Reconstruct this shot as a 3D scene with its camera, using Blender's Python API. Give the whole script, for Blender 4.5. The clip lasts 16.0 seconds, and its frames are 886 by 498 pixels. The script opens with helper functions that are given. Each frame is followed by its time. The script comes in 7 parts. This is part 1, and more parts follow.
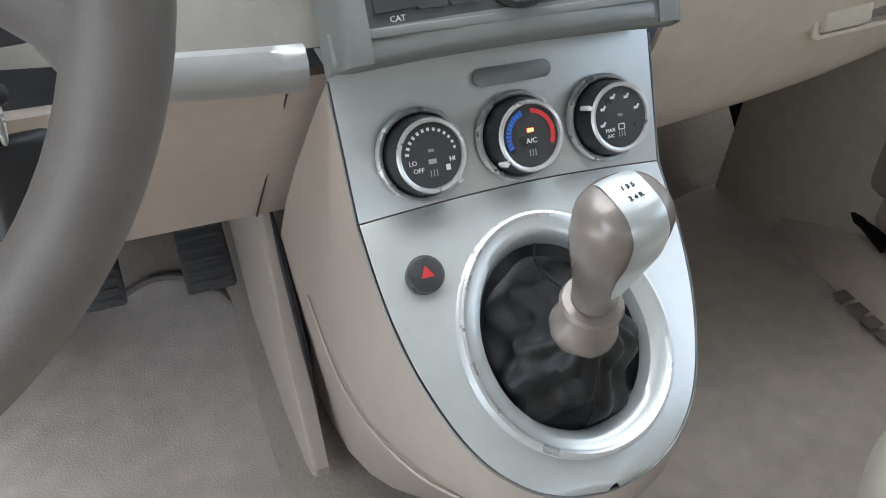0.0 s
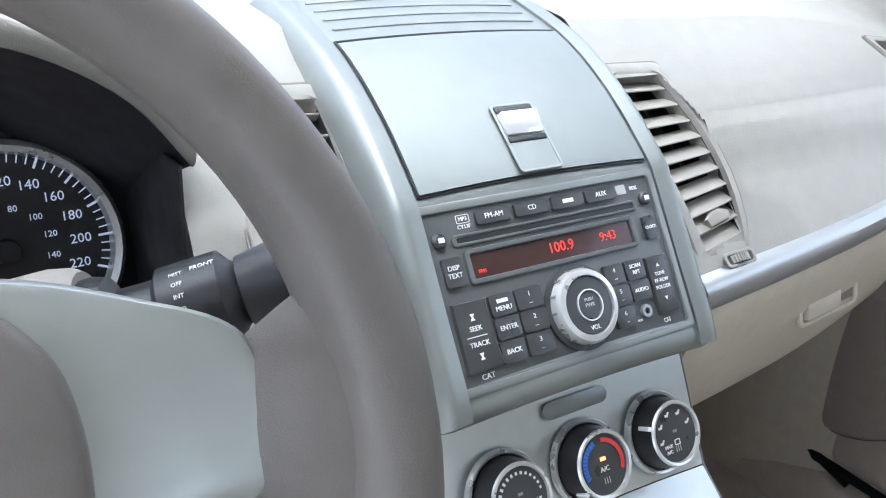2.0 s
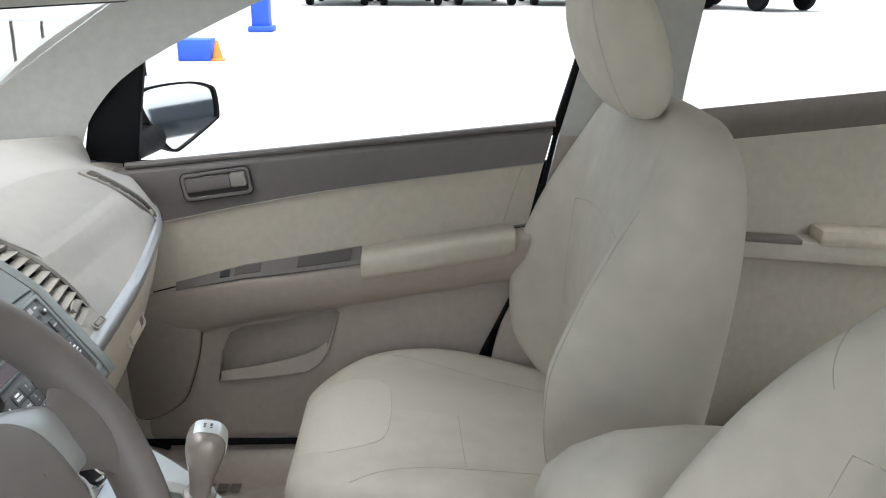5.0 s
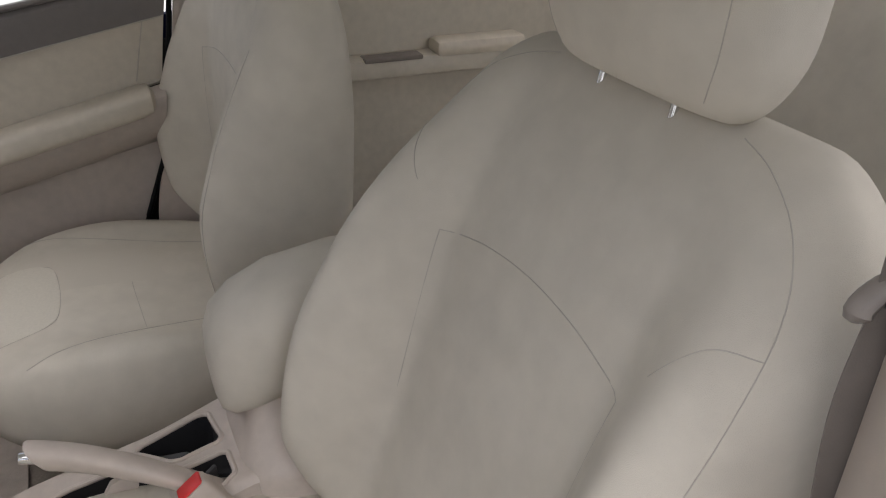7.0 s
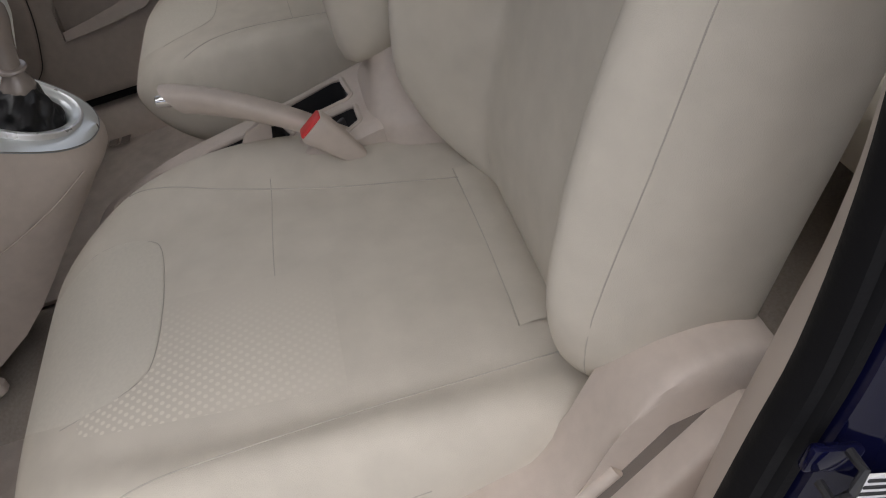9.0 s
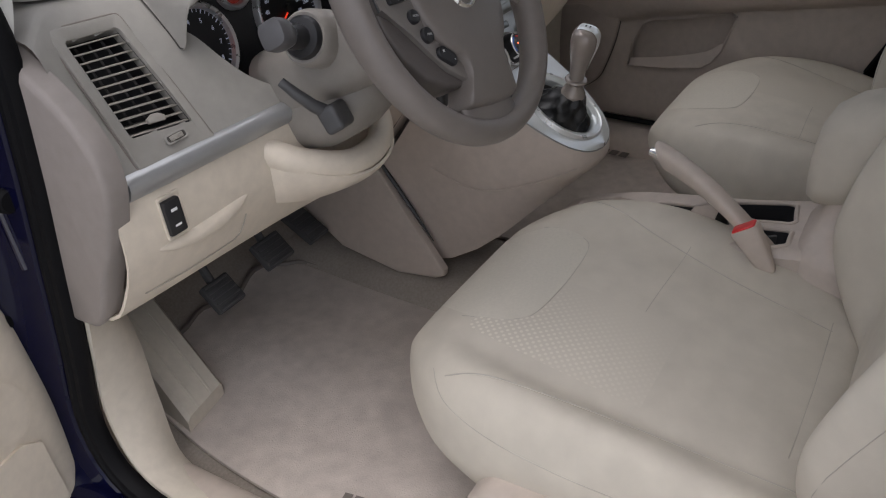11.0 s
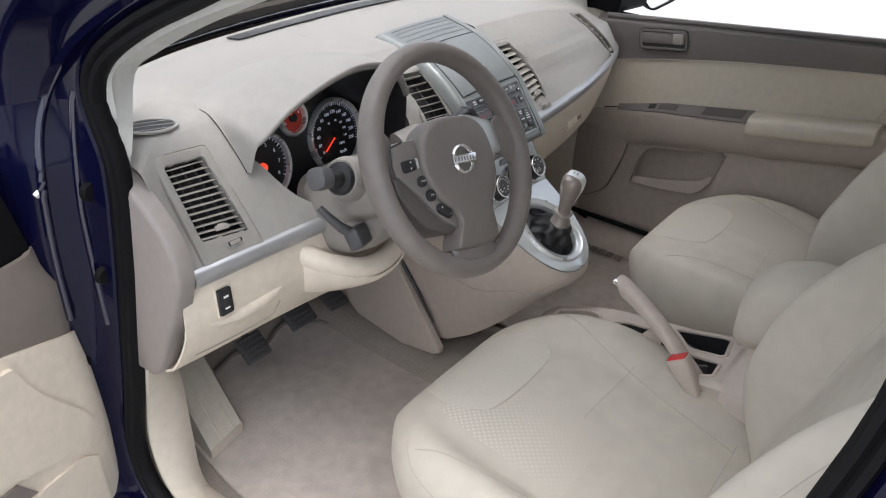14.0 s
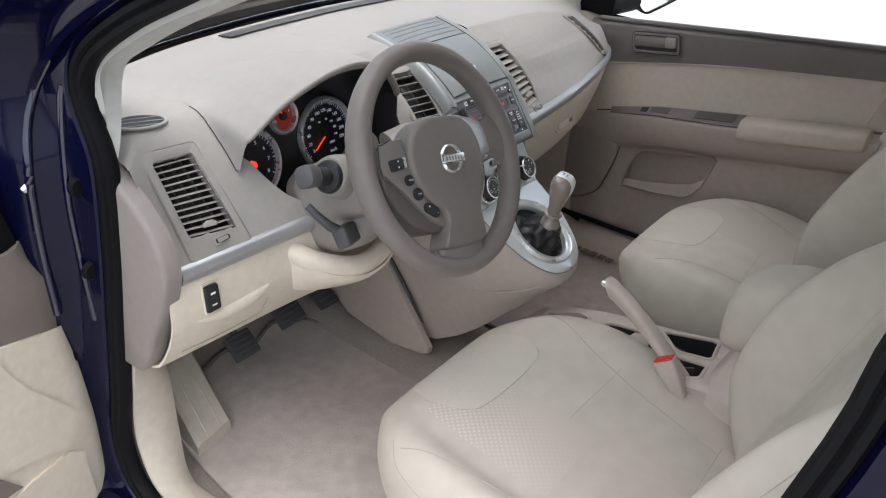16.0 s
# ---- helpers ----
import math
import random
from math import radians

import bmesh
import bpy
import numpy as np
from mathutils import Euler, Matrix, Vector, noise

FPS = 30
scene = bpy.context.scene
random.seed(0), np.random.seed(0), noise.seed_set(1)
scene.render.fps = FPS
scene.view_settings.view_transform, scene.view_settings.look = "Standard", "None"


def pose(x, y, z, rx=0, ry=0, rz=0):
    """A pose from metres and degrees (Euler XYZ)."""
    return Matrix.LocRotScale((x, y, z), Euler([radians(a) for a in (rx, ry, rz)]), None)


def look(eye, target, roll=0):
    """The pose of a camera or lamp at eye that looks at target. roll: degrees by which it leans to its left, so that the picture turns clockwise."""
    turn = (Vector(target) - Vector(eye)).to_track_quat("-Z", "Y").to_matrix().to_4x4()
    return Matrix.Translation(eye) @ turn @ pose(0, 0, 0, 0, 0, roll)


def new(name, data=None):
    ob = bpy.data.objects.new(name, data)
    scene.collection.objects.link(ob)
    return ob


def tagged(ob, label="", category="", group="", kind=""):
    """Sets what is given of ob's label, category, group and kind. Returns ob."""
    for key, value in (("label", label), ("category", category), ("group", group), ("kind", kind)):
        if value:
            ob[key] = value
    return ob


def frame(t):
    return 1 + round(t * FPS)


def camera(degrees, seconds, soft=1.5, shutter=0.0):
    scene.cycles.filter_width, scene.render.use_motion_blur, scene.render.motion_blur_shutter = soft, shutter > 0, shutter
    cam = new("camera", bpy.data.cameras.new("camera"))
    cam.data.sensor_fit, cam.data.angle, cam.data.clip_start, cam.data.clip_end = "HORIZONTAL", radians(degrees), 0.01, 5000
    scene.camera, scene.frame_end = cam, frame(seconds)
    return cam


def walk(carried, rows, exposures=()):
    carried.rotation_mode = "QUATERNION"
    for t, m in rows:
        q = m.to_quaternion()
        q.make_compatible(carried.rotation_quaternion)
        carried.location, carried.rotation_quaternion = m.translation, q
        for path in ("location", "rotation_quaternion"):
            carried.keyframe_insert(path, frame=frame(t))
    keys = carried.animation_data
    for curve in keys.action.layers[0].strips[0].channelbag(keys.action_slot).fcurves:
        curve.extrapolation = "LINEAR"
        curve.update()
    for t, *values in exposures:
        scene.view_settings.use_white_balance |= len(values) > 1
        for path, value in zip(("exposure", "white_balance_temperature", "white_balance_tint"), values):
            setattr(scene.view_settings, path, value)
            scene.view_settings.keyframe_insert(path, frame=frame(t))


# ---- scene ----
cam = camera(55.59, 16.0, soft=1.1)
PATH = [
    (0, (-0.2406, -0.2981, 1.0771), (0.1048, 0.3843, 0.4329), 4.83),
    (0.5, (-0.2317, -0.2325, 1.0969), (0.1295, 0.4999, 0.5199), 3.42),
    (1, (-0.2410, -0.1854, 1.1267), (0.1402, 0.5743, 0.6000), 3.29),
    (1.5, (-0.2768, -0.1826, 1.1589), (0.1515, 0.5857, 0.6831), 4.70),
    (2, (-0.3363, -0.2166, 1.1427), (0.1785, 0.5317, 0.7243), 4.26),
    (2.5, (-0.4149, -0.2712, 1.1036), (0.1777, 0.4322, 0.7111), 1.82),
    (3, (-0.5354, -0.3255, 1.0869), (0.1464, 0.2907, 0.6927), -0.51),
    (3.5, (-0.6600, -0.3547, 1.1357), (0.1195, 0.1326, 0.7422), -0.72),
    (4, (-0.7660, -0.3441, 1.2251), (0.0941, -0.0143, 0.8358), -1.70),
    (4.5, (-0.8044, -0.3044, 1.2873), (0.1163, -0.1519, 0.9279), -0.79),
    (5, (-0.8170, -0.2785, 1.3187), (0.1303, -0.3049, 0.9994), 0.32),
    (5.2, (-0.8292, -0.2849, 1.3332), (0.1193, -0.3754, 1.0296), 1.12),
    (7.3, (-0.9364, -0.3591, 1.3352), (-0.1520, -0.6900, 0.8106), -3.98),
    (7.5, (-0.9520, -0.3642, 1.3092), (-0.1694, -0.6703, 0.7672), -5.87),
    (8, (-0.9569, -0.3641, 1.2542), (-0.1954, -0.6151, 0.6566), -7.90),
    (8.5, (-0.9813, -0.3667, 1.2034), (-0.2336, -0.5425, 0.5630), -11.15),
    (9, (-1.0184, -0.4259, 1.1035), (-0.2381, -0.4496, 0.4785), -17.06),
    (9.5, (-1.0611, -0.4341, 1.0827), (-0.2990, -0.3583, 0.4396), -16.44),
    (10, (-1.0905, -0.4432, 1.0475), (-0.3397, -0.2125, 0.4285), -16.07),
    (10.2, (-1.1200, -0.4512, 1.0709), (-0.3584, -0.1413, 0.5018), -12.75),
    (12.3, (-1.3198, -0.6686, 1.4822), (-0.6160, -0.1700, 0.9763), 1.29),
    (12.5, (-1.3274, -0.6782, 1.4901), (-0.6208, -0.1754, 0.9922), 1.80),
    (13, (-1.3442, -0.6811, 1.4936), (-0.6339, -0.1772, 1.0022), 2.83),
    (13.5, (-1.3516, -0.6798, 1.4952), (-0.6376, -0.1831, 1.0018), 3.44),
    (14, (-1.3518, -0.6815, 1.4950), (-0.6370, -0.1853, 1.0022), 3.44),
    (14.5, (-1.3464, -0.6896, 1.4928), (-0.6313, -0.1935, 1.0003), 3.54),
    (15, (-1.3461, -0.6933, 1.4910), (-0.6287, -0.1980, 1.0012), 3.59),
    (15.5, (-1.3461, -0.6946, 1.4908), (-0.6309, -0.2008, 0.9962), 4.03),
    (16, (-1.3473, -0.6956, 1.4934), (-0.6291, -0.2018, 1.0032), 4.21),
]
LIGHTING = [(0.0, 1.81, 6000, 6), (1.0, 1.90, 5700, 7), (2.5, 2.05, 5750, 6), (3.5, 1.88, 6000, 6), (5.0, 1.56, 6200, 6), (7.3, 1.02, 6600, 13), (9.0, 0.64, 6560, 13), (10.2, 0.28, 6500, 14), (12.3, 1.14, 6300, 12), (16.0, 1.15, 6300, 11)]
walk(cam, [(t, look(eye, target, roll)) for t, eye, target, roll in PATH], LIGHTING)

# ---- light and world ----
world = bpy.data.worlds.new("sky")
scene.world = world
world.use_nodes = True
_nt = world.node_tree
_sky = _nt.nodes.new("ShaderNodeTexSky")
_sky.sky_type, _sky.sun_disc = "NISHITA", False
_sky.sun_elevation, _sky.sun_rotation = radians(78), radians(225)
_sky.air_density, _sky.dust_density = 1.0, 4.0
_pale = _nt.nodes.new("ShaderNodeHueSaturation")
_pale.inputs["Saturation"].default_value = 0.4
_nt.links.new(_sky.outputs[0], _pale.inputs["Color"])
_nt.links.new(_pale.outputs[0], _nt.nodes["Background"].inputs[0])
_nt.nodes["Background"].inputs[1].default_value = 0.15
sun = new("sun", bpy.data.lights.new("sun", "SUN"))
sun.data.energy, sun.data.angle, sun.data.color = 1.0, radians(100), (1.0, 0.98, 0.95)
sun.matrix_world = look((-0.6, -0.75, 5), (0, 0, 0))


# ---- materials ----
def material(name, base, rough=0.6, metal=0.0, vary=0.08, scale=60.0, bump=0.15, grain=900.0, stain=3.0, spec=0.5, coat=0.0, emit=None, flake=False):
    """A surface with colour that varies at two scales and a fine relief."""
    m = bpy.data.materials.new(name)
    m.use_nodes = True
    n, l = m.node_tree.nodes, m.node_tree.links
    p = n["Principled BSDF"]
    tc = n.new("ShaderNodeTexCoord")
    big = n.new("ShaderNodeTexNoise")
    big.inputs["Scale"].default_value, big.inputs["Detail"].default_value = stain, 6
    small = n.new("ShaderNodeTexNoise")
    small.inputs["Scale"].default_value, small.inputs["Detail"].default_value = scale, 4
    mix = n.new("ShaderNodeMath")
    mix.operation = "ADD"
    ramp = n.new("ShaderNodeMapRange")
    ramp.inputs["From Min"].default_value, ramp.inputs["From Max"].default_value = 0.7, 1.3
    ramp.inputs["To Min"].default_value, ramp.inputs["To Max"].default_value = 1 - vary, 1 + vary
    col = n.new("ShaderNodeVectorMath")
    col.operation = "SCALE"
    col.inputs[0].default_value = base
    for t in (big, small):
        l.new(tc.outputs["Object"], t.inputs["Vector"])
    l.new(big.outputs["Fac"], mix.inputs[0])
    l.new(small.outputs["Fac"], mix.inputs[1])
    l.new(mix.outputs[0], ramp.inputs["Value"])
    l.new(ramp.outputs[0], col.inputs["Scale"])
    l.new(col.outputs[0], p.inputs["Base Color"])
    rr = n.new("ShaderNodeMapRange")
    rr.inputs["From Min"].default_value, rr.inputs["From Max"].default_value = 0.3, 0.7
    rr.inputs["To Min"].default_value, rr.inputs["To Max"].default_value = max(0.02, rough - (0.012 if metal > 0.3 else 0.06)), min(1, rough + (0.012 if metal > 0.3 else 0.06))
    l.new(small.outputs["Fac"], rr.inputs["Value"])
    l.new(rr.outputs[0], p.inputs["Roughness"])
    p.inputs["Metallic"].default_value = metal
    p.inputs["Specular IOR Level"].default_value = spec
    if coat:
        p.inputs["Coat Weight"].default_value, p.inputs["Coat Roughness"].default_value = coat, 0.05
    if bump:
        g = n.new("ShaderNodeTexNoise")
        g.inputs["Scale"].default_value, g.inputs["Detail"].default_value = grain, 2
        l.new(tc.outputs["Object"], g.inputs["Vector"])
        b = n.new("ShaderNodeBump")
        b.inputs["Strength"].default_value, b.inputs["Distance"].default_value = bump, 0.001
        l.new(g.outputs["Fac"], b.inputs["Height"])
        l.new(b.outputs[0], p.inputs["Normal"])
    if emit:
        p.inputs["Emission Color"].default_value = (*emit[0], 1)
        p.inputs["Emission Strength"].default_value = emit[1]
    return m


BEIGE = material("beige_plastic", (0.60, 0.548, 0.462), 0.5)
CREAM = material("cream_plastic", (0.69, 0.615, 0.51), 0.45)
DASH = material("grained_dash_skin", (0.292, 0.280, 0.258), 0.55, bump=0.3, grain=1200)
TAUPE = material("taupe_plastic", (0.20, 0.172, 0.152), 0.5, bump=0.25)
CONSOLE = material("beige_console_plastic", (0.51, 0.442, 0.385), 0.45)
CLOTH = material("beige_seat_velour", (0.58, 0.536, 0.458), 0.9, vary=0.07, scale=26, bump=0.35, grain=1500, stain=5, spec=0.15)
CARPET = material("beige_carpet", (0.34, 0.30, 0.26), 0.95, vary=0.16, scale=220, bump=0.7, grain=900, stain=7, spec=0.1)
MAT = material("beige_floor_mat_pile", (0.555, 0.495, 0.445), 0.95, vary=0.14, scale=34, bump=0.9, grain=420, stain=7, spec=0.1)
SILVER = material("silver_painted_plastic", (0.70, 0.73, 0.72), 0.30, metal=0.55, bump=0, vary=0.04)
CHROME = material("chrome", (0.8, 0.8, 0.8), 0.08, metal=1.0, bump=0, vary=0.02)
SATIN = material("satin_silver_metal", (0.78, 0.78, 0.78), 0.28, metal=0.7, bump=0, vary=0.03)
STACKM = material("grey_silver_stack_paint", (0.255, 0.268, 0.258), 0.38, metal=0.6, bump=0, vary=0.04)
GUNMETAL = material("dark_silver_plastic", (0.30, 0.315, 0.31), 0.36, metal=0.6, bump=0)
BLACK = material("black_plastic", (0.018, 0.018, 0.02), 0.4, bump=0.1)
RUBBER = material("black_rubber_seal", (0.007, 0.007, 0.008), 0.6, spec=0.1, bump=0.2, grain=300)
LEATHER = material("black_leather", (0.010, 0.010, 0.011), 0.38, bump=0.25, grain=500, spec=0.45)
BLUE = material("dark_blue_car_paint", (0.0032, 0.0036, 0.020), 0.10, metal=0.0, bump=0, vary=0.05, spec=0.16, coat=0.16)
WHEELSKIN = material("taupe_steering_wheel_skin", (0.18, 0.158, 0.143), 0.42, bump=0.2, grain=1400)
DOORLOW = material("brown_beige_door_plastic", (0.43, 0.375, 0.328), 0.5, bump=0.3, grain=1200)
DOORINS = material("beige_door_insert_fabric", (0.515, 0.465, 0.385), 0.7, bump=0.2)
GREYTAB = material("grey_taupe_tab", (0.27, 0.25, 0.23), 0.45)
DOORTOP = material("dark_taupe_door_band", (0.158, 0.143, 0.134), 0.5, bump=0.3, grain=1200)
SPKCLOTH = material("brown_speaker_cover", (0.36, 0.31, 0.272), 0.6, bump=0.5, grain=700)
COLUMN = material("grained_column_shroud", (0.265, 0.245, 0.222), 0.5, bump=0.25, grain=1200)
ENDCAP = material("pinkish_taupe_end_cover", (0.262, 0.232, 0.214), 0.5, bump=0.25, grain=1200)
TRIM = material("satin_grey_trim_strip", (0.45, 0.46, 0.465), 0.34, metal=0.6, bump=0, vary=0.03)
SLAT = material("grey_beige_slat", (0.31, 0.29, 0.258), 0.5)
SEAM = material("seam_shadow_thread", (0.45, 0.417, 0.36), 0.9)
WHITE = material("white_print", (0.8, 0.8, 0.8), 0.6, bump=0)
GREYP = material("grey_print", (0.42, 0.42, 0.42), 0.6, bump=0)
RED = material("red_plastic", (0.6, 0.03, 0.03), 0.35, bump=0)
CONCRETE = material("pale_concrete", (0.43, 0.43, 0.415), 0.9, vary=0.15, scale=4, stain=0.4, bump=0.3, grain=60)
WHITEPAINT = material("white_vehicle_paint", (0.8, 0.8, 0.8), 0.3, bump=0, coat=0.5)
HEADLINER = material("pale_grey_pillar_trim", (0.52, 0.52, 0.49), 0.8, bump=0.2)


def glass(name, tint=(1, 1, 1), rough=0.0):
    m = bpy.data.materials.new(name)
    m.use_nodes = True
    p = m.node_tree.nodes["Principled BSDF"]
    p.inputs["Base Color"].default_value = (*tint, 1)
    p.inputs["Transmission Weight"].default_value, p.inputs["Roughness"].default_value, p.inputs["IOR"].default_value = 1.0, rough, 1.45
    return m


GLASS = glass("clear_glass")


# ---- mesh helpers ----
def thing(name, label, category, group="", kind=""):
    return tagged(new(name), label, category, group, kind)


def mesh(name, bm, mat, smooth=True):
    bmesh.ops.recalc_face_normals(bm, faces=bm.faces[:])
    me = bpy.data.meshes.new(name)
    bm.to_mesh(me)
    bm.free()
    me.materials.append(mat)
    if smooth:
        me.polygons.foreach_set("use_smooth", [True] * len(me.polygons))
        me.set_sharp_from_angle(angle=radians(38))
    return me


def part(name, bm, mat, parent, label="", smooth=True):
    ob = new(name, mesh(name, bm, mat, smooth))
    ob.parent = parent
    if label:
        ob["label"] = label
    return ob


def solo(name, bm, mat, label, category, group="", kind="", smooth=True):
    return tagged(new(name, mesh(name, bm, mat, smooth)), label, category, group, kind)


def box(sx, sy, sz, bevel=0.004, m=None, seg=2, taper=(1, 1)):
    """A bevelled box centred on the origin; taper scales its upper face."""
    bm = bmesh.new()
    bmesh.ops.create_cube(bm, size=1)
    for v in bm.verts:
        k = taper if v.co.z > 0 else (1, 1)
        v.co = Vector((v.co.x * sx * k[0], v.co.y * sy * k[1], v.co.z * sz))
    if bevel:
        bmesh.ops.bevel(bm, geom=bm.edges[:], offset=min(bevel, 0.45 * min(sx, sy, sz)), segments=seg, affect="EDGES", profile=0.5)
    if m:
        bm.transform(m)
    return bm


def prism(outline, depth, bevel=0.002, m=None, seg=2, back=0.0):
    """A flat outline (x, y) raised by depth along z, its upper rim rounded."""
    bm = bmesh.new()
    low = [bm.verts.new((x, y, -back)) for x, y in outline]
    high = [bm.verts.new((x, y, depth)) for x, y in outline]
    top = bm.faces.new(high)
    bm.faces.new(low[::-1])
    n = len(outline)
    for i in range(n):
        bm.faces.new((low[i], low[(i + 1) % n], high[(i + 1) % n], high[i]))
    if bevel:
        bmesh.ops.bevel(bm, geom=list(top.edges), offset=bevel, segments=seg, affect="EDGES", profile=0.5)
    if m:
        bm.transform(m)
    return bm


def loft(rings, closed=True, caps=True, m=None):
    """A skin through rings of points, each with as many points."""
    bm = bmesh.new()
    vs = [[bm.verts.new(p) for p in r] for r in rings]
    n = len(vs[0])
    for a, b in zip(vs, vs[1:]):
        for i in range(n if closed else n - 1):
            j = (i + 1) % n
            bm.faces.new((a[i], a[j], b[j], b[i]))
    if closed and caps:
        bm.faces.new(vs[0][::-1])
        bm.faces.new(vs[-1])
    if m:
        bm.transform(m)
    return bm


def sheet(fn, nu, nv, thick=0.004, hole=None):
    """A surface fn(u, v), u and v from 0 to 1, with a thickness away from its normal."""
    bm = bmesh.new()
    g = [[Vector(fn(i / nu, j / nv)) for j in range(nv + 1)] for i in range(nu + 1)]
    vs = [[bm.verts.new(p) for p in r] for r in g]
    full = [[not hole or not hole((g[i][j] + g[i + 1][j + 1]) / 2) for j in range(nv)] for i in range(nu)]
    for i in range(nu):
        for j in range(nv):
            if full[i][j]:
                bm.faces.new((vs[i][j], vs[i + 1][j], vs[i + 1][j + 1], vs[i][j + 1]))
    if thick and not hole:
        bm.normal_update()
        off = [[vs[i][j].normal.copy() for j in range(nv + 1)] for i in range(nu + 1)]
        ws = [[bm.verts.new(g[i][j] - off[i][j] * thick) for j in range(nv + 1)] for i in range(nu + 1)]
        for i in range(nu):
            for j in range(nv):
                bm.faces.new((ws[i][j], ws[i][j + 1], ws[i + 1][j + 1], ws[i + 1][j]))
        for j in range(nv):
            bm.faces.new((vs[0][j], vs[0][j + 1], ws[0][j + 1], ws[0][j]))
            bm.faces.new((vs[nu][j + 1], vs[nu][j], ws[nu][j], ws[nu][j + 1]))
        for i in range(nu):
            bm.faces.new((vs[i + 1][0], vs[i][0], ws[i][0], ws[i + 1][0]))
            bm.faces.new((vs[i][nv], vs[i + 1][nv], ws[i + 1][nv], ws[i][nv]))
    return bm


def spline(pts, n, loop=False):
    """n points along a smooth curve through pts."""
    P = [Vector(p) for p in pts]
    k = len(P)
    out = []
    spans = k if loop else k - 1
    for i in range(n):
        s = i / (n if loop else n - 1) * spans
        a = min(int(s), spans - 1)
        f = s - a
        q = [P[(a + d) % k] if loop else P[min(max(a + d, 0), k - 1)] for d in (-1, 0, 1, 2)]
        out.append(0.5 * (2 * q[1] + (q[2] - q[0]) * f + (2 * q[0] - 5 * q[1] + 4 * q[2] - q[3]) * f * f + (3 * q[1] - q[0] - 3 * q[2] + q[3]) * f ** 3))
    return out


def tube(pts, radius, n=10, loop=False, flat=1.0, up=(0, 0, 1)):
    """A tube along points; radius is a number or one for each point; flat squeezes it along its second axis."""
    P = [Vector(p) for p in pts]
    R = radius if isinstance(radius, (list, tuple)) else [radius] * len(P)
    rings = []
    for i, p in enumerate(P):
        a = P[(i - 1) % len(P)] if loop or i else P[i]
        b = P[(i + 1) % len(P)] if loop or i < len(P) - 1 else P[i]
        t = (b - a).normalized()
        s = t.cross(Vector(up))
        s = s.normalized() if s.length > 1e-4 else t.orthogonal().normalized()
        w = s.cross(t)
        rings.append([p + R[i] * (math.cos(q) * s + flat * math.sin(q) * w) for q in (2 * math.pi * k / n for k in range(n))])
    if loop:
        rings.append(rings[0])
        bm = loft(rings, caps=False)
        bmesh.ops.remove_doubles(bm, verts=bm.verts[:], dist=1e-6)
        return bm
    return loft(rings)


def lathe(profile, n=40, m=None):
    """A turned body: (radius, height) pairs round z."""
    tiny = [r < 0.001 for r, z in (profile[0], profile[-1])]
    p = list(profile) + ([profile[0]] if not any(tiny) else [])
    bm = loft([[(r * math.cos(2 * math.pi * k / n), r * math.sin(2 * math.pi * k / n), z) for k in range(n)] for r, z in p], caps=False)
    bmesh.ops.remove_doubles(bm, verts=bm.verts[:], dist=1e-6)
    if tiny[0] or tiny[1]:
        bmesh.ops.holes_fill(bm, edges=bm.edges[:], sides=n)
    if m:
        bm.transform(m)
    return bm


def join(*bms):
    out = bms[0]
    for b in bms[1:]:
        me = bpy.data.meshes.new("tmp")
        b.to_mesh(me)
        b.free()
        out.from_mesh(me)
        bpy.data.meshes.remove(me)
    return out


def frame_on(origin, x_to, y_hint):
    """A pose with its x axis towards x_to and its y axis near y_hint; z stands out of that plane."""
    o, x = Vector(origin), (Vector(x_to) - Vector(origin)).normalized()
    z = x.cross(Vector(y_hint)).normalized()
    y = z.cross(x)
    return Matrix(((x.x, y.x, z.x, o.x), (x.y, y.y, z.y, o.y), (x.z, y.z, z.z, o.z), (0, 0, 0, 1)))


def rounded(w, h, r, n=5):
    """A rectangle's outline with rounded corners."""
    out = []
    for cx, cy, a in ((w / 2 - r, h / 2 - r, 0), (-w / 2 + r, h / 2 - r, 90), (-w / 2 + r, -h / 2 + r, 180), (w / 2 - r, -h / 2 + r, 270)):
        out += [(cx + r * math.cos(radians(a + 90 * k / n)), cy + r * math.sin(radians(a + 90 * k / n))) for k in range(n + 1)]
    return out


def ellipse(a, b, n=48):
    return [(a * math.cos(2 * math.pi * k / n), b * math.sin(2 * math.pi * k / n)) for k in range(n)]


def band(outer, inner, depth, bevel=0.001, m=None):
    """A flat ring between two outlines of as many points, raised by depth."""
    bm = bmesh.new()
    n = len(outer)
    lay = [[bm.verts.new((x, y, z)) for x, y in o] for o, z in ((outer, 0), (outer, depth), (inner, depth), (inner, 0))]
    for a, b in zip(lay, lay[1:] + lay[:1]):
        for i in range(n):
            j = (i + 1) % n
            bm.faces.new((a[i], a[j], b[j], b[i]))
    if bevel:
        es = [e for e in bm.edges if all(abs(v.co.z - depth) < 1e-9 for v in e.verts) and len(set(v.index for v in e.verts)) and (e.verts[0] in lay[1]) == (e.verts[1] in lay[1])]
        bmesh.ops.bevel(bm, geom=es, offset=bevel, segments=2, affect="EDGES", profile=0.5)
    if m:
        bm.transform(m)
    return bm


def lerp(a, b, t):
    return a + (b - a) * t


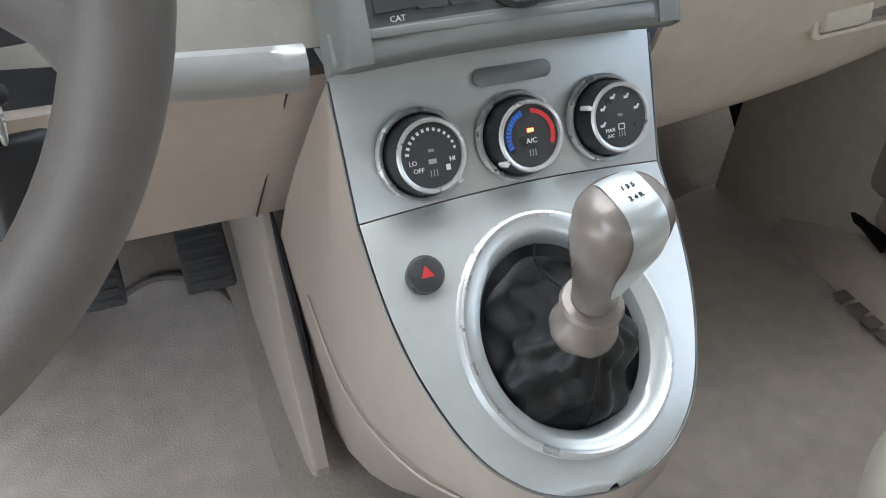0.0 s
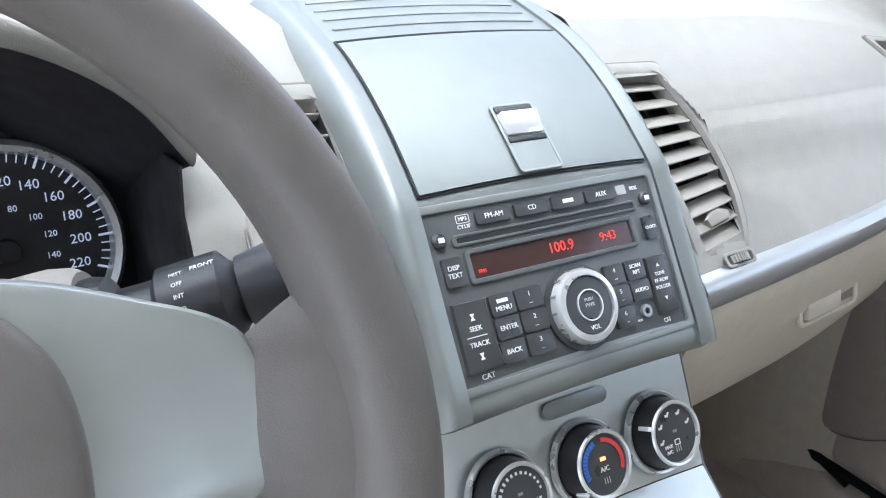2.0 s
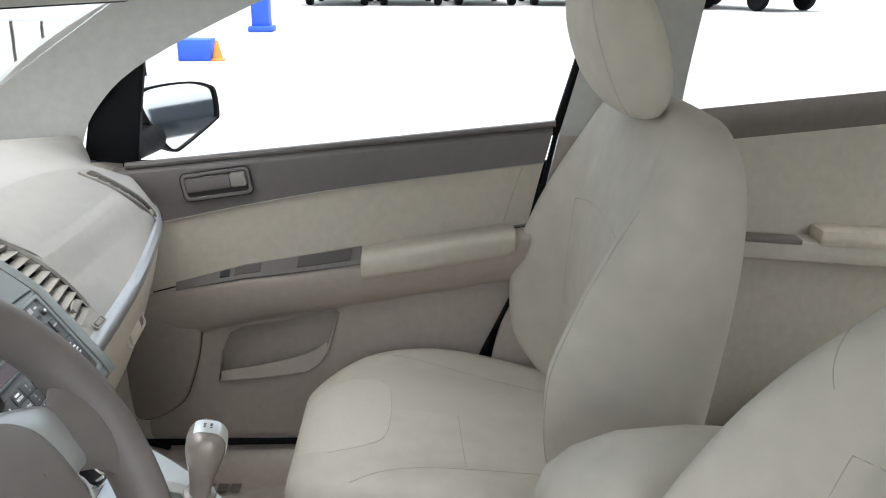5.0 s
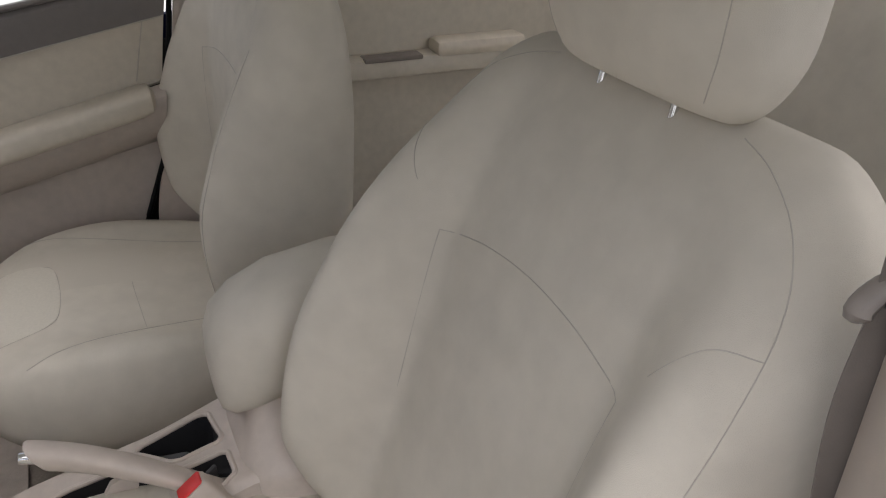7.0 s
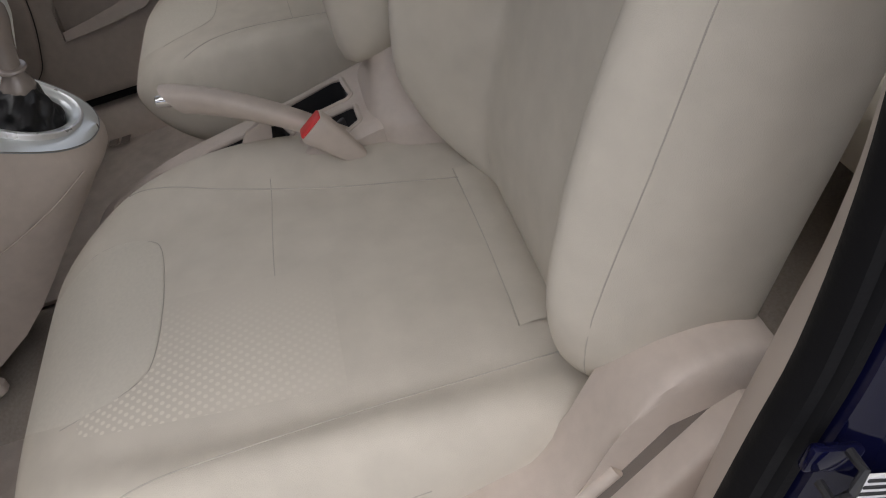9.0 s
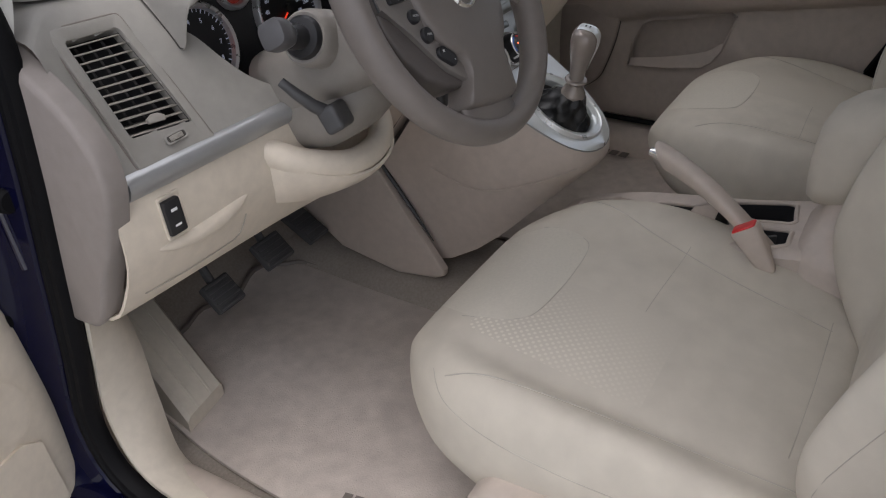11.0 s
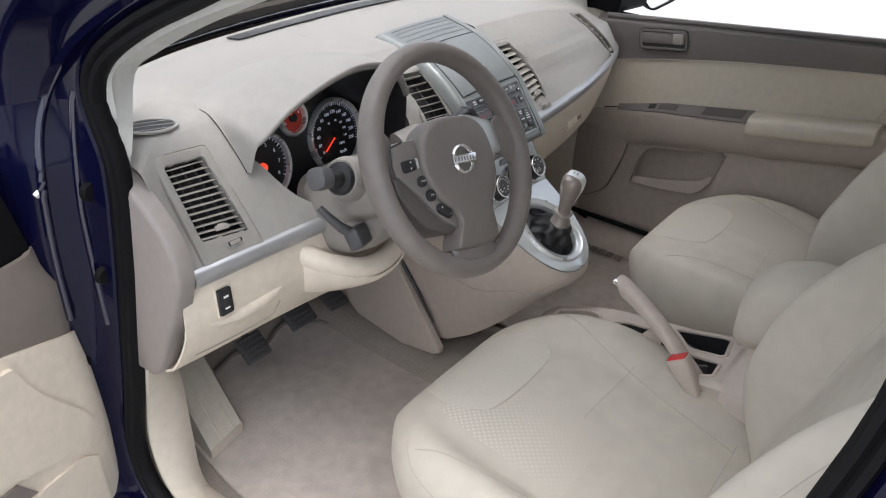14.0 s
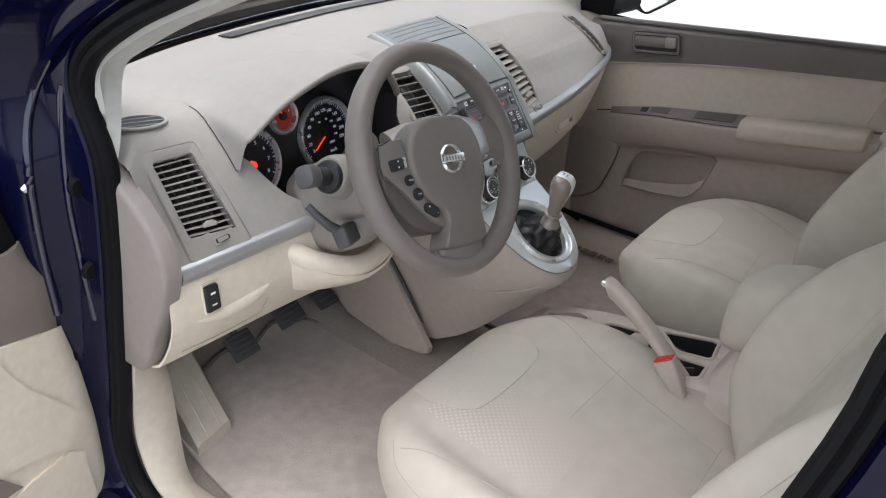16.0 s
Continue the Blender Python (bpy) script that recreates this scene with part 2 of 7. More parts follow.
def curve(table, x):
    """A value read between the rows (x, value) of a table, smoothly."""
    if x <= table[0][0]:
        return table[0][1]
    if x >= table[-1][0]:
        return table[-1][1]
    k = next(i for i in range(len(table) - 1) if x <= table[i + 1][0])
    rise = [(q - p) / (b - a) for (a, p), (b, q) in zip(table, table[1:])]

    def slope(i):
        if i == 0 or i == len(rise):
            return rise[min(i, len(rise) - 1)]
        l, r = rise[i - 1], rise[i]
        return 2 * l * r / (l + r) if l * r > 0 else 0.0
    (a, p), (b, q) = table[k], table[k + 1]
    w = b - a
    t = (x - a) / w
    return p * (1 + 2 * t) * (1 - t) ** 2 + slope(k) * w * t * (1 - t) ** 2 + q * t * t * (3 - 2 * t) + slope(k + 1) * w * t * t * (t - 1)


def sgnpow(v, e):
    return (abs(v) ** e) * (1 if v > 0 else -1)


def letters(text, size, mat, m, parent, name="lettering", align="CENTER", depth=0.0003, squash=1.0):
    """Raised lettering as a mesh, lying in the xy plane of m."""
    c = bpy.data.curves.new(name, "FONT")
    c.body, c.size, c.extrude, c.align_x, c.align_y, c.resolution_u = text, size, depth, align, "CENTER", 2
    tmp = new("tmp", c)
    me = bpy.data.meshes.new_from_object(tmp)
    bpy.data.objects.remove(tmp)
    bpy.data.curves.remove(c)
    me.transform(m @ Matrix.Diagonal((squash, 1, 1, 1)))
    me.materials.clear()
    me.materials.append(mat)
    ob = new(name, me)
    ob.parent = parent
    return ob

import functools


# ---- ground and car body ----
ground = solo("ground", sheet(lambda u, v: (lerp(-300, 300, u), lerp(-300, 300, v), 0.0), 8, 8, 0.0), CONCRETE, "pale worn concrete yard under the car", "ground", kind="structure")

OPEN = [(0.305, 1.09), (0.276, 1.0), (0.285, 0.86), (0.305, 0.72), (0.325, 0.58), (0.345, 0.45), (0.30, 0.365), (0.15, 0.345), (-0.2, 0.345), (-0.40, 0.36), (-0.480, 0.46), (-0.530, 0.58),
        (-0.573, 0.68), (-0.603, 0.75), (-0.630, 0.85), (-0.648, 0.97), (-0.675, 1.14), (-0.67, 1.38), (-0.35, 1.41), (-0.08, 1.33), (0.10, 1.25), (0.20, 1.20), (0.28, 1.145)]
LOOP = [Vector((0, p.x, p.y)) for p in spline([(y, z, 0) for y, z in OPEN], 96, True)]


def opening_strip(rows, side=1, lo=0, hi=96, wrap=True):
    """A skin round the door opening: rows of (offset outwards in its plane, x)."""
    rings = []
    n = len(LOOP)
    for i in range(lo, hi + (1 if wrap and hi == n else 0)):
        a, p, b = LOOP[(i - 1) % n], LOOP[i % n], LOOP[(i + 1) % n]
        t = (b - a).normalized()
        o = Vector((0, -t.z, t.y))
        mid = Vector((0, -0.18, 0.9))
        if o.dot(p - mid) < 0:
            o = -o
        rings.append([Vector((side * x, 0, 0)) + p + o * d for d, x in rows])
    bm = loft(rings, closed=False)
    return bm


body = thing("car", "dark blue sedan with its driver's door standing open", "car")
part("door_frame", opening_strip([(0.018, -0.742), (0.02, -0.745), (0.03, -0.765), (0.055, -0.77), (0.075, -0.785), (0.085, -0.82), (0.10, -0.835), (0.14, -0.85), (0.20, -0.86)]), BLUE, body, "dark blue painted door frame")
part("door_seal", join(opening_strip([(0.004, -0.735), (-0.004, -0.742), (-0.006, -0.752), (-0.001, -0.762), (0.006, -0.763), (0.010, -0.759), (0.014, -0.764), (0.021, -0.764), (0.025, -0.755)])), RUBBER, body, "black rubber door seal")


def floor_at(u, v):
    x, y = lerp(-0.72, 0.72, u), lerp(-1.5, 0.78, v)
    z = 0.305 + 0.98 * max(0, y - 0.55)
    if abs(x + 0.01) < 0.14:
        z += 0.06 * (1 - (abs(x + 0.01) / 0.14) ** 4)
    if abs(x) > 0.66:
        z += (abs(x) - 0.66) * 0.6
    return x, y, z


floor = solo("floor", sheet(floor_at, 48, 40, 0.0), CARPET, "worn beige cabin carpet rising to the footwell", "carpet", kind="structure")
part("firewall", box(1.44, 0.03, 0.75, 0.01, pose(0, 0.80, 0.72)), CARPET, body)
roof = solo("ceiling", sheet(lambda u, v: (lerp(-0.66, 0.66, u), lerp(-1.55, 0.02, v), 1.445 - 0.02 * (2 * u - 1) ** 2), 12, 8, 0.04), HEADLINER, "pale grey headliner of the roof", "ceiling", kind="structure")

# ---- dashboard ----
dash = thing("dashboard", "beige grained dashboard with silver trim and a central stack", "dashboard")
YW = [(-0.74, 0.36), (-0.6, 0.52), (-0.3, 0.60), (0.0, 0.62), (0.3, 0.60), (0.56, 0.52), (0.66, 0.38)]
CREST = [(-0.74, 0.262), (-0.68, 0.30), (-0.62, 0.31), (-0.2, 0.31), (-0.12, 0.30), (0.12, 0.275), (0.3, 0.26), (0.5, 0.235), (0.6, 0.24), (0.66, 0.26)]
CRESTZ = [(-0.74, 0.985), (-0.68, 1.012), (-0.6, 1.018), (-0.2, 1.03), (0.0, 1.035), (0.3, 1.035), (0.48, 1.02), (0.6, 0.985), (0.66, 0.95)]
MID = [(-0.74, 0.22), (-0.68, 0.247), (-0.6, 0.245), (-0.2, 0.20), (-0.12, 0.19), (0.12, 0.185), (0.3, 0.175), (0.5, 0.175), (0.6, 0.195), (0.66, 0.23)]
MIDZ = [(-0.74, 0.915), (-0.6, 0.93), (-0.2, 0.94), (0.12, 0.95), (0.3, 0.955), (0.5, 0.955), (0.6, 0.94), (0.66, 0.93)]
LOW = [(-0.74, 0.20), (-0.70, 0.197), (-0.47, 0.183), (-0.2, 0.145), (-0.12, 0.135), (0.12, 0.122), (0.3, 0.13), (0.5, 0.155), (0.6, 0.185), (0.66, 0.22)]
LOWZ = [(-0.74, 0.848), (-0.12, 0.848), (0.12, 0.884), (0.3, 0.895), (0.5, 0.912), (0.6, 0.918), (0.66, 0.92)]


@functools.lru_cache(maxsize=None)
def dash_profile(x):
    yc, zc, ym, zm, yl, zl = (curve(t, x) for t in (CREST, CRESTZ, MID, MIDZ, LOW, LOWZ))
    yw = curve(YW, x)
    return spline([(0, yw, 1.03 - 0.03 * min(1, max(0, (abs(x) - 0.56) / 0.16))), (0, lerp(yw, yc, 0.5), max(1.045, zc + 0.012) - 0.02 * min(1, max(0, (abs(x) - 0.56) / 0.16))), (0, yc + 0.035, zc + 0.006), (0, yc, zc - 0.006), (0, ym + 0.02, zm + 0.03), (0, ym - 0.012, zm - 0.018), (0, yl, zl)], 25)


def dash_point(x, s):
    p = dash_profile(x)
    f = s * (len(p) - 1)
    i = min(int(f), len(p) - 2)
    q = p[i].lerp(p[i + 1], f - i)
    return Vector((x, q.y, q.z))


def dash_skin(x0, x1, nu, s0=0.0, s1=1.0, nv=30, hole=None):
    return sheet(lambda u, v: dash_point(lerp(x0, x1, u), lerp(s0, s1, v)), nu, nv, -0.004, hole)


def in_quad(p, quad):
    """Whether a place lies inside a four-cornered opening, seen from behind the car."""
    c = [(q[0], q[2]) for q in quad]
    s = [(b[0] - a[0]) * (p.z - a[1]) - (b[1] - a[1]) * (p.x - a[0]) for a, b in zip(c, c[1:] + c[:1])]
    return all(k > 0 for k in s) or all(k < 0 for k in s)


VENT_D = [(-0.683, 0.276, 0.979), (-0.614, 0.272, 0.976), (-0.597, 0.203, 0.870), (-0.679, 0.212, 0.878)]
VENT_L = [(-0.177, 0.236, 1.002), (-0.116, 0.236, 1.002), (-0.119, 0.143, 0.903), (-0.178, 0.148, 0.905)]
VENT_P = [(0.117, 0.230, 1.004), (0.163, 0.228, 1.004), (0.178, 0.146, 0.905), (0.139, 0.152, 0.895)]
VENT_R = [(0.442, 0.224, 1.016), (0.468, 0.218, 1.014), (0.553, 0.170, 0.912), (0.530, 0.168, 0.914)]


part("upper_panel", dash_skin(-0.727, -0.575, 44, nv=80, hole=lambda p: in_quad(p, VENT_D)), DASH, dash, "beige grained driver-side dash panel")
part("upper_panel", dash_skin(-0.575, -0.215, 30, 0.0, 0.42, 14), DASH, dash)
part("upper_panel", dash_skin(-0.215, -0.110, 40, nv=90, hole=lambda p: in_quad(p, VENT_L)), DASH, dash)
part("upper_panel", dash_skin(-0.110, 0.110, 16, 0.0, 0.31, 12), DASH, dash)
part("upper_panel", dash_skin(0.110, 0.655, 220, nv=150, hole=lambda p: in_quad(p, VENT_P) or in_quad(p, [VENT_P[1], (0.1815, 0, 0.975), (0.1855, 0, 0.935), VENT_P[2]]) or in_quad(p, VENT_R)), DASH, dash, "beige grained passenger-side dash panel")


def trim_strip(x0, x1, n=24):
    def ring(x):
        yl, zl = curve(LOW, x), curve(LOWZ, x)
        return [(x, yl + a, zl + b) for a, b in ((0.012, 0.004), (-0.004, 0.002), (-0.010, -0.004), (-0.011, -0.012), (-0.007, -0.022), (-0.002, -0.027), (0.014, -0.028))]
    return loft([ring(lerp(x0, x1, k / n)) for k in range(n + 1)])


part("trim_strip", trim_strip(-0.716, -0.44), TRIM, dash, "silver trim strip")
part("trim_strip", trim_strip(-0.215, -0.122, 8), TRIM, dash, "silver trim strip")
part("trim_strip", trim_strip(0.118, 0.64), TRIM, dash, "silver trim strip")


def lower_panel(x0, x1, rows, mat, label, name="lower_panel", n=20):
    def at(u, v):
        x = lerp(x0, x1, u)
        yl, zl = curve(LOW, x), curve(LOWZ, x) - 0.027
        p = spline([(0, yl + a, zl + b) for a, b in rows], 13)
        f = v * 12
        i = min(int(f), 11)
        q = p[i].lerp(p[i + 1], f - i)
        return x, q.y, q.z
    return part(name, sheet(at, n, 12, -0.004), mat, dash, label)


KNEE = [(0.0, 0.0), (-0.006, -0.025), (-0.004, -0.075), (0.018, -0.125), (0.048, -0.162), (0.10, -0.172)]
lower_panel(-0.738, -0.30, KNEE, CREAM, "cream driver's lower dash panel")
glove = lower_panel(0.125, 0.62, [(0.0, 0.0), (0.0, -0.02), (0.02, -0.09), (0.05, -0.15), (0.14, -0.18)], CREAM, "cream glovebox lid", "glovebox_lid")
part("dash_underside", box(1.30, 0.5, 0.03, 0.01, pose(0, 0.55, 0.70)), BLACK, dash)
CAP = [(0.40, 0.64), (0.40, 1.0), (0.325, 1.0)] + [(p.x, p.y) for p in spline([(0.292, 0.985, 0), (0.235, 0.948, 0), (0.195, 0.905, 0), (0.181, 0.855, 0), (0.198, 0.79, 0), (0.226, 0.73, 0), (0.255, 0.665, 0), (0.275, 0.645, 0)], 26)]
part("end_cap", loft([[(x, 0.30 + (y - 0.30) * k, 0.80 + (z - 0.80) * k) for y, z in CAP] for x, k in ((-0.722, 1.0), (-0.744, 1.0), (-0.749, 0.98), (-0.752, 0.94))]), ENDCAP, dash, "taupe end cover of the dashboard")

# centre stack
STACK = [(0.36, 1.052), (0.277, 1.032), (0.22, 1.004), (0.172, 0.968), (0.158, 0.952), (0.13, 0.912), (0.102, 0.873), (0.092, 0.853)]


def stack_at(x, s, out=0.0):
    p = spline([(0, y, z) for y, z in STACK], 29)
    f = s * 28
    i = min(int(f), 27)
    q = p[i].lerp(p[i + 1], f - i)
    return Vector((x, q.y - out * 0.8, q.z + out * 0.6 - 0.3 * x * x))


RM = frame_on((0, 0.131, 0.914), (1, 0.131, 0.914), (0, 0.058, 0.082)) @ pose(-0.0035, 0.001, -0.0060)
RMI = RM.inverted()


def in_radio(p):
    q = RMI @ p
    return abs(q.x) < 0.0925 and abs(q.y + 0.001) < 0.053


part("stack_frame", sheet(lambda u, v: stack_at(lerp(-0.100, 0.100, u), 0.93 * v), 80, 110, 0.0, in_radio), STACKM, dash, "silver frame of the centre stack")
part("radio_bay", band([(x, y - 0.001) for x, y in rounded(0.1945, 0.1135, 0.004)], [(x, y - 0.001) for x, y in rounded(0.1835, 0.1030, 0.003)], 0.0072, 0.0010, RM @ pose(0, 0, -0.001)), STACKM, dash, "silver surround of the radio")
LIP = [(0.1030, 0.8735), (0.0980, 0.8670), (0.0945, 0.8615), (0.0940, 0.8565), (0.0965, 0.8525), (0.1030, 0.8505), (0.130, 0.8520)]


def lip_ring(x):
    e = max(0, abs(x) - 0.100) / 0.016
    return [(x, y + 0.006 * e * e, z - 0.3 * x * x - 0.001 * e) for y, z in LIP]


part("stack_lip", loft([lip_ring(lerp(-0.116, 0.116, k / 40)) for k in range(41)], closed=False), STACKM, dash, "rounded silver lip below the radio")
part("storage_lid", sheet(lambda u, v: stack_at(lerp(-0.091, 0.091, u), lerp(0.14, 0.44, v), 0.003), 20, 16, -0.006), STACKM, dash, "silver lid of the upper storage bin")




DARKLID = material("dark_latch_slot", (0.05, 0.052, 0.052), 0.5, bump=0)
# upper lid latch, stack details
def on_stack(s, x=0.0):
    """A pose on the stack's skin, z standing out of it."""
    p, q = stack_at(x, s - 0.02), stack_at(x, s + 0.02)
    o = stack_at(x, s, 0.004)
    return frame_on(o, o + Vector((1, 0, 0)), p - q)


LM = on_stack(0.365, 0.0)
latch = part("lid_latch", band(rounded(0.0345, 0.052, 0.003), rounded(0.031, 0.0485, 0.002), 0.0009, 0.0002, LM), GUNMETAL, dash, "silver latch of the bin lid")
part("latch_recess", prism(rounded(0.031, 0.0485, 0.002), 0.0004, 0, LM), STACKM, latch)
part("latch_button", box(0.030, 0.017, 0.007, 0.002, LM @ pose(0, 0.010, 0.001, 12)), SATIN, latch, "bright silver push button")
part("latch_shadow", box(0.030, 0.004, 0.0014, 0.0004, LM @ pose(0, -0.0015, 0.0006)), BLACK, latch)
part("latch_head", box(0.030, 0.005, 0.0014, 0.0004, LM @ pose(0, 0.0215, 0.0006)), DARKLID, latch)
for k in range(5):
    part("groove", tube([stack_at(lerp(-0.085, 0.085, i / 12), 0.02 + 0.022 * k, 0.0006) for i in range(13)], 0.0008, 5), GUNMETAL, dash)
part("lid_gap", tube([stack_at(lerp(-0.091, 0.091, i / 12), 0.135, 0.001) for i in range(13)], 0.0008, 5), BLACK, dash)
part("lid_gap", tube([stack_at(lerp(-0.091, 0.091, i / 12), 0.447, 0.001) for i in range(13)], 0.0008, 5), BLACK, dash)
for sx in (-1, 1):
    part("lid_gap", tube([stack_at(sx * 0.0915, lerp(0.135, 0.447, i / 12), 0.0008) for i in range(13)], 0.0008, 5), BLACK, dash)
    part("side_rail", sheet(lambda u, v: stack_at(sx * lerp(0.0945, 0.1175, u ** 0.8), lerp(0.0, 0.955, v), 0.0052 * math.sin(math.pi * min(1, 0.62 * u + 0.18)) - 0.020 * max(0, u - 0.45) ** 2 / 0.3), 10, 40, -0.004 * sx), STACKM, dash, "silver side rail of the stack")


# ---- air vents ----
VENTFRAME = material("grained_vent_frame", (0.275, 0.262, 0.238), 0.5, bump=0.25, grain=1200)
DARKVANE = material("dark_taupe_vane", (0.05, 0.045, 0.04), 0.6, bump=0.1)


def on_dash(x, z, out=0.0):
    """A place on the dashboard's front at a given height, and out of it by some way."""
    lo, hi = 0.34, 1.0
    for _ in range(26):
        mid = (lo + hi) / 2
        lo, hi = (mid, hi) if dash_point(x, mid).z > z else (lo, mid)
    t = dash_point(x, max(0.0, lo - 0.02)) - dash_point(x, min(1.0, lo + 0.02))
    return dash_point(x, lo) + Vector((0, -t.z, t.y)).normalized() * out


def dash_pose(x, z, out=0.0, turn=0.0):
    """A pose on the dashboard's front, z standing out of it."""
    o = on_dash(x, z, out)
    return frame_on(o, o + Vector((1, 0, 0)), on_dash(x, z + 0.006) - on_dash(x, z - 0.006)) @ pose(0, 0, 0, 0, 0, turn)


def vent(quad, n, rim=0.008, wheel_at=None, vanes=4, tilt=25, depth=0.045, foot=0.0, bow=0.0, chord=0.0125):
    """An air vent with louvres in a four-cornered opening of the dashboard (top left, top right, bottom right, bottom left)."""
    q2 = [Vector((q[0], q[2])) for q in quad]
    c = sum(q2, Vector((0, 0))) / 4
    grid = [(q2[0].lerp(q2[1], i / 4)).lerp(q2[3].lerp(q2[2], i / 4), j / 4) for i in range(-1, 6) for j in range(-1, 6)]
    terms = np.array([[1, p.x - c.x, p.y - c.y, (p.x - c.x) ** 2, (p.x - c.x) * (p.y - c.y), (p.y - c.y) ** 2] for p in grid])
    fitted = np.linalg.lstsq(terms, np.array([on_dash(p.x, p.y).y for p in grid]), rcond=None)[0]

    def face(x, z, out=0.0):
        """The vent's own smooth front, close over the dashboard's skin."""
        h = min(1.0, max(0.0, (q2[0].y - z) / (q2[0].y - q2[3].y)))
        w = min(1.2, max(0.0, (x - q2[0].lerp(q2[3], h).x) / (q2[1].lerp(q2[2], h).x - q2[0].lerp(q2[3], h).x)))
        dx, dz = x - c.x, z - c.y
        y = sum(float(k) * t for k, t in zip(fitted, (1, dx, dz, dx * dx, dx * dz, dz * dz)))
        n = Vector((0, -1, float(fitted[2] + fitted[4] * dx + 2 * fitted[5] * dz))).normalized()
        return Vector((x + 4 * bow * w * h * (1 - h), y, z)) + n * out

    def grown(d):
        out = []
        for k in range(4):
            a, b, e = q2[k - 1], q2[k], q2[(k + 1) % 4]
            p = b + ((b - a).normalized() + (b - e).normalized()) * d
            if d > 0.001 and k > 1:
                p = p - Vector((0, foot))
            f = 0.007 if d > 0.001 else 0.003
            for t in (0, 0.25, 0.5, 0.75, 1):
                out.append((p - (p - a).normalized() * f).lerp(p - (p - e).normalized() * f, t).lerp(p, 1.6 * t * (1 - t)))
        return out

    def fine(d):
        o = grown(d)
        return [o[i].lerp(o[(i + 1) % len(o)], k / 8) for i in range(len(o)) for k in range(8)]
    v = part("vent", loft([[face(p.x, p.y, h) for p in fine(d)] for d, h in ((rim, -0.008), (rim, 0.0018), (rim - 0.0012, 0.0030), (0.0012, 0.0030), (-0.0004, 0.0018), (-0.0006, -0.014))], caps=False), VENTFRAME, dash, "air vent with louvres")
    part("vent_gap", tube([face(p.x, p.y, 0.0003) for p in fine(rim + 0.0012)], 0.0010, 5, True), TAUPE, v)
    rows = [[face(p.x, p.y, -0.002) + Vector((0, d, 0)) for p in fine(-0.0006)] for d in (0, depth)]
    part("vent_duct", join(loft(rows, caps=False), loft([rows[1], [sum(rows[1], Vector()) / len(rows[1]) + (p - rows[1][0]) * 0 for p in rows[1]]], caps=False)), BLACK, v, "dark duct behind the louvres")
    for k in range(n):
        f = (k + 0.5) / n
        l, r = q2[0].lerp(q2[3], f), q2[1].lerp(q2[2], f)
        mid = (l + r) / 2
        a, b = face(l.x, l.y, -0.006), face(r.x, r.y, -0.006)
        m = frame_on((a + b) / 2, b, face(mid.x, mid.y + 0.006) - face(mid.x, mid.y - 0.006))
        part("slat", box((b - a).length, chord, 0.0016, 0.0006, m @ pose(0, 0, 0, tilt), 1), SLAT, v)
        if k == n - 2:
            part("tab", prism([(-0.011, -0.004), (0.011, -0.004), (0.012, 0.002), (0.004, 0.006), (-0.004, 0.006), (-0.012, 0.002)], 0.004, 0.001, m @ pose(0.003, 0, 0.003)), SLAT, v, "adjusting tab on a louvre")
    for k in range(vanes):
        f = (k + 0.5) / vanes
        part("vane", tube([face(p.x, p.y, -0.026) for p in (q2[0].lerp(q2[1], f).lerp(q2[3].lerp(q2[2], f), i / 6) for i in range(7))], 0.0018, 4), DARKVANE, v)
    if wheel_at:
        wm = dash_pose(c.x + wheel_at[0], c.y + wheel_at[1] * 0.76, 0.0028, wheel_at[2])
        part("wheel_bezel", band(rounded(0.032, 0.012, 0.004), rounded(0.027, 0.0075, 0.0025), 0.0012, 0.0004, wm), DASH, v)
        part("wheel_slot", prism(rounded(0.027, 0.0075, 0.0025), 0.0004, 0, wm), DARKVANE, v)
        tw = part("thumb_wheel", lathe([(0.0005, -0.003), (0.012, -0.003), (0.0125, 0), (0.012, 0.003), (0.0005, 0.003)], 28, wm @ pose(0, 0, -0.0085, 90)), SLAT, v, "ribbed thumb wheel")
        for k in range(9):
            part("rib", box(0.0012, 0.0060, 0.001, 0.0003, wm @ pose(-0.009 + 0.00225 * k, 0, 0.004 - 0.0032 * ((k - 4) / 4) ** 2)), SLAT, tw)
    return v


vent(VENT_D, 12, 0.014, wheel_at=(0.014, -0.082, 0), tilt=-68, foot=0.018, chord=0.0085)
vent(VENT_L, 10, 0.007, wheel_at=(0.014, -0.084, 0), tilt=-80, foot=0.030, chord=0.009)
vent(VENT_P, 10, 0.007, wheel_at=(0.014, -0.080, 0), tilt=-38, foot=0.026, bow=0.011, chord=0.0155)
vent(VENT_R, 9, 0.005, vanes=0, tilt=-35, depth=0.03, chord=0.009)


def oval_vent(x, s, a, b, n, turn):
    o = dash_point(x, s)
    t = dash_point(x, s - 0.02) - dash_point(x, s + 0.02)
    m = frame_on(o, o + Vector((1, 0, 0)), t) @ pose(0, 0, 0.0035, 0, 0, turn)
    v = part("side_demister", band(ellipse(a, b), ellipse(a - 0.006, b - 0.005), 0.003, 0.001, m), DASH, dash, "oval side demister grille")
    part("grille_bed", prism(ellipse(a - 0.006, b - 0.005), 0.001, 0, m), BLACK, v)
    for k in range(n):
        y = lerp(-b + 0.006, b - 0.006, (k + 0.5) / n)
        w = 2 * (a - 0.006) * math.sqrt(max(0.05, 1 - (y / (b - 0.005)) ** 2))
        part("slat", box(w, 0.0013, 0.0012, 0.0003, m @ pose(0, y, 0.0012)), DASH, v)


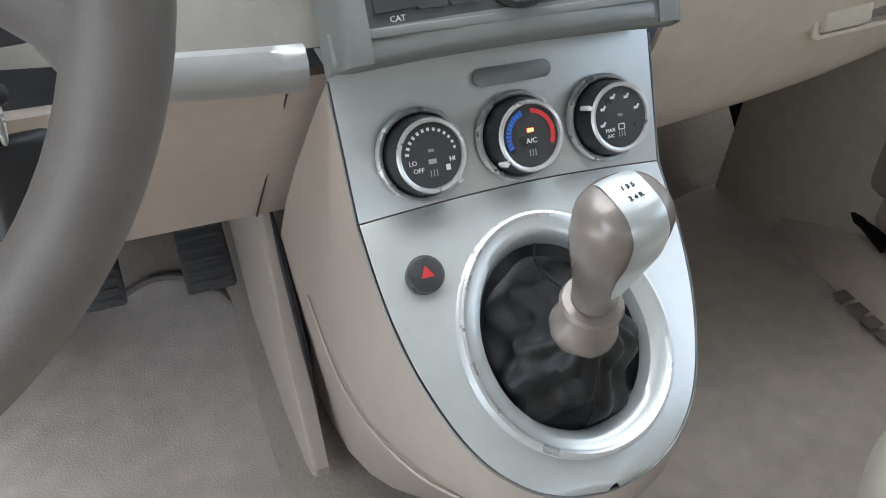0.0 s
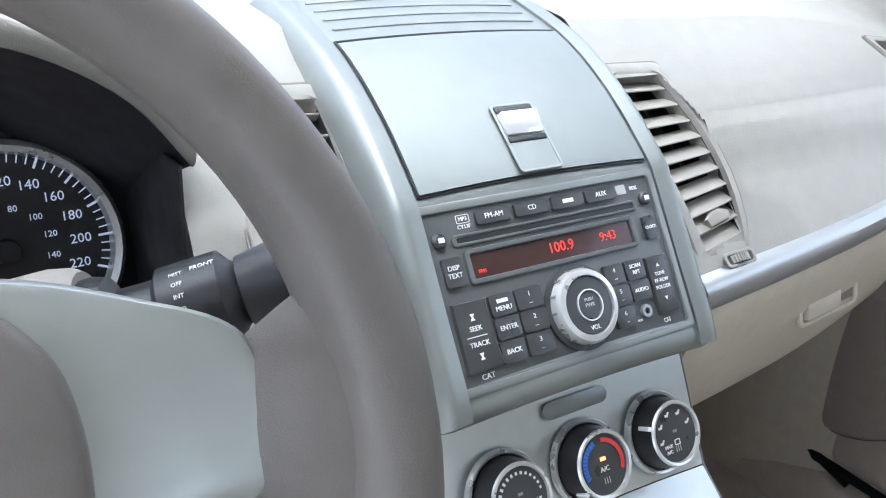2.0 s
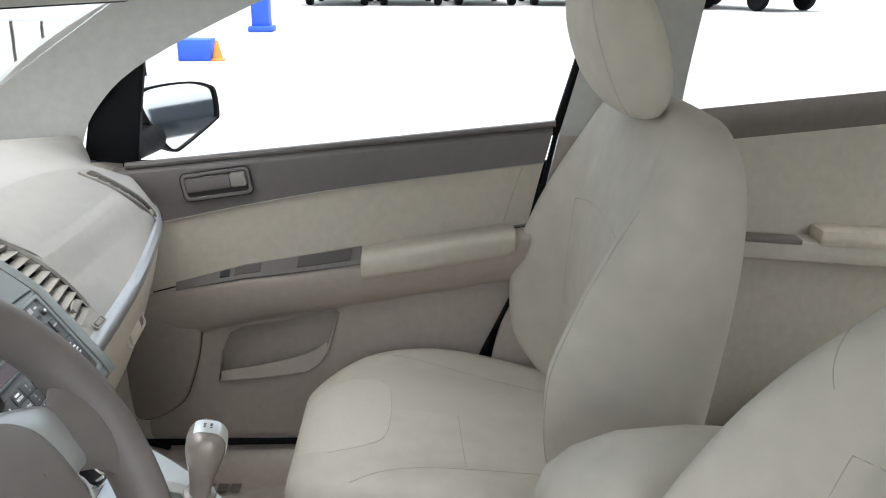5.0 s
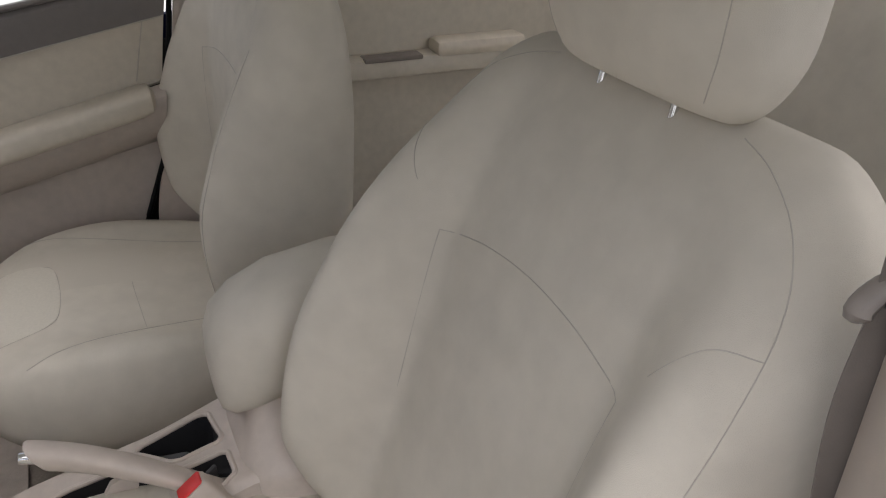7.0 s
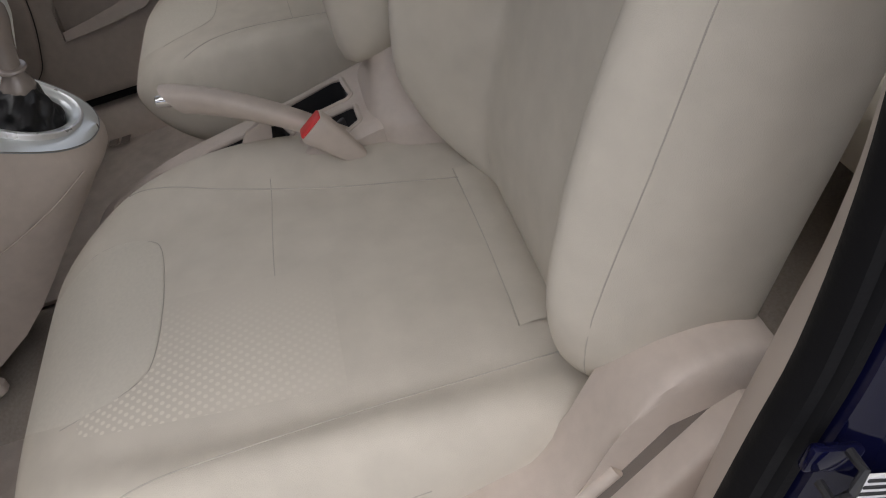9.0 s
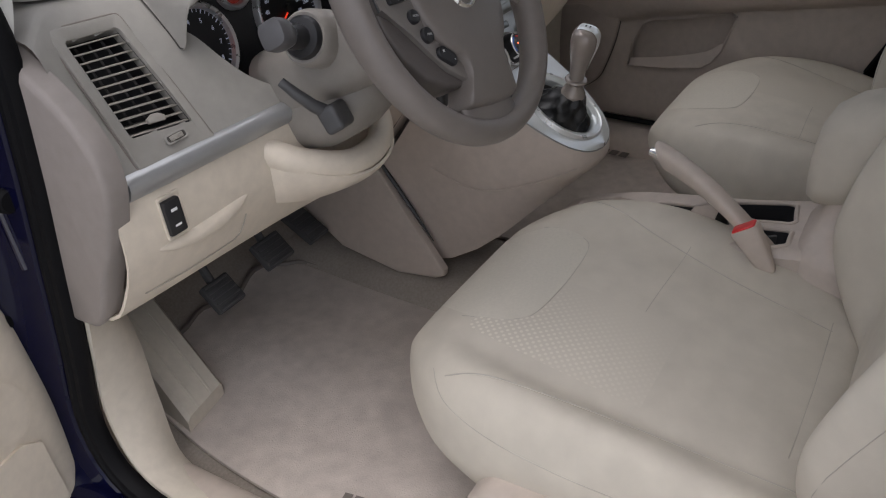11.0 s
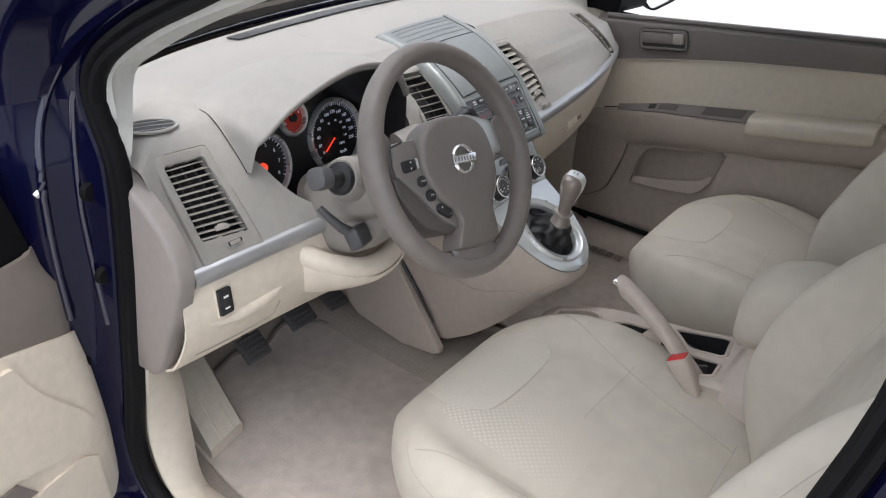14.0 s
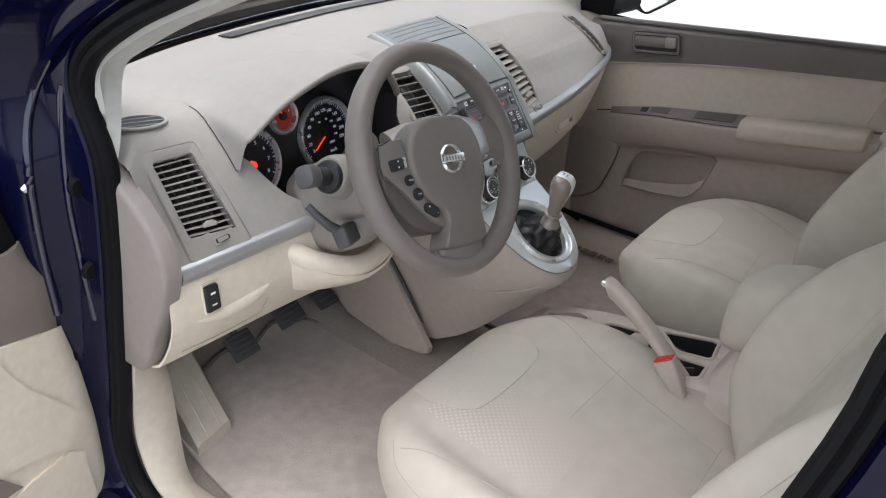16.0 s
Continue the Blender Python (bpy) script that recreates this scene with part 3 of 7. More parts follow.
oval_vent(-0.661, 0.365, 0.043, 0.021, 3, -16)
demist = part("windscreen_demister", sheet(lambda u, v: dash_point(lerp(-0.31, 0.33, u), lerp(0.045, 0.085, v)) + Vector((0, 0, 0.002)), 30, 3, 0.002), BLACK, dash, "long dark demister slot below the windscreen")
for k in range(3):
    part("slat", tube([dash_point(lerp(-0.268, 0.328, i / 20), 0.0475 + 0.0115 * k) + Vector((0, 0, 0.003)) for i in range(21)], 0.0014, 5), DASH, demist)

# ---- instrument binnacle ----
HOOD = [(-0.557, 0.246, 0.970), (-0.546, 0.226, 0.990), (-0.50, 0.212, 1.029), (-0.445, 0.206, 1.052), (-0.385, 0.203, 1.066), (-0.33, 0.202, 1.067), (-0.28, 0.202, 1.054), (-0.238, 0.206, 1.027), (-0.208, 0.212, 0.988)]
HP = spline(HOOD, 41)


def dash_under(x, y):
    """The dashboard skin's height at a place of the plan."""
    lo, hi = 0.0, 0.75
    for _ in range(20):
        s = (lo + hi) / 2
        lo, hi = (s, hi) if dash_point(x, s).y > y else (lo, s)
    return dash_point(x, lo).z


def hood_at(u, v):
    f = u * 40
    i = min(int(f), 39)
    p = HP[i].lerp(HP[i + 1], f - i)
    x = lerp(p.x, (p.x + 0.385) * (1.06 if p.x < -0.385 else 1.02) - 0.385, v)
    y = lerp(p.y - 0.004, 0.335 + 0.11 * math.sin(math.pi * u), v)
    top = 1.034 - 0.006 * (abs(2 * u - 1) ** 3)
    z = lerp(p.z + 0.010, top, v * v * (3 - 2 * v)) + 0.012 * math.sin(math.pi * v) * math.sin(math.pi * u)
    k = min(1, u / (0.10 + 0.08 * v))
    w = 1 - k * k * (3 - 2 * k)
    return Vector((x, y, lerp(z, dash_under(x, y) + 0.0014 * (1 - v), w)))


def lip_at(u, v):
    """The rounded band that runs round the hood's mouth."""
    p = hood_at(u, 0.0)
    a = v * math.pi
    h = 0.0085 * min(1.0, 0.12 + 6 * u)
    return p + Vector((0, 0.010 * v - 0.006 * math.sin(a), -h * (1 - math.cos(a)) * 0.9))


part("hood", sheet(hood_at, 60, 20, 0.003), DASH, dash, "beige hood over the instruments")
part("hood_joint", tube([hood_at(0.0, k / 20) + Vector((-0.0006, 0, 0.0002)) for k in range(21)], 0.0009, 5), DARKVANE, dash)
part("hood_lip", sheet(lip_at, 40, 8, 0.0), VENTFRAME, dash, "rounded lip of the instrument hood")
part("hood_lining", sheet(lambda u, v: lip_at(u, 1.0).lerp(Vector((lerp(-0.545, -0.225, u), 0.325, 0.93 + 0.085 * math.sin(math.pi * u))), v), 40, 8, 0.0), BLACK, dash, "black lining of the instrument hood")


def s_at(x, z):
    """How far down the dashboard's section a height is reached."""
    lo, hi = 0.2, 1.0
    for _ in range(24):
        mid = (lo + hi) / 2
        lo, hi = (mid, hi) if dash_point(x, mid).z > z else (lo, mid)
    return lo


COWL_L = [(-0.58, 1.035), (-0.568, 1.03), (-0.557, 0.985), (-0.550, 0.967), (-0.53, 0.946), (-0.513, 0.918), (-0.489, 0.888), (-0.444, 0.860), (-0.42, 0.852)]
COWL_R = [(-0.345, 0.853), (-0.26, 0.860), (-0.225, 0.880), (-0.215, 0.900)]
for x0, x1, edge_of in ((-0.58, -0.42, COWL_L), (-0.345, -0.215, COWL_R)):
    rim_s = lambda x: s_at(x, curve(edge_of, x))
    part("lower_cowl", sheet(lambda u, v: dash_point(lerp(x0, x1, u), lerp(rim_s(lerp(x0, x1, u)), 1.0, v)), 44, 20, -0.004), DASH, dash, "beige panel below the instruments")
    part("cowl_lining", sheet(lambda u, v: dash_point(lerp(x0, x1, u), rim_s(lerp(x0, x1, u))) + Vector((0, 0.003 + 0.09 * v, -0.012 * v)), 44, 4, 0.0), BLACK, dash, "black lower edge of the instrument well")

part("well_wall", sheet(lambda u, v: (lerp(-0.2165, -0.222, u), lerp(0.205, 0.33, u), lerp(0.80, 0.988, v)), 4, 6, 0.002), BLACK, dash, "black side wall of the instrument well")
CM = frame_on((-0.385, 0.315, 0.92), (-0.2, 0.315, 0.92), (0, 0.22, 1))
cluster = thing("instrument_cluster", "black instrument cluster with lit dials and red needles", "instruments")
part("backplate", prism([(-0.185, -0.12), (0.18, -0.12), (0.18, 0.03), (0.12, 0.085), (0.0, 0.115), (-0.12, 0.085), (-0.185, 0.03)], 0.004, 0.001, CM), BLACK, cluster)
NEEDLE = material("lit_red_needle", (0.7, 0.03, 0.02), 0.4, bump=0, emit=((1, 0.06, 0.02), 0.5))
LITWHITE = material("lit_white_dial_print", (0.75, 0.78, 0.9), 0.5, bump=0, emit=((0.75, 0.8, 1.0), 0.08))
REDGLOW = material("red_lit_dial", (0.2, 0.022, 0.018), 0.5, bump=0, emit=((1, 0.1, 0.05), 0.03))


def dial(x, z, r, numbers, a0, a1, size, needle, face=BLACK, ticks=True, inner=(), hand=True):
    m = CM @ pose(x, z, 0.005)
    d = part("dial", lathe([(0.0005, 0.0), (r, 0.0), (r, 0.002), (0.0005, 0.002)], 48, m), face, cluster, "round dial face")
    part("dial_ring", lathe([(r - 0.003, 0.002), (r - 0.001, 0.009), (r + 0.003, 0.011), (r + 0.006, 0.007), (r + 0.006, 0.0), (r - 0.001, 0.0)], 56, m), SATIN, d, "satin silver dial ring")
    n = len(numbers)
    for k, t in enumerate(numbers):
        a = radians(lerp(a0, a1, k / max(1, n - 1)))
        if t:
            letters(t, size, LITWHITE, m @ pose(math.cos(a) * r * 0.68, math.sin(a) * r * 0.68, 0.0024), d, "numeral")
    if ticks:
        k_all = (n - 1) * 4
        for k in range(k_all + 1):
            a = lerp(a0, a1, k / k_all)
            big = k % 4 == 0
            part("tick", box(r * (0.12 if big else 0.08), 0.0014 if big else 0.0007, 0.0006, 0, m @ pose(0, 0, 0, 0, 0, a) @ pose(r * 0.91, 0, 0.0024)), LITWHITE, d)
    for t, a, rr, sz in inner:
        letters(t, sz, LITWHITE, m @ pose(math.cos(radians(a)) * r * rr, math.sin(radians(a)) * r * rr, 0.0024), d, "numeral")
    if hand:
        part("needle", box(r * 0.7, 0.0022, 0.002, 0.0006, m @ pose(0, 0, 0.006, 0, 0, needle) @ pose(r * 0.3, 0, 0)), NEEDLE, d, "red needle")
    part("needle_cap", lathe([(0.0005, 0.009), (0.007, 0.008), (0.008, 0.002), (0.0005, 0.002)], 24, m), BLACK if hand else NEEDLE, d)
    return d


dial(0.089, -0.011, 0.062, ["0", "20", "40", "60", "80", "100", "120", "140", "160", "180", "200", "220"], 215, -20, 0.0085, 215,
             inner=[("60", 115, 0.42, 0.0055), ("80", 75, 0.42, 0.0055), ("100", 45, 0.42, 0.0055), ("120", 15, 0.42, 0.0055), ("140", -15, 0.42, 0.0055), ("MPH", -55, 0.38, 0.0065), ("km/h", -68, 0.6, 0.0085)])
dial(-0.09, -0.018, 0.056, ["0", "1", "2", "3", "4", "5", "6", "7", "8"], 225, -30, 0.009, 225, hand=False)
dial(-0.005, 0.045, 0.026, ["E", "", "F"], 200, 20, 0.006, 120, REDGLOW, False)

# ---- steering column and stalks ----
NV = Vector((0, -math.cos(radians(29.4)), math.sin(radians(29.4))))
WC = Vector((-0.388, -0.020, 0.989))
column = thing("steering_column", "beige steering column shroud with stalks and ignition lock", "steering column")
CX, CY = Vector((1, 0, 0)), Vector((0, math.sin(radians(29.4)), math.cos(radians(29.4))))
sections = [(0.040, 0.050, 0.040), (0.05, 0.060, 0.045), (0.075, 0.080, 0.050), (0.10, 0.084, 0.050), (0.17, 0.088, 0.052), (0.26, 0.080, 0.056)]
part("shroud", loft([[WC - NV * d + CX * (w * (abs(math.cos(a)) ** 0.7) * (1 if math.cos(a) > 0 else -1)) + CY * (h * (abs(math.sin(a)) ** 0.7) * (1 if math.sin(a) > 0 else -1) - 0.003) for a in (2 * math.pi * k / 40 for k in range(40))] for d, w, h in sections]), COLUMN, column, "taupe upper column shroud")


def lower_ring(y, w, z0, z1):
    return [(-0.388 + w * sgnpow(math.cos(a), 0.62), y + 0.03 * math.sin(a), (z0 + z1) / 2 + (z1 - z0) / 2 * sgnpow(math.sin(a), 0.62)) for a in (2 * math.pi * k / 36 for k in range(36))]


part("lower_shroud", loft([lower_ring(*r) for r in ((0.094, 0.034, 0.886, 0.920), (0.102, 0.052, 0.852, 0.925), (0.118, 0.066, 0.822, 0.925), (0.140, 0.074, 0.798, 0.92), (0.17, 0.076, 0.778, 0.91), (0.23, 0.074, 0.760, 0.89))]), COLUMN, column, "taupe lower column shroud")
STALKGREY = material("grey_stalk_plastic", (0.085, 0.083, 0.086), 0.4, bump=0.1)


def stalk(sx, toward, body_rows, tip_rows, tip_mat):
    """A control stalk: collar on the shroud, stem and end piece, along local x."""
    o = Vector((-0.388 + sx * 0.106, 0.11, 0.952))
    m = frame_on(o, o + Vector(toward), CY)

    def turned(rows):
        return loft([[(x, r * sgnpow(math.cos(a), e), r * sgnpow(math.sin(a), e)) for a in (2 * math.pi * k / 28 for k in range(28))] for x, r, e in rows], m=m)
    s = part("stalk", turned(body_rows), BLACK, column, "black control stalk")
    part("stalk_boss", turned(((-0.05, 0.036, 1), (-0.012, 0.034, 1), (-0.002, 0.0315, 1), (0.001, 0.029, 1), (0.0, 0.024, 1))), COLUMN, s, "taupe boss round the stalk")
    part("stalk_end", turned(tip_rows), tip_mat, s, "end piece of the stalk")
    return s, m


st, sm = stalk(1, (0.097, -0.035, 0.033), ((-0.01, 0.026, 1), (0.004, 0.0255, 1), (0.010, 0.0235, 1), (0.013, 0.017, 1), (0.028, 0.0165, 1), (0.031, 0.0205, 1), (0.056, 0.0205, 1), (0.060, 0.0150, 1), (0.062, 0.0135, 1)), ((0.058, 0.0135, 1), (0.062, 0.0135, 1), (0.063, 0.0155, 0.9), (0.080, 0.0180, 0.85), (0.092, 0.0185, 0.85), (0.099, 0.0165, 0.85), (0.102, 0.010, 0.9)), BLACK)
part("end_seam", tube([sm @ Vector((0.088, 0.0190 * math.cos(a), 0.0190 * math.sin(a))) for a in (2 * math.pi * k / 28 for k in range(28))], 0.0008, 5, True), RUBBER, st)
lsm = stalk(-1, (-0.93, -0.10, 0.34), ((-0.01, 0.026, 1), (0.004, 0.0255, 1), (0.008, 0.023, 1), (0.010, 0.0145, 1), (0.020, 0.0140, 1), (0.021, 0.0152, 1), (0.036, 0.0152, 1), (0.037, 0.013, 1)), ((0.036, 0.013, 1), (0.039, 0.0155, 0.75), (0.048, 0.0170, 0.6), (0.062, 0.0168, 0.6), (0.065, 0.0155, 0.6), (0.0665, 0.010, 0.7)), STALKGREY)
for k in range(4):
    part("stalk_mark", box(0.0035, 0.0008, 0.0004, 0, lsm[1] @ pose(0.028, 0.006 - 0.004 * k, 0.0150 - 0.0006 * abs(1.5 - k))), GREYP, lsm[0])
fm = sm @ pose(0.046, 0.0, 0.0)
for k, t in enumerate(("MIST", "OFF", "INT", "LO", "HI")):
    letters(t, 0.0027, WHITE, fm @ pose(-0.006, 0, 0, -46 + 15 * k) @ pose(0, 0, 0.0206), st, "stalk_lettering")
letters("FRONT", 0.0031, WHITE, fm @ pose(0.005, 0, 0, -48) @ pose(0, 0, 0.0206), st, "stalk_lettering")
lock_c = Vector((-0.316, 0.095, 0.866))
LKM = frame_on(lock_c, lock_c - NV, CY) @ pose(0, 0, 0, 0, -55, 0)
lock = part("ignition_lock", lathe([(0.0005, 0.016), (0.014, 0.016), (0.016, 0.013), (0.0165, -0.02), (0.0005, -0.02)], 32, LKM), SATIN, column, "satin ignition lock")
part("lock_ring", lathe([(0.0168, 0.010), (0.021, 0.012), (0.0235, 0.007), (0.0235, -0.02), (0.0168, -0.02)], 32, LKM), BLACK, lock)
key = thing("car_key", "black car key in the ignition with a hanging remote", "key")
part("key_head", box(0.026, 0.010, 0.040, 0.004, LKM @ pose(0, 0, 0.042)), BLACK, key)
part("key_blade", box(0.008, 0.002, 0.02, 0.0005, LKM @ pose(0, 0, 0.018)), SATIN, key)
kb = LKM @ Vector((0.006, 0, 0.058))
part("key_ring", tube([kb + Vector((0, 0.012 * math.cos(a), 0.012 * math.sin(a) - 0.010)) for a in (2 * math.pi * k / 24 for k in range(24))], 0.0011, 6, True), SATIN, key, "steel key ring")
part("remote", box(0.034, 0.014, 0.066, 0.006, Matrix.Translation(kb + Vector((0.002, 0.004, -0.058))) @ pose(0, 0, 0, -8, 4, 12), 3), BLACK, key, "black remote fob")
LEVER = material("dark_grey_lever_plastic", (0.06, 0.06, 0.062), 0.45, bump=0.1)
part("tilt_lever", join(tube([(-0.516, 0.135, 0.902), (-0.511, 0.118, 0.888), (-0.500, 0.104, 0.872), (-0.486, 0.096, 0.860)], [0.006, 0.007, 0.008, 0.009], 10), box(0.048, 0.026, 0.034, 0.006, pose(-0.474, 0.092, 0.850, -30, 12, 20), 3)), LEVER, column, "dark grey column lever")

# ---- steering wheel ----
TURN = radians(-11.3)
WT = radians(29.4)
WM = Matrix(((1, 0, 0, -0.388), (0, math.sin(WT), -math.cos(WT), -0.020), (0, math.cos(WT), math.sin(WT), 0.989), (0, 0, 0, 1))) @ Matrix.Rotation(TURN, 4, "Z")
wheel = thing("steering_wheel", "taupe leather-grained steering wheel with silver insert and round emblem", "steering wheel")
wheel.matrix_world = WM


def rim_r(a):
    k = math.cos(a - radians(10)) ** 12 if math.cos(a) > 0 else math.cos(a + radians(10)) ** 12
    return 0.0158 + 0.0014 * k


RIM = [(0.165 * math.cos(a), 0.165 * math.sin(a), 0) for a in (2 * math.pi * k / 96 for k in range(96))]
part("rim", tube(RIM, [rim_r(2 * math.pi * k / 96) for k in range(96)], 18, True, flat=1.22), WHEELSKIN, wheel, "taupe grained rim")


def smooth_outline(pts, n=80):
    return [(p.x, p.y) for p in spline([(x, y, 0) for x, y in pts], n, True)]


HUB = [(-0.02, 0.0635), (0.02, 0.0635), (0.044, 0.060), (0.060, 0.0515), (0.0705, 0.037), (0.0765, 0.010), (0.0745, -0.024), (0.063, -0.052), (0.0490, -0.071), (0.0450, -0.090), (0.049, -0.120), (0.045, -0.133), (0.0, -0.138), (-0.040, -0.135), (-0.046, -0.126),
       (-0.036, -0.100), (-0.040, -0.080), (-0.060, -0.064), (-0.079, -0.040), (-0.088, -0.010), (-0.084, 0.018), (-0.068, 0.043), (-0.045, 0.057)]


def domed(outline, low, high, dome, m=None, rim=0.012):
    """A pad: its outline raised from low to high with a softly domed face."""
    cx, cy = sum(p[0] for p in outline) / len(outline), sum(p[1] for p in outline) / len(outline)
    ext = max(math.hypot(x - cx, y - cy) for x, y in outline)
    rings = []
    for k, z in ((1.0, low), (1.0, high - rim), (0.985, high - rim * 0.45), (0.955, high - rim * 0.12), (0.91, high), (0.75, high), (0.5, high), (0.25, high), (0.06, high)):
        rings.append([(cx + (x - cx) * k, cy + (y - cy) * k, z + dome * (1 - (k * math.hypot(x - cx, y - cy) / ext) ** 2)) for x, y in outline])
    return loft(rings, m=m)


hub = part("hub_pad", domed(smooth_outline(HUB, 120), -0.02, 0.018, 0.008), WHEELSKIN, wheel, "taupe airbag cover")
part("hub_crease", tube(spline([(0.026, -0.035, 0.0245), (0.026, -0.065, 0.0225), (0.032, -0.095, 0.0190), (0.040, -0.126, 0.0150)], 20), [0.0008 + 0.0020 * math.sin(math.pi * k / 19) for k in range(20)], 8), WHEELSKIN, hub)
part("hub_crease", tube(spline([(-0.014, -0.062, 0.0235), (-0.019, -0.090, 0.0200), (-0.026, -0.128, 0.0160)], 20), [0.0008 + 0.0020 * math.sin(math.pi * k / 19) for k in range(20)], 8), WHEELSKIN, hub)
INSO = spline([(0.050, 0.067, 0), (0.068, 0.0655, 0), (0.090, 0.061, 0), (0.113, 0.055, 0), (0.124, 0.045, 0), (0.130, 0.022, 0), (0.1315, 0.008, 0), (0.124, 0.000, 0), (0.112, -0.002, 0), (0.1055, -0.012, 0), (0.103, -0.032, 0), (0.092, -0.060, 0), (0.076, -0.078, 0), (0.054, -0.096, 0)], 70)
INSERTM = material("satin_silver_wheel_insert", (0.56, 0.58, 0.565), 0.30, metal=0.6, bump=0, vary=0.03)
INSI = [p * (0.055 / p.length) for p in INSO]
part("silver_insert", loft([[q + Vector((0, 0, -0.024)), q + Vector((0, 0, -0.002)), q.lerp(p, 0.5) + Vector((0, 0, -0.001)), p - (p - q).normalized() * 0.006 + Vector((0, 0, -0.002)), p - (p - q).normalized() * 0.002 + Vector((0, 0, -0.0035)), p + Vector((0, 0, -0.007)), p + Vector((0, 0, -0.024))] for p, q in zip(INSO, INSI)]), INSERTM, wheel, "grey silver insert beside the pad")
part("insert_gap", tube([p * 1.006 + Vector((0, 0, -0.0065)) for p in INSO[20:56]], 0.0011, 6), BLACK, wheel)
for sg in (1, -1):
    part("spoke", loft([[(sg * x, y0 + (y1 - y0) * (0.5 - 0.5 * math.cos(a)), z * math.sin(a) - 0.010 + 0.008 * (x - 0.108) / 0.05) for a in (2 * math.pi * k / 20 for k in range(20))] for x, y0, y1, z in ((0.116, -0.002, 0.046, 0.003), (0.124, -0.005, 0.052, 0.006), (0.131, -0.008, 0.058, 0.010), (0.14, -0.013, 0.065, 0.013), (0.158, -0.034, 0.076, 0.014))]), WHEELSKIN, wheel)
part("lower_spoke", loft([[(0.003 + w * math.cos(a), y, z * math.sin(a) - 0.001) for a in (2 * math.pi * k / 24 for k in range(24))] for y, w, z in ((-0.120, 0.048, 0.014), (-0.140, 0.050, 0.015), (-0.152, 0.058, 0.015), (-0.162, 0.075, 0.014))]), WHEELSKIN, wheel)
# wheel taupe darkened: the shade on the pod's down-turned face is in the colour
PODSHADE = material("shade_darkened_taupe_switch_panel", (0.105, 0.092, 0.085), 0.42, bump=0.2, grain=1400)
CTRL = [(-0.090, 0.036), (-0.112, 0.032), (-0.136, 0.026), (-0.141, 0.0), (-0.138, -0.034), (-0.122, -0.066), (-0.098, -0.092), (-0.066, -0.106), (-0.040, -0.108), (-0.026, -0.103), (-0.032, -0.083), (-0.056, -0.068), (-0.077, -0.046), (-0.089, -0.014)]
STRIPSKIN = material("satin_taupe_switch_strip", (0.235, 0.215, 0.20), 0.34, metal=0.3, bump=0.05)
ctrl = part("control_panel", domed(CTRL, -0.03, 0.006, 0.002, rim=0.006), PODSHADE, wheel, "taupe pod below the sound buttons, its shade put into the colour")
STRIP = [(-0.0905, 0.036), (-0.112, 0.033), (-0.137, 0.027), (-0.142, 0.0), (-0.140, -0.015), (-0.126, -0.0225), (-0.106, -0.043), (-0.0855, -0.066), (-0.062, -0.0885), (-0.034, -0.1035), (-0.0265, -0.101), (-0.032, -0.083), (-0.056, -0.068), (-0.077, -0.046), (-0.089, -0.014)]
part("button_strip", prism(STRIP, 0.022, 0.002, pose(0, 0, -0.008)), STRIPSKIN, ctrl, "satin taupe strip that carries the buttons")
part("panel_edge", tube([(-0.113, 0.034, 0.0115), (-0.1375, 0.028, 0.0115), (-0.1425, 0.0, 0.0115), (-0.1405, -0.016, 0.0115)], 0.0011, 5), BLACK, ctrl)
for nm, x, y, r, t in (("button", -0.0945, -0.0255, 0.0080, "MODE"), ("button", -0.0825, -0.0470, 0.0090, "PWR")):
    b = part(nm, domed(ellipse(r, r, 32), 0.010, 0.0185, 0.001, pose(x, y, 0), rim=0.002), BLACK, ctrl, "round black button")
    letters(t, 0.0035, GREYP, pose(x, y, 0.0199), b, "button_lettering")
b = part("button", domed([(px * 1.0, py) for px, py in rounded(0.031, 0.0150, 0.0072)], 0.010, 0.0185, 0.001, pose(-0.0615, -0.0730, 0, 0, 0, -33), rim=0.002), BLACK, ctrl, "black volume rocker")
letters("+", 0.0075, WHITE, pose(-0.0690, -0.0675, 0.0199, 0, 0, -33), b, "button_lettering")
letters("-", 0.0075, WHITE, pose(-0.0535, -0.0780, 0.0199, 0, 0, -33), b, "button_lettering")
b = part("rocker_switch", box(0.026, 0.0165, 0.012, 0.003, pose(-0.1135, -0.001, 0.014, 4, 0, 6)), BLACK, ctrl, "black up and down rocker")
part("rocker_mark", prism([(-0.0018, 0), (0.0018, 0), (0, 0.0028)], 0.0004, 0, pose(-0.1135, 0.0022, 0.0204, 4)), WHITE, b)
part("rocker_mark", prism([(-0.0018, 0), (0.0018, 0), (0, -0.0028)], 0.0004, 0, pose(-0.1135, -0.0042, 0.0198, 4)), WHITE, b)
part("rocker_cap", box(0.004, 0.015, 0.010, 0.002, pose(-0.0975, 0.0008, 0.0145, 4, 0, 6)), SATIN, ctrl)
EM = pose(-0.006, -0.004, 0.0245)
emblem = part("emblem", lathe([(0.0165, 0.0), (0.0168, 0.0025), (0.0182, 0.0045), (0.0205, 0.0058), (0.0225, 0.0042), (0.0236, 0.0)], 56, EM), CHROME, wheel, "round chrome emblem with a plain crossbar")
part("emblem_bar", box(0.053, 0.0150, 0.006, 0.0022, EM @ pose(0, 0, 0.0036)), CHROME, emblem)
part("emblem_inlay", box(0.046, 0.0098, 0.0010, 0.0003, EM @ pose(0, 0, 0.0064)), SATIN, emblem)
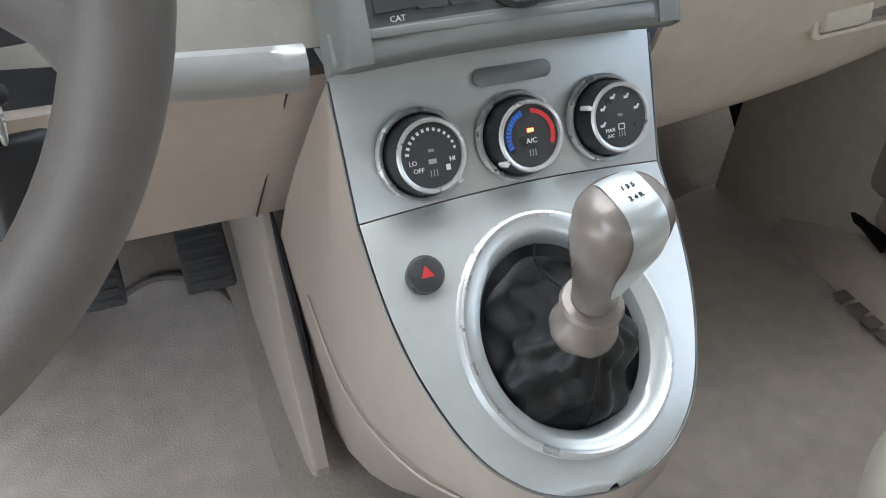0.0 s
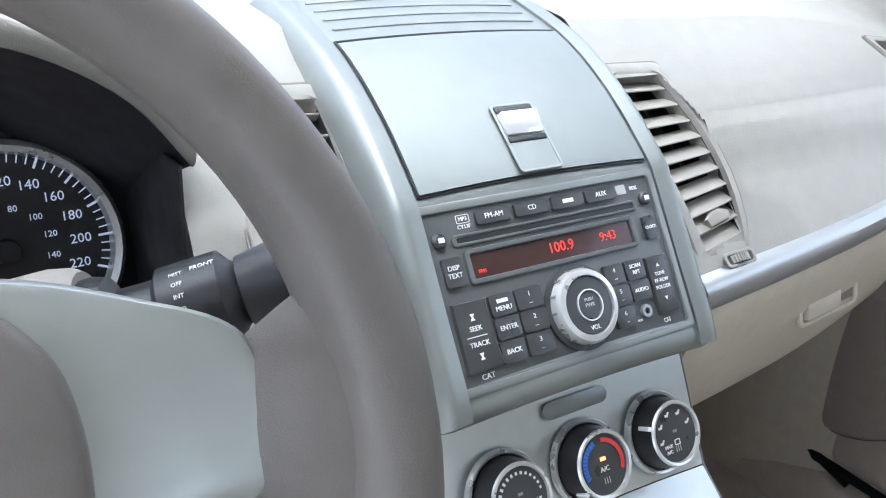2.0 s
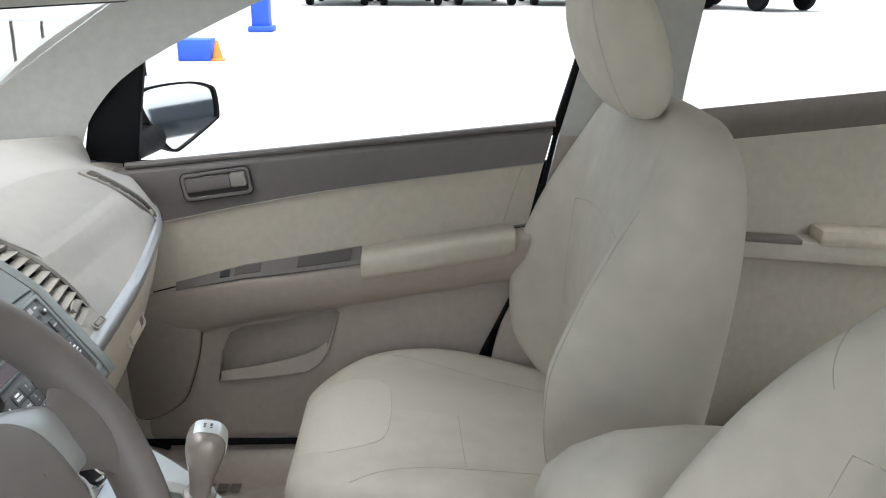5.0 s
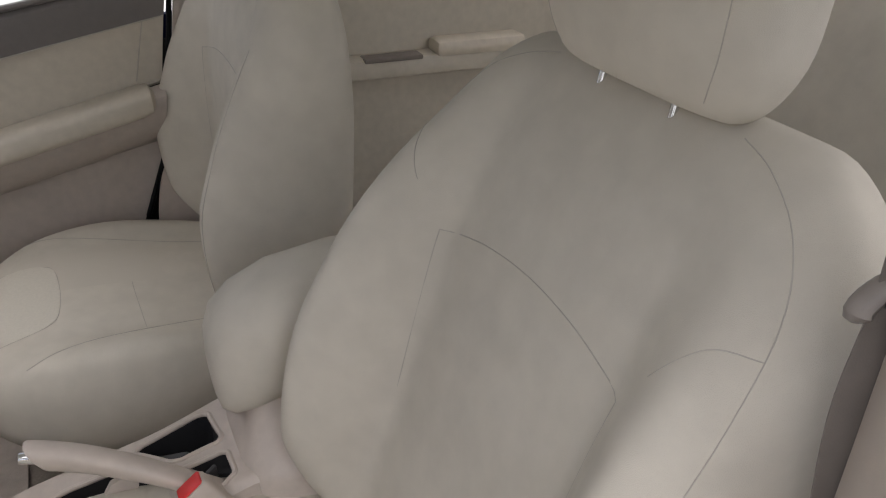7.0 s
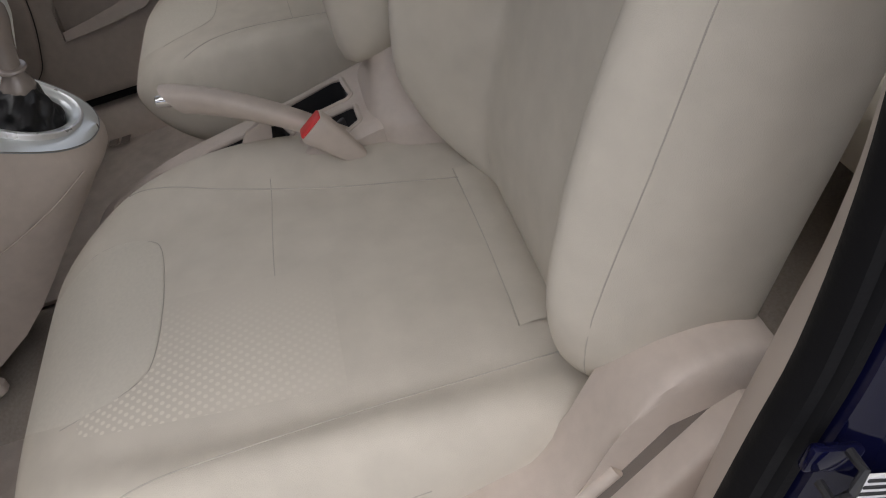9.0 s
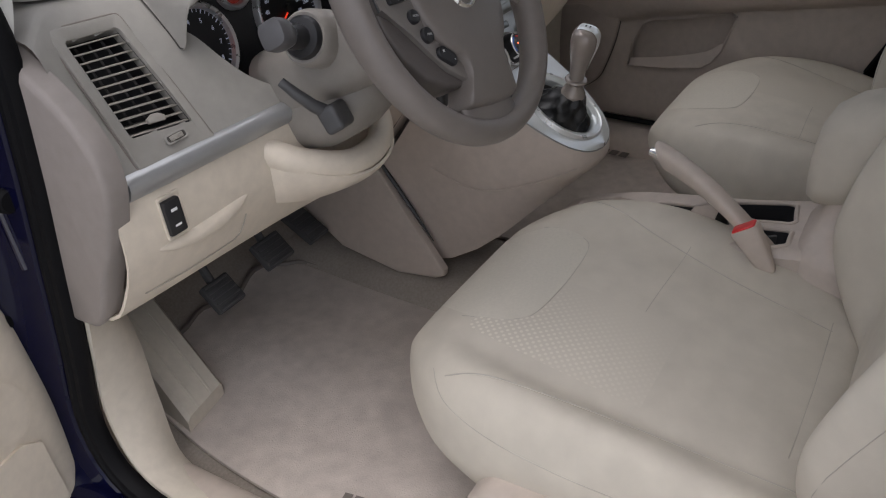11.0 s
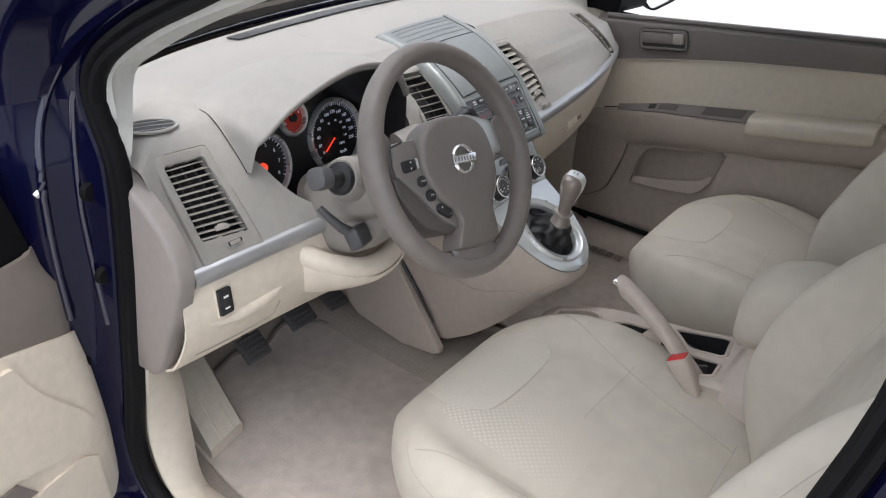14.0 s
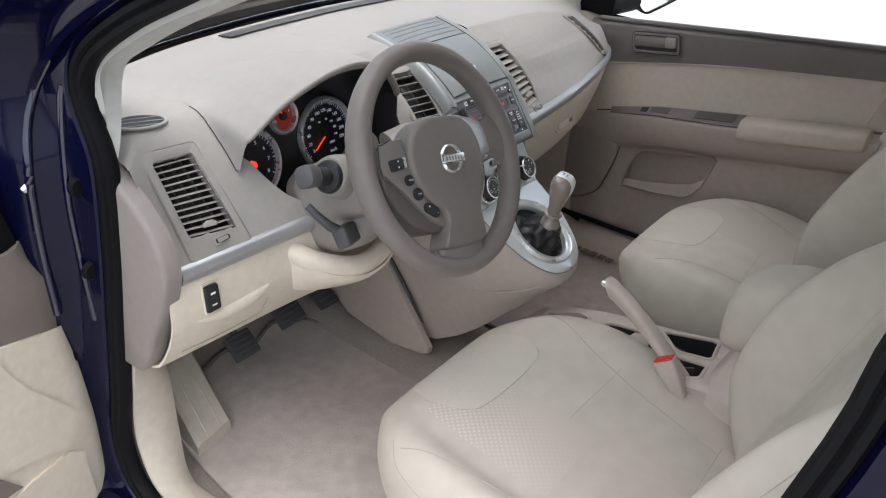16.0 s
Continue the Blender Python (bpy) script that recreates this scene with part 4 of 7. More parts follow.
for k in range(6):
    part("inlay_bar", box(0.0030, 0.0064, 0.0005, 0.0001, EM @ pose(-0.0165 + 0.0066 * k, 0, 0.0070)), GUNMETAL, emblem)
part("emboss", box(0.020, 0.0018, 0.0006, 0.0002, pose(0.018, -0.104, 0.0215, 6)), TAUPE, hub)
part("emboss", box(0.014, 0.0018, 0.0006, 0.0002, pose(0.018, -0.108, 0.0212, 6)), TAUPE, hub)
part("horn_mark", prism([(-0.004, -0.001), (0, -0.001), (0.004, -0.004), (0.004, 0.004), (0, 0.001), (-0.004, 0.001)], 0.0005, 0, pose(0.044, 0.016, 0.0225, 0, 12)), TAUPE, hub)


# ---- radio ----
FACE = material("charcoal_radio_plastic", (0.092, 0.096, 0.096), 0.36, bump=0.1)
BTN = material("dark_button_plastic", (0.048, 0.049, 0.05), 0.33, bump=0.05)
LCD = material("dark_red_display_glass", (0.045, 0.022, 0.02), 0.12, bump=0, vary=0.02)
SEG = material("red_display_segments", (0.5, 0.03, 0.03), 0.5, bump=0, emit=((1, 0.06, 0.03), 0.2))
radio = thing("car_radio", "charcoal double-height car radio with chrome volume knob and red display", "radio")
radio.matrix_world = RM
part("faceplate", prism([(x, y - 0.001) for x, y in rounded(0.184, 0.103, 0.003)], 0.004, 0.0015, None, 2, 0.02), FACE, radio, "charcoal faceplate")


def face_text(t, x, y, size, parent, mat=WHITE, h=0.0):
    return letters(t, size, mat, pose(x / 1000, y / 1000, h), parent, "button_lettering")


def button(x, y, w, h, text="", size=0.0045, up=0.0065, r=0.0012, mat=BTN, turn=0, label=""):
    b = part("button", prism([(px, py) for px, py in rounded(w / 1000, h / 1000, r)], up, 0.0008, pose(x / 1000, y / 1000, 0, 0, 0, turn)), mat, radio, label)
    lines = text.split("|") if text else []
    for k, t in enumerate(lines):
        yy = y + ((len(lines) - 1) / 2 - k) * size * 1080
        if t == "~":
            part("button_mark", box(size * 1.9, size * 0.55, 0.0003, 0, pose(x / 1000, yy / 1000, up + 0.0003)), WHITE, b)
        else:
            face_text(t, x, yy, size, b, h=up + 0.0002)
    return b


for x, t in ((-41, "FM-AM"), (-11.5, "CD"), (17.8, "~"), (46.3, "AUX")):
    button(x, 43.4, 26, 8.5, t, 0.0046)
face_text("MP3", -62.3, 44.6, 0.0035, radio, h=0.0043)
part("badge", band(rounded(0.0095, 0.0052, 0.001), rounded(0.0088, 0.0045, 0.0008), 0.0002, 0, pose(-0.0623, 0.0446, 0.0041)), WHITE, radio)
face_text("CY13F", -62.5, 39.8, 0.0035, radio, h=0.0043)
face_text("RDS", 77.7, 43.6, 0.0038, radio, h=0.0043)
part("badge", prism(rounded(0.0085, 0.0065, 0.001), 0.0003, 0, pose(0.0664, 0.044, 0.0041)), GREYP, radio)
for x, y in ((84.5, 35.2), (-82.3, 34.0)):
    b = part("round_button", lathe([(0.0005, 0.0075), (0.0035, 0.0075), (0.0048, 0.006), (0.005, 0.0)], 24, pose(x / 1000, y / 1000, 0)), BTN, radio)
    part("button_mark", box(0.004, 0.003, 0.0004, 0, pose(x / 1000, y / 1000, 0.0077)), WHITE, b)
part("disc_slot", band(rounded(0.150, 0.0075, 0.003), rounded(0.143, 0.0032, 0.0014), 0.0055, 0.001, pose(0.001, 0.032, 0)), FACE, radio, "slot for discs")
part("slot_dark", box(0.143, 0.0032, 0.001, 0, pose(0.001, 0.032, 0.0042)), BLACK, radio)
disp = part("display", prism(rounded(0.1295, 0.0150, 0.0008), 0.0045, 0, pose(0, 0.0152, 0)), LCD, radio, "grey display with red figures")
part("display_frame", band(rounded(0.137, 0.0215, 0.003), rounded(0.1295, 0.0150, 0.0008), 0.0062, 0.001, pose(0, 0.0152, 0)), FACE, disp)
letters("100.9", 0.0095, SEG, pose(0.004, 0.0155, 0.0047), disp, "display_figures")
letters("9:43", 0.0085, SEG, pose(0.044, 0.0155, 0.0047), disp, "display_figures")
letters("FM1", 0.0034, SEG, pose(-0.058, 0.0115, 0.0047), disp, "display_figures")
button(-78.5, 14.4, 13.5, 17.5, "DISP|TEXT", 0.0042)
button(81.5, 15.0, 10.0, 16.0, "CLOCK", 0.0030)
for x, y, t in ((-51.7, -10.4, "~|MENU"), (-51.6, -24.4, "ENTER"), (-52.2, -38.6, "BACK")):
    button(x, y, 17.5, 13.2, t, 0.0043)
for x, y, t in ((-31.5, -10.4, "1|..."), (-31.5, -24.4, "2|..."), (-31.5, -38.6, "3|..."), (39.0, -10.0, "4|..."), (40.0, -24.2, "5|..."), (39.0, -38.6, "6|...")):
    button(x, y, 19.5 if x < 0 else 16.5, 13.2, t, 0.0042)
button(57.6, -10.0, 16.5, 13.2, "SCAN|RPT", 0.0038)
button(57.9, -24.2, 16.5, 13.2, "AUDIO", 0.0038)
part("aux_socket", lathe([(0.0022, 0.001), (0.0022, 0.0065), (0.0042, 0.0065), (0.0046, 0.004), (0.0046, 0.001)], 24, pose(0.058, -0.0385, 0)), GUNMETAL, radio, "round aux socket")
face_text("AUX", 51.5, -43.5, 0.0022, radio, h=0.0043)
seek = part("seek_rocker", prism([(-0.0865, -0.004), (-0.062, -0.004), (-0.0665, -0.024), (-0.060, -0.044), (-0.0865, -0.0455)], 0.0075, 0.0015), BTN, radio, "seek rocker")
face_text("SEEK", -75, -20.2, 0.0043, seek, h=0.0077)
face_text("TRACK", -75, -29.4, 0.0043, seek, h=0.0077)
part("rocker_line", box(0.014, 0.0005, 0.0003, 0, pose(-0.0755, -0.0248, 0.0077)), WHITE, seek)
for yy, sgn in ((-0.0135, 1), (-0.0365, -1)):
    part("rocker_mark", prism([(-0.0016, -0.002), (0.0016, -0.002), (0.0004, 0), (0.0016, 0.002), (-0.0016, 0.002), (-0.0004, 0)], 0.0003, 0, pose(-0.0755, yy, 0.0076)), WHITE, seek)
tune = part("tune_rocker", prism([(0.0675, -0.0045), (0.0865, -0.0045), (0.0865, -0.0430), (0.0685, -0.0430)], 0.0075, 0.0015), BTN, radio, "tuning rocker")
for k, t in enumerate(("TUNE", "FF-REW", "FOLDER")):
    face_text(t, 76.4, -16.8 - 4.6 * k, 0.0036, tune, h=0.0077)
for yy, sgn in ((-0.0110, 1), (-0.0335, -1)):
    part("rocker_mark", prism([(-0.0014, -0.001 * sgn), (0.0014, -0.001 * sgn), (0, 0.0013 * sgn)], 0.0003, 0, pose(0.0765, yy, 0.0076)), WHITE, tune)
face_text("CAT", -72.8, -48.6, 0.0048, radio, h=0.0043)
face_text("CH", 74.6, -48.2, 0.0042, radio, h=0.0043)
KM = pose(0.0055, -0.0245, 0)
knob = part("volume_knob", lathe([(0.024, 0.003), (0.024, 0.011), (0.0225, 0.0145), (0.019, 0.0155), (0.0185, 0.014), (0.0185, 0.003)], 56, KM), SATIN, radio, "satin silver volume knob")
part("knob_base", lathe([(0.0005, 0.004), (0.0275, 0.004), (0.0275, 0.0065), (0.0005, 0.0065)], 56, KM), BTN, knob)
for k in range(14):
    a = 2 * math.pi * k / 14
    part("grip_notch", box(0.0022, 0.0016, 0.008, 0.0004, KM @ pose(0.0236 * math.cos(a), 0.0236 * math.sin(a), 0.0075, 0, 0, math.degrees(a))), GUNMETAL, knob)
part("knob_face", lathe([(0.0098, 0.012), (0.0102, 0.0145), (0.0178, 0.0142), (0.0185, 0.012)], 48, KM), BTN, knob)
part("knob_ring", lathe([(0.0088, 0.012), (0.0092, 0.0155), (0.0100, 0.0155), (0.0102, 0.012)], 48, KM), SATIN, knob)
part("knob_button", lathe([(0.0005, 0.0148), (0.0082, 0.0146), (0.0088, 0.012)], 40, KM), BTN, knob)
for t, yy, sz in (("PUSH", 0.0035, 0.0030), ("PWR", 0.0, 0.0036)):
    letters(t, sz, GREYP, KM @ pose(0, yy, 0.0149), knob, "button_lettering")
letters("VOL", 0.0042, WHITE, KM @ pose(0, -0.0142, 0.0144), knob, "button_lettering")

# ---- centre console ----
console = thing("centre_console", "beige centre console with a silver climate and gear panel", "console")
UP_C = Vector((0, 0.52, 0.854))
DN_P = Vector((0, -0.8507, -0.5257))
HWT = [(-0.088, 0.1125), (0.0, 0.1095), (0.045, 0.107), (0.085, 0.101), (0.125, 0.089), (0.155, 0.074), (0.178, 0.052), (0.190, 0.028), (0.1945, 0.004)]


def console_top(a):
    return Vector((0, 0.08, 0.756)) + (UP_C * -a if a < 0 else DN_P * a)


def edge(a, sgn, inset=0.0):
    p = console_top(a)
    return Vector((sgn * (curve(HWT, a) - inset) + 0.002 - 0.008 * max(0.0, a) / 0.19, p.y, p.z))


AS = [-0.088, -0.06, -0.03, 0.0, 0.03, 0.06, 0.085, 0.105, 0.125, 0.142, 0.157, 0.169, 0.178, 0.185, 0.190, 0.193, 0.1945]
BY = [(-0.088, 0.42), (0.0, 0.27), (0.06, 0.17), (0.10, 0.085), (0.15, 0.0), (0.178, -0.035), (0.193, -0.052)]
BZ = [(-0.088, 0.40), (0.0, 0.385), (0.06, 0.405), (0.10, 0.465), (0.15, 0.55), (0.178, 0.583), (0.193, 0.597)]


def console_ring(v):
    out = []
    for sgn, seq in ((-1, AS), (1, AS[::-1])):
        for a in seq:
            t = edge(a, sgn, -0.0016)
            b = Vector((t.x * 0.80, curve(BY, a), curve(BZ, a)))
            p = t.lerp(b, v)
            bulge = math.sin(math.pi * min(1, v * 1.15)) * 0.010
            p.x += sgn * bulge * (0.4 + 0.6 * min(1, abs(t.x) / 0.08))
            p.y -= bulge * max(0, (a - 0.12) / 0.07) * 1.2
            p.z -= 0.0018
            out.append(p)
    return out


part("console_body", loft([console_ring(v) for v in (0, 0.04, 0.12, 0.25, 0.4, 0.6, 0.8, 1.0)], caps=False), CONSOLE, console, "beige moulded console side")
part("console_crease", tube(spline([(-0.113, 0.19, 0.60), (-0.110, 0.10, 0.575), (-0.098, 0.0, 0.605), (-0.072, -0.065, 0.635)], 24), 0.0012, 5), CONSOLE, console)


def panel_skin(a0, a1, n, hole=None, inset=0.0, lift=0.0):
    bm = sheet(lambda u, v: edge(lerp(a0, a1, v), -1, inset).lerp(edge(lerp(a0, a1, v), 1, inset), u) + Vector((0, -lift * 0.6, lift * 0.8 + 0.006 * math.sin(math.pi * u))), 60, n, 0.0 if hole else -0.006, hole)
    return bm


RC = console_top(0.1010) + Vector((-0.003, 0, 0.0088))
SPM = frame_on(RC, RC + Vector((1, 0, 0)), -DN_P)
SPI = SPM.inverted()
clim = part("climate_panel", panel_skin(-0.108, -0.0003, 14), SILVER, console, "silver climate control panel")
shiftp = part("gear_panel", panel_skin(0.0006, 0.1945, 90, lambda p: (lambda q: (q.x / 0.060) ** 2 + (q.y / 0.068) ** 2 < 1)(SPI @ p)), SILVER, console, "silver panel round the gear lever")
FINE = [-0.088 + 0.282 * math.sin(math.pi * 0.5 * k / 60) for k in range(61)]
# dark line drawn in place of the thin shadow where panel meets console side
part("panel_edge", tube([edge(a, -1, -0.0015) + Vector((0, 0, -0.001)) for a in FINE] + [edge(a, 1, -0.0015) + Vector((0, 0, -0.001)) for a in FINE[::-1]], 0.0007, 6), GUNMETAL, console, "dark line that stands in for the thin shadow round the panel")


def egg(a, b, n=64):
    return [(a * math.cos(t) * (1 - 0.05 * math.sin(t)), b * math.sin(t)) for t in (2 * math.pi * k / n for k in range(n))]


def ring_of(rows, m):
    return loft([[(x, y, z) for x, y in egg(a, b)] for a, b, z in rows], caps=False, m=m)


part("gear_ring", ring_of([(0.0700, 0.0790, -0.010), (0.0700, 0.0790, 0.0005), (0.0690, 0.0780, 0.0026), (0.0672, 0.0762, 0.0030), (0.0656, 0.0746, 0.0020)], SPM), SATIN, shiftp, "bright oval ring")
part("gear_ring", ring_of([(0.0656, 0.0746, 0.0020), (0.0645, 0.0735, 0.0010), (0.0600, 0.0690, 0.0002), (0.0555, 0.0645, -0.0022), (0.0535, 0.0615, -0.008), (0.0525, 0.060, -0.013)], SPM), SILVER, shiftp, "silver dished ring")

CM2 = frame_on((0, 0.1025, 0.791), (1, 0.1025, 0.791), UP_C) @ pose(0.001, 0, 0.0062)
part("sensor_slot", prism(rounded(0.055, 0.0115, 0.0055), 0.0012, 0.0004, CM2 @ pose(0.0055, 0.0335, 0, 0, 0, 0)), GUNMETAL, clim, "grey blank slot cover")
BLUEP = material("blue_print", (0.05, 0.16, 0.6), 0.5, bump=0)
REDP = material("red_print", (0.6, 0.04, 0.04), 0.5, bump=0)
AMBER = material("lit_red_lamp", (0.8, 0.1, 0.05), 0.5, bump=0, emit=((1, 0.15, 0.05), 2.0))


def climate_knob(x, y, mark):
    m = CM2 @ pose(x, y, 0)
    k = part("climate_knob", lathe([(0.0225, 0.0195), (0.0215, 0.021), (0.0198, 0.0205), (0.0195, 0.018)], 56, m), SATIN, clim, "round black climate knob with chrome rim")
    part("knob_surround", lathe([(0.0292, 0.0), (0.0292, 0.003), (0.0280, 0.0048), (0.0262, 0.0042), (0.0248, 0.0008)], 56, m), SATIN, k, "satin ring round the knob")
    part("knob_skirt", lathe([(0.0248, 0.0005), (0.0240, 0.010), (0.0225, 0.0195)], 56, m), BLACK, k)
    part("knob_face", lathe([(0.0005, 0.0186), (0.0195, 0.0182), (0.0198, 0.016)], 48, m), BTN, k)
    part("pointer", box(0.0045, 0.003, 0.010, 0.0006, m @ pose(0, 0, 0, 0, 0, mark) @ pose(0.0232, 0, 0.0145)), WHITE, k)
    return k, m @ pose(0, 0, 0.0188)


k1, m1 = climate_knob(-0.0640, -0.0065, -48)
for i in range(13):
    a = radians(170 - 160 * i / 12)
    part("scale_mark", box(0.0024 - 0.00008 * i, 0.0016, 0.0003, 0, m1 @ pose(0.0155 * math.cos(a), 0.0155 * math.sin(a), 0, 0, 0, math.degrees(a))), WHITE, k1)
for t, x, y in (("LO", -0.0125, -0.003), ("HI", 0.0128, -0.004), ("OFF", -0.0095, -0.0078)):
    letters(t, 0.0040, WHITE, m1 @ pose(x, y, 0), k1, "knob_lettering")
part("knob_lamp", box(0.0035, 0.0018, 0.0004, 0, m1 @ pose(0, 0.003, 0)), GUNMETAL, k1)
part("knob_mark", box(0.005, 0.0028, 0.0003, 0, m1 @ pose(0, -0.0035, 0)), GREYP, k1)
part("knob_mark", box(0.0028, 0.0035, 0.0003, 0, m1 @ pose(0.0095, -0.0085, 0)), WHITE, k1)
k2, m2 = climate_knob(0.0030, -0.0060, -142)


def arc_strip(a0, a1, r0, r1, m):
    return loft([[(r * math.cos(radians(a)), r * math.sin(radians(a)), z) for r, z in ((r0, 0), (r0, 0.0004), (r1, 0.0004), (r1, 0))] for a in (lerp(a0, a1, i / 16) for i in range(17))], m=m)


for i in range(11):
    part("scale_mark", arc_strip(205 - 9 * i, 205 - 9 * i - 7, 0.0138, 0.0172, m2), BLUEP, k2)
part("scale_arc", arc_strip(85, -25, 0.0140, 0.0168, m2), REDP, k2)
part("knob_lamp", box(0.0042, 0.0022, 0.0005, 0, m2 @ pose(0.0, 0.0035, 0)), AMBER, k2, "lit red indicator")
letters("A/C", 0.0046, WHITE, m2 @ pose(0, -0.0032, 0), k2, "knob_lettering")
k3, m3 = climate_knob(0.0690, -0.0050, 158)
for i in range(6):
    a = radians(195 - 44 * i)
    if i != 5:
        part("knob_mark", prism([(-0.0022, -0.001), (0.0004, -0.001), (0.0022, 0.0018), (0.0010, 0.0022), (-0.0004, 0.0006), (-0.0022, 0.0008)], 0.0003, 0, m3 @ pose(0.0138 * math.cos(a), 0.0138 * math.sin(a), 0)), WHITE, k3)
letters("MAX", 0.0033, WHITE, m3 @ pose(-0.0085, -0.0075, 0), k3, "knob_lettering")
letters("A/C", 0.0033, WHITE, m3 @ pose(-0.0085, -0.0112, 0), k3, "knob_lettering")
part("knob_mark", band(rounded(0.005, 0.004, 0.0008), rounded(0.0038, 0.0028, 0.0005), 0.0003, 0, m3 @ pose(0, -0.006, 0)), WHITE, k3)
part("knob_lamp", box(0.0035, 0.0018, 0.0004, 0, m3 @ pose(0, 0.0015, 0)), GUNMETAL, k3)
for kk, mm in ((k1, m1), (k2, m2), (k3, m3)):
    for j in (-1, 0, 1):
        part("heat_mark", box(0.0005, 0.004, 0.0003, 0, mm @ pose(0.002 * j, -0.0105, 0)), GREYP, kk)

HZ = frame_on(console_top(0.0435) + Vector((-0.0790, 0, 0.004)), console_top(0.0435) + Vector((1, 0, 0.004)), -DN_P)
hz = part("hazard_button", domed(ellipse(0.0118, 0.0118, 32), -0.004, 0.0055, 0.0005, HZ, rim=0.002), BTN, shiftp, "round black hazard button with red triangle")
part("hazard_triangle", prism([(-0.0042, -0.003), (0.0042, -0.003), (0, 0.0045)], 0.0004, 0, HZ @ pose(0, 0, 0.0058)), RED, hz)

# gear lever
lever = thing("gear_lever", "taupe and silver gear knob on a black leather boot", "gear lever")
K0, K1 = Vector((-0.008, -0.026, 0.735)), Vector((-0.0205, -0.052, 0.8555))
KZ = (K1 - K0).normalized()
GM = frame_on(K0, K0 + Vector((1, 0, 0)) - KZ * KZ.x, Vector((0, 1, 0)))
GM = Matrix.Translation(K0) @ KZ.to_track_quat("Z", "Y").to_matrix().to_4x4() @ Matrix.Diagonal((0.90, 0.90, 0.95, 1)) @ Matrix.Rotation(radians(32), 4, "Z")


def boot_ring(f):
    out = []
    base = [SPM @ Vector((x, y, -0.011)) for x, y in egg(0.0525, 0.060, 72)]
    for i, p in enumerate(base):
        a = 2 * math.pi * i / 72
        top = GM @ Vector((0.0185 * math.cos(a), 0.0185 * math.sin(a), 0.004))
        q = p.lerp(top, f)
        bag = math.sin(math.pi * min(1, f * 1.05)) * (0.55 + 0.45 * math.sin(2 * a + 0.6))
        fold = 0.0050 * math.sin(math.pi * f) * (math.sin(5 * a + 7 * f) + 0.6 * math.sin(9 * a - 11 * f))
        c = RC.lerp(K0, f)
        d = q - c
        d.z = 0
        d = d.normalized() if d.length > 1e-6 else d
        q = q + d * (0.006 * bag + fold) - Vector((0, 0, 0.014 * math.sin(math.pi * f ** 0.6) * (1 - f)))
        out.append(q)
    return out


boot = part("boot", loft([boot_ring(f) for f in (0, 0.08, 0.16, 0.25, 0.34, 0.43, 0.52, 0.62, 0.72, 0.82, 0.92, 1.0)], caps=False), LEATHER, lever, "creased black leather boot")
for a in (1.45, 4.6):
    i = round(a / (2 * math.pi) * 72)
    part("boot_seam", tube([boot_ring(f)[i] + Vector((0, 0, 0.0006)) for f in (0, 0.1, 0.2, 0.35, 0.5, 0.65, 0.8)], 0.0011, 5), BLACK, boot)
KNOBM = material("taupe_satin_knob", (0.30, 0.262, 0.235), 0.24, metal=0.35, bump=0)
part("collar", lathe([(0.0005, -0.004), (0.0215, -0.004), (0.0228, 0.0), (0.0222, 0.004), (0.0175, 0.013), (0.0138, 0.019), (0.0135, 0.023), (0.0190, 0.0245), (0.0205, 0.027), (0.0190, 0.0298), (0.0135, 0.031), (0.0125, 0.036), (0.0005, 0.036)], 36, GM), KNOBM, lever, "taupe collar below the knob")


def knob_ring(z):
    w = curve([(0.034, 0.0145), (0.045, 0.0155), (0.065, 0.0205), (0.09, 0.0265), (0.108, 0.0275), (0.118, 0.0245), (0.1235, 0.017), (0.1255, 0.006)], z)
    d = curve([(0.034, 0.0135), (0.05, 0.0145), (0.075, 0.0195), (0.10, 0.024), (0.112, 0.0235), (0.12, 0.019), (0.1245, 0.012), (0.1255, 0.004)], z)
    return [(w * (abs(math.cos(a)) ** 0.85) * (1 if math.cos(a) > 0 else -1), d * (abs(math.sin(a)) ** 0.85) * (1 if math.sin(a) > 0 else -1), z) for a in (2 * math.pi * k / 40 for k in range(40))]


knobp = part("knob", loft([knob_ring(z) for z in (0.034, 0.04, 0.048, 0.058, 0.07, 0.082, 0.094, 0.104, 0.111, 0.117, 0.121, 0.1235, 0.125, 0.1255)], m=GM), KNOBM, lever, "taupe gear knob")


def knob_size(z):
    ring = knob_ring(z)
    return max(p[0] for p in ring), max(p[1] for p in ring)


def knob_top(x, y):
    """The height of the knob's crown above a place."""
    lo, hi = 0.100, 0.1255
    for _ in range(24):
        mid = (lo + hi) / 2
        w, d = knob_size(mid)
        lo, hi = (mid, hi) if (abs(x) / w) ** 2.35 + (abs(y) / d) ** 2.35 < 1 else (lo, mid)
    return lo


def strip_at(u, v):
    if v < 0.62:
        z = lerp(0.052, 0.1185, v / 0.62)
        w, d = knob_size(z)
        x = lerp(-1, 1, u) * curve([(0.05, 0.003), (0.065, 0.0080), (0.09, 0.0118), (0.12, 0.0118)], z)
        return GM @ Vector((x, -d * (1 - (abs(x) / w) ** 2.35) ** (1 / 2.35) - 0.0009, z))
    w, d = knob_size(0.1185)
    y = lerp(-d * 0.985, 0.016, (v - 0.62) / 0.38)
    x = lerp(-0.0118, 0.0118, u)
    return GM @ Vector((x, y, knob_top(x, y) + 0.0009))


part("knob_strip", sheet(strip_at, 10, 44, 0.0), SILVER, knobp, "silver strip over the knob")
for i, t in enumerate(("1 3 5", "2 4 R")):
    letters(t, 0.0042, BLACK, GM @ pose(0.0, 0.004 - 0.0075 * i, 0.1268), knobp, "shift_pattern")

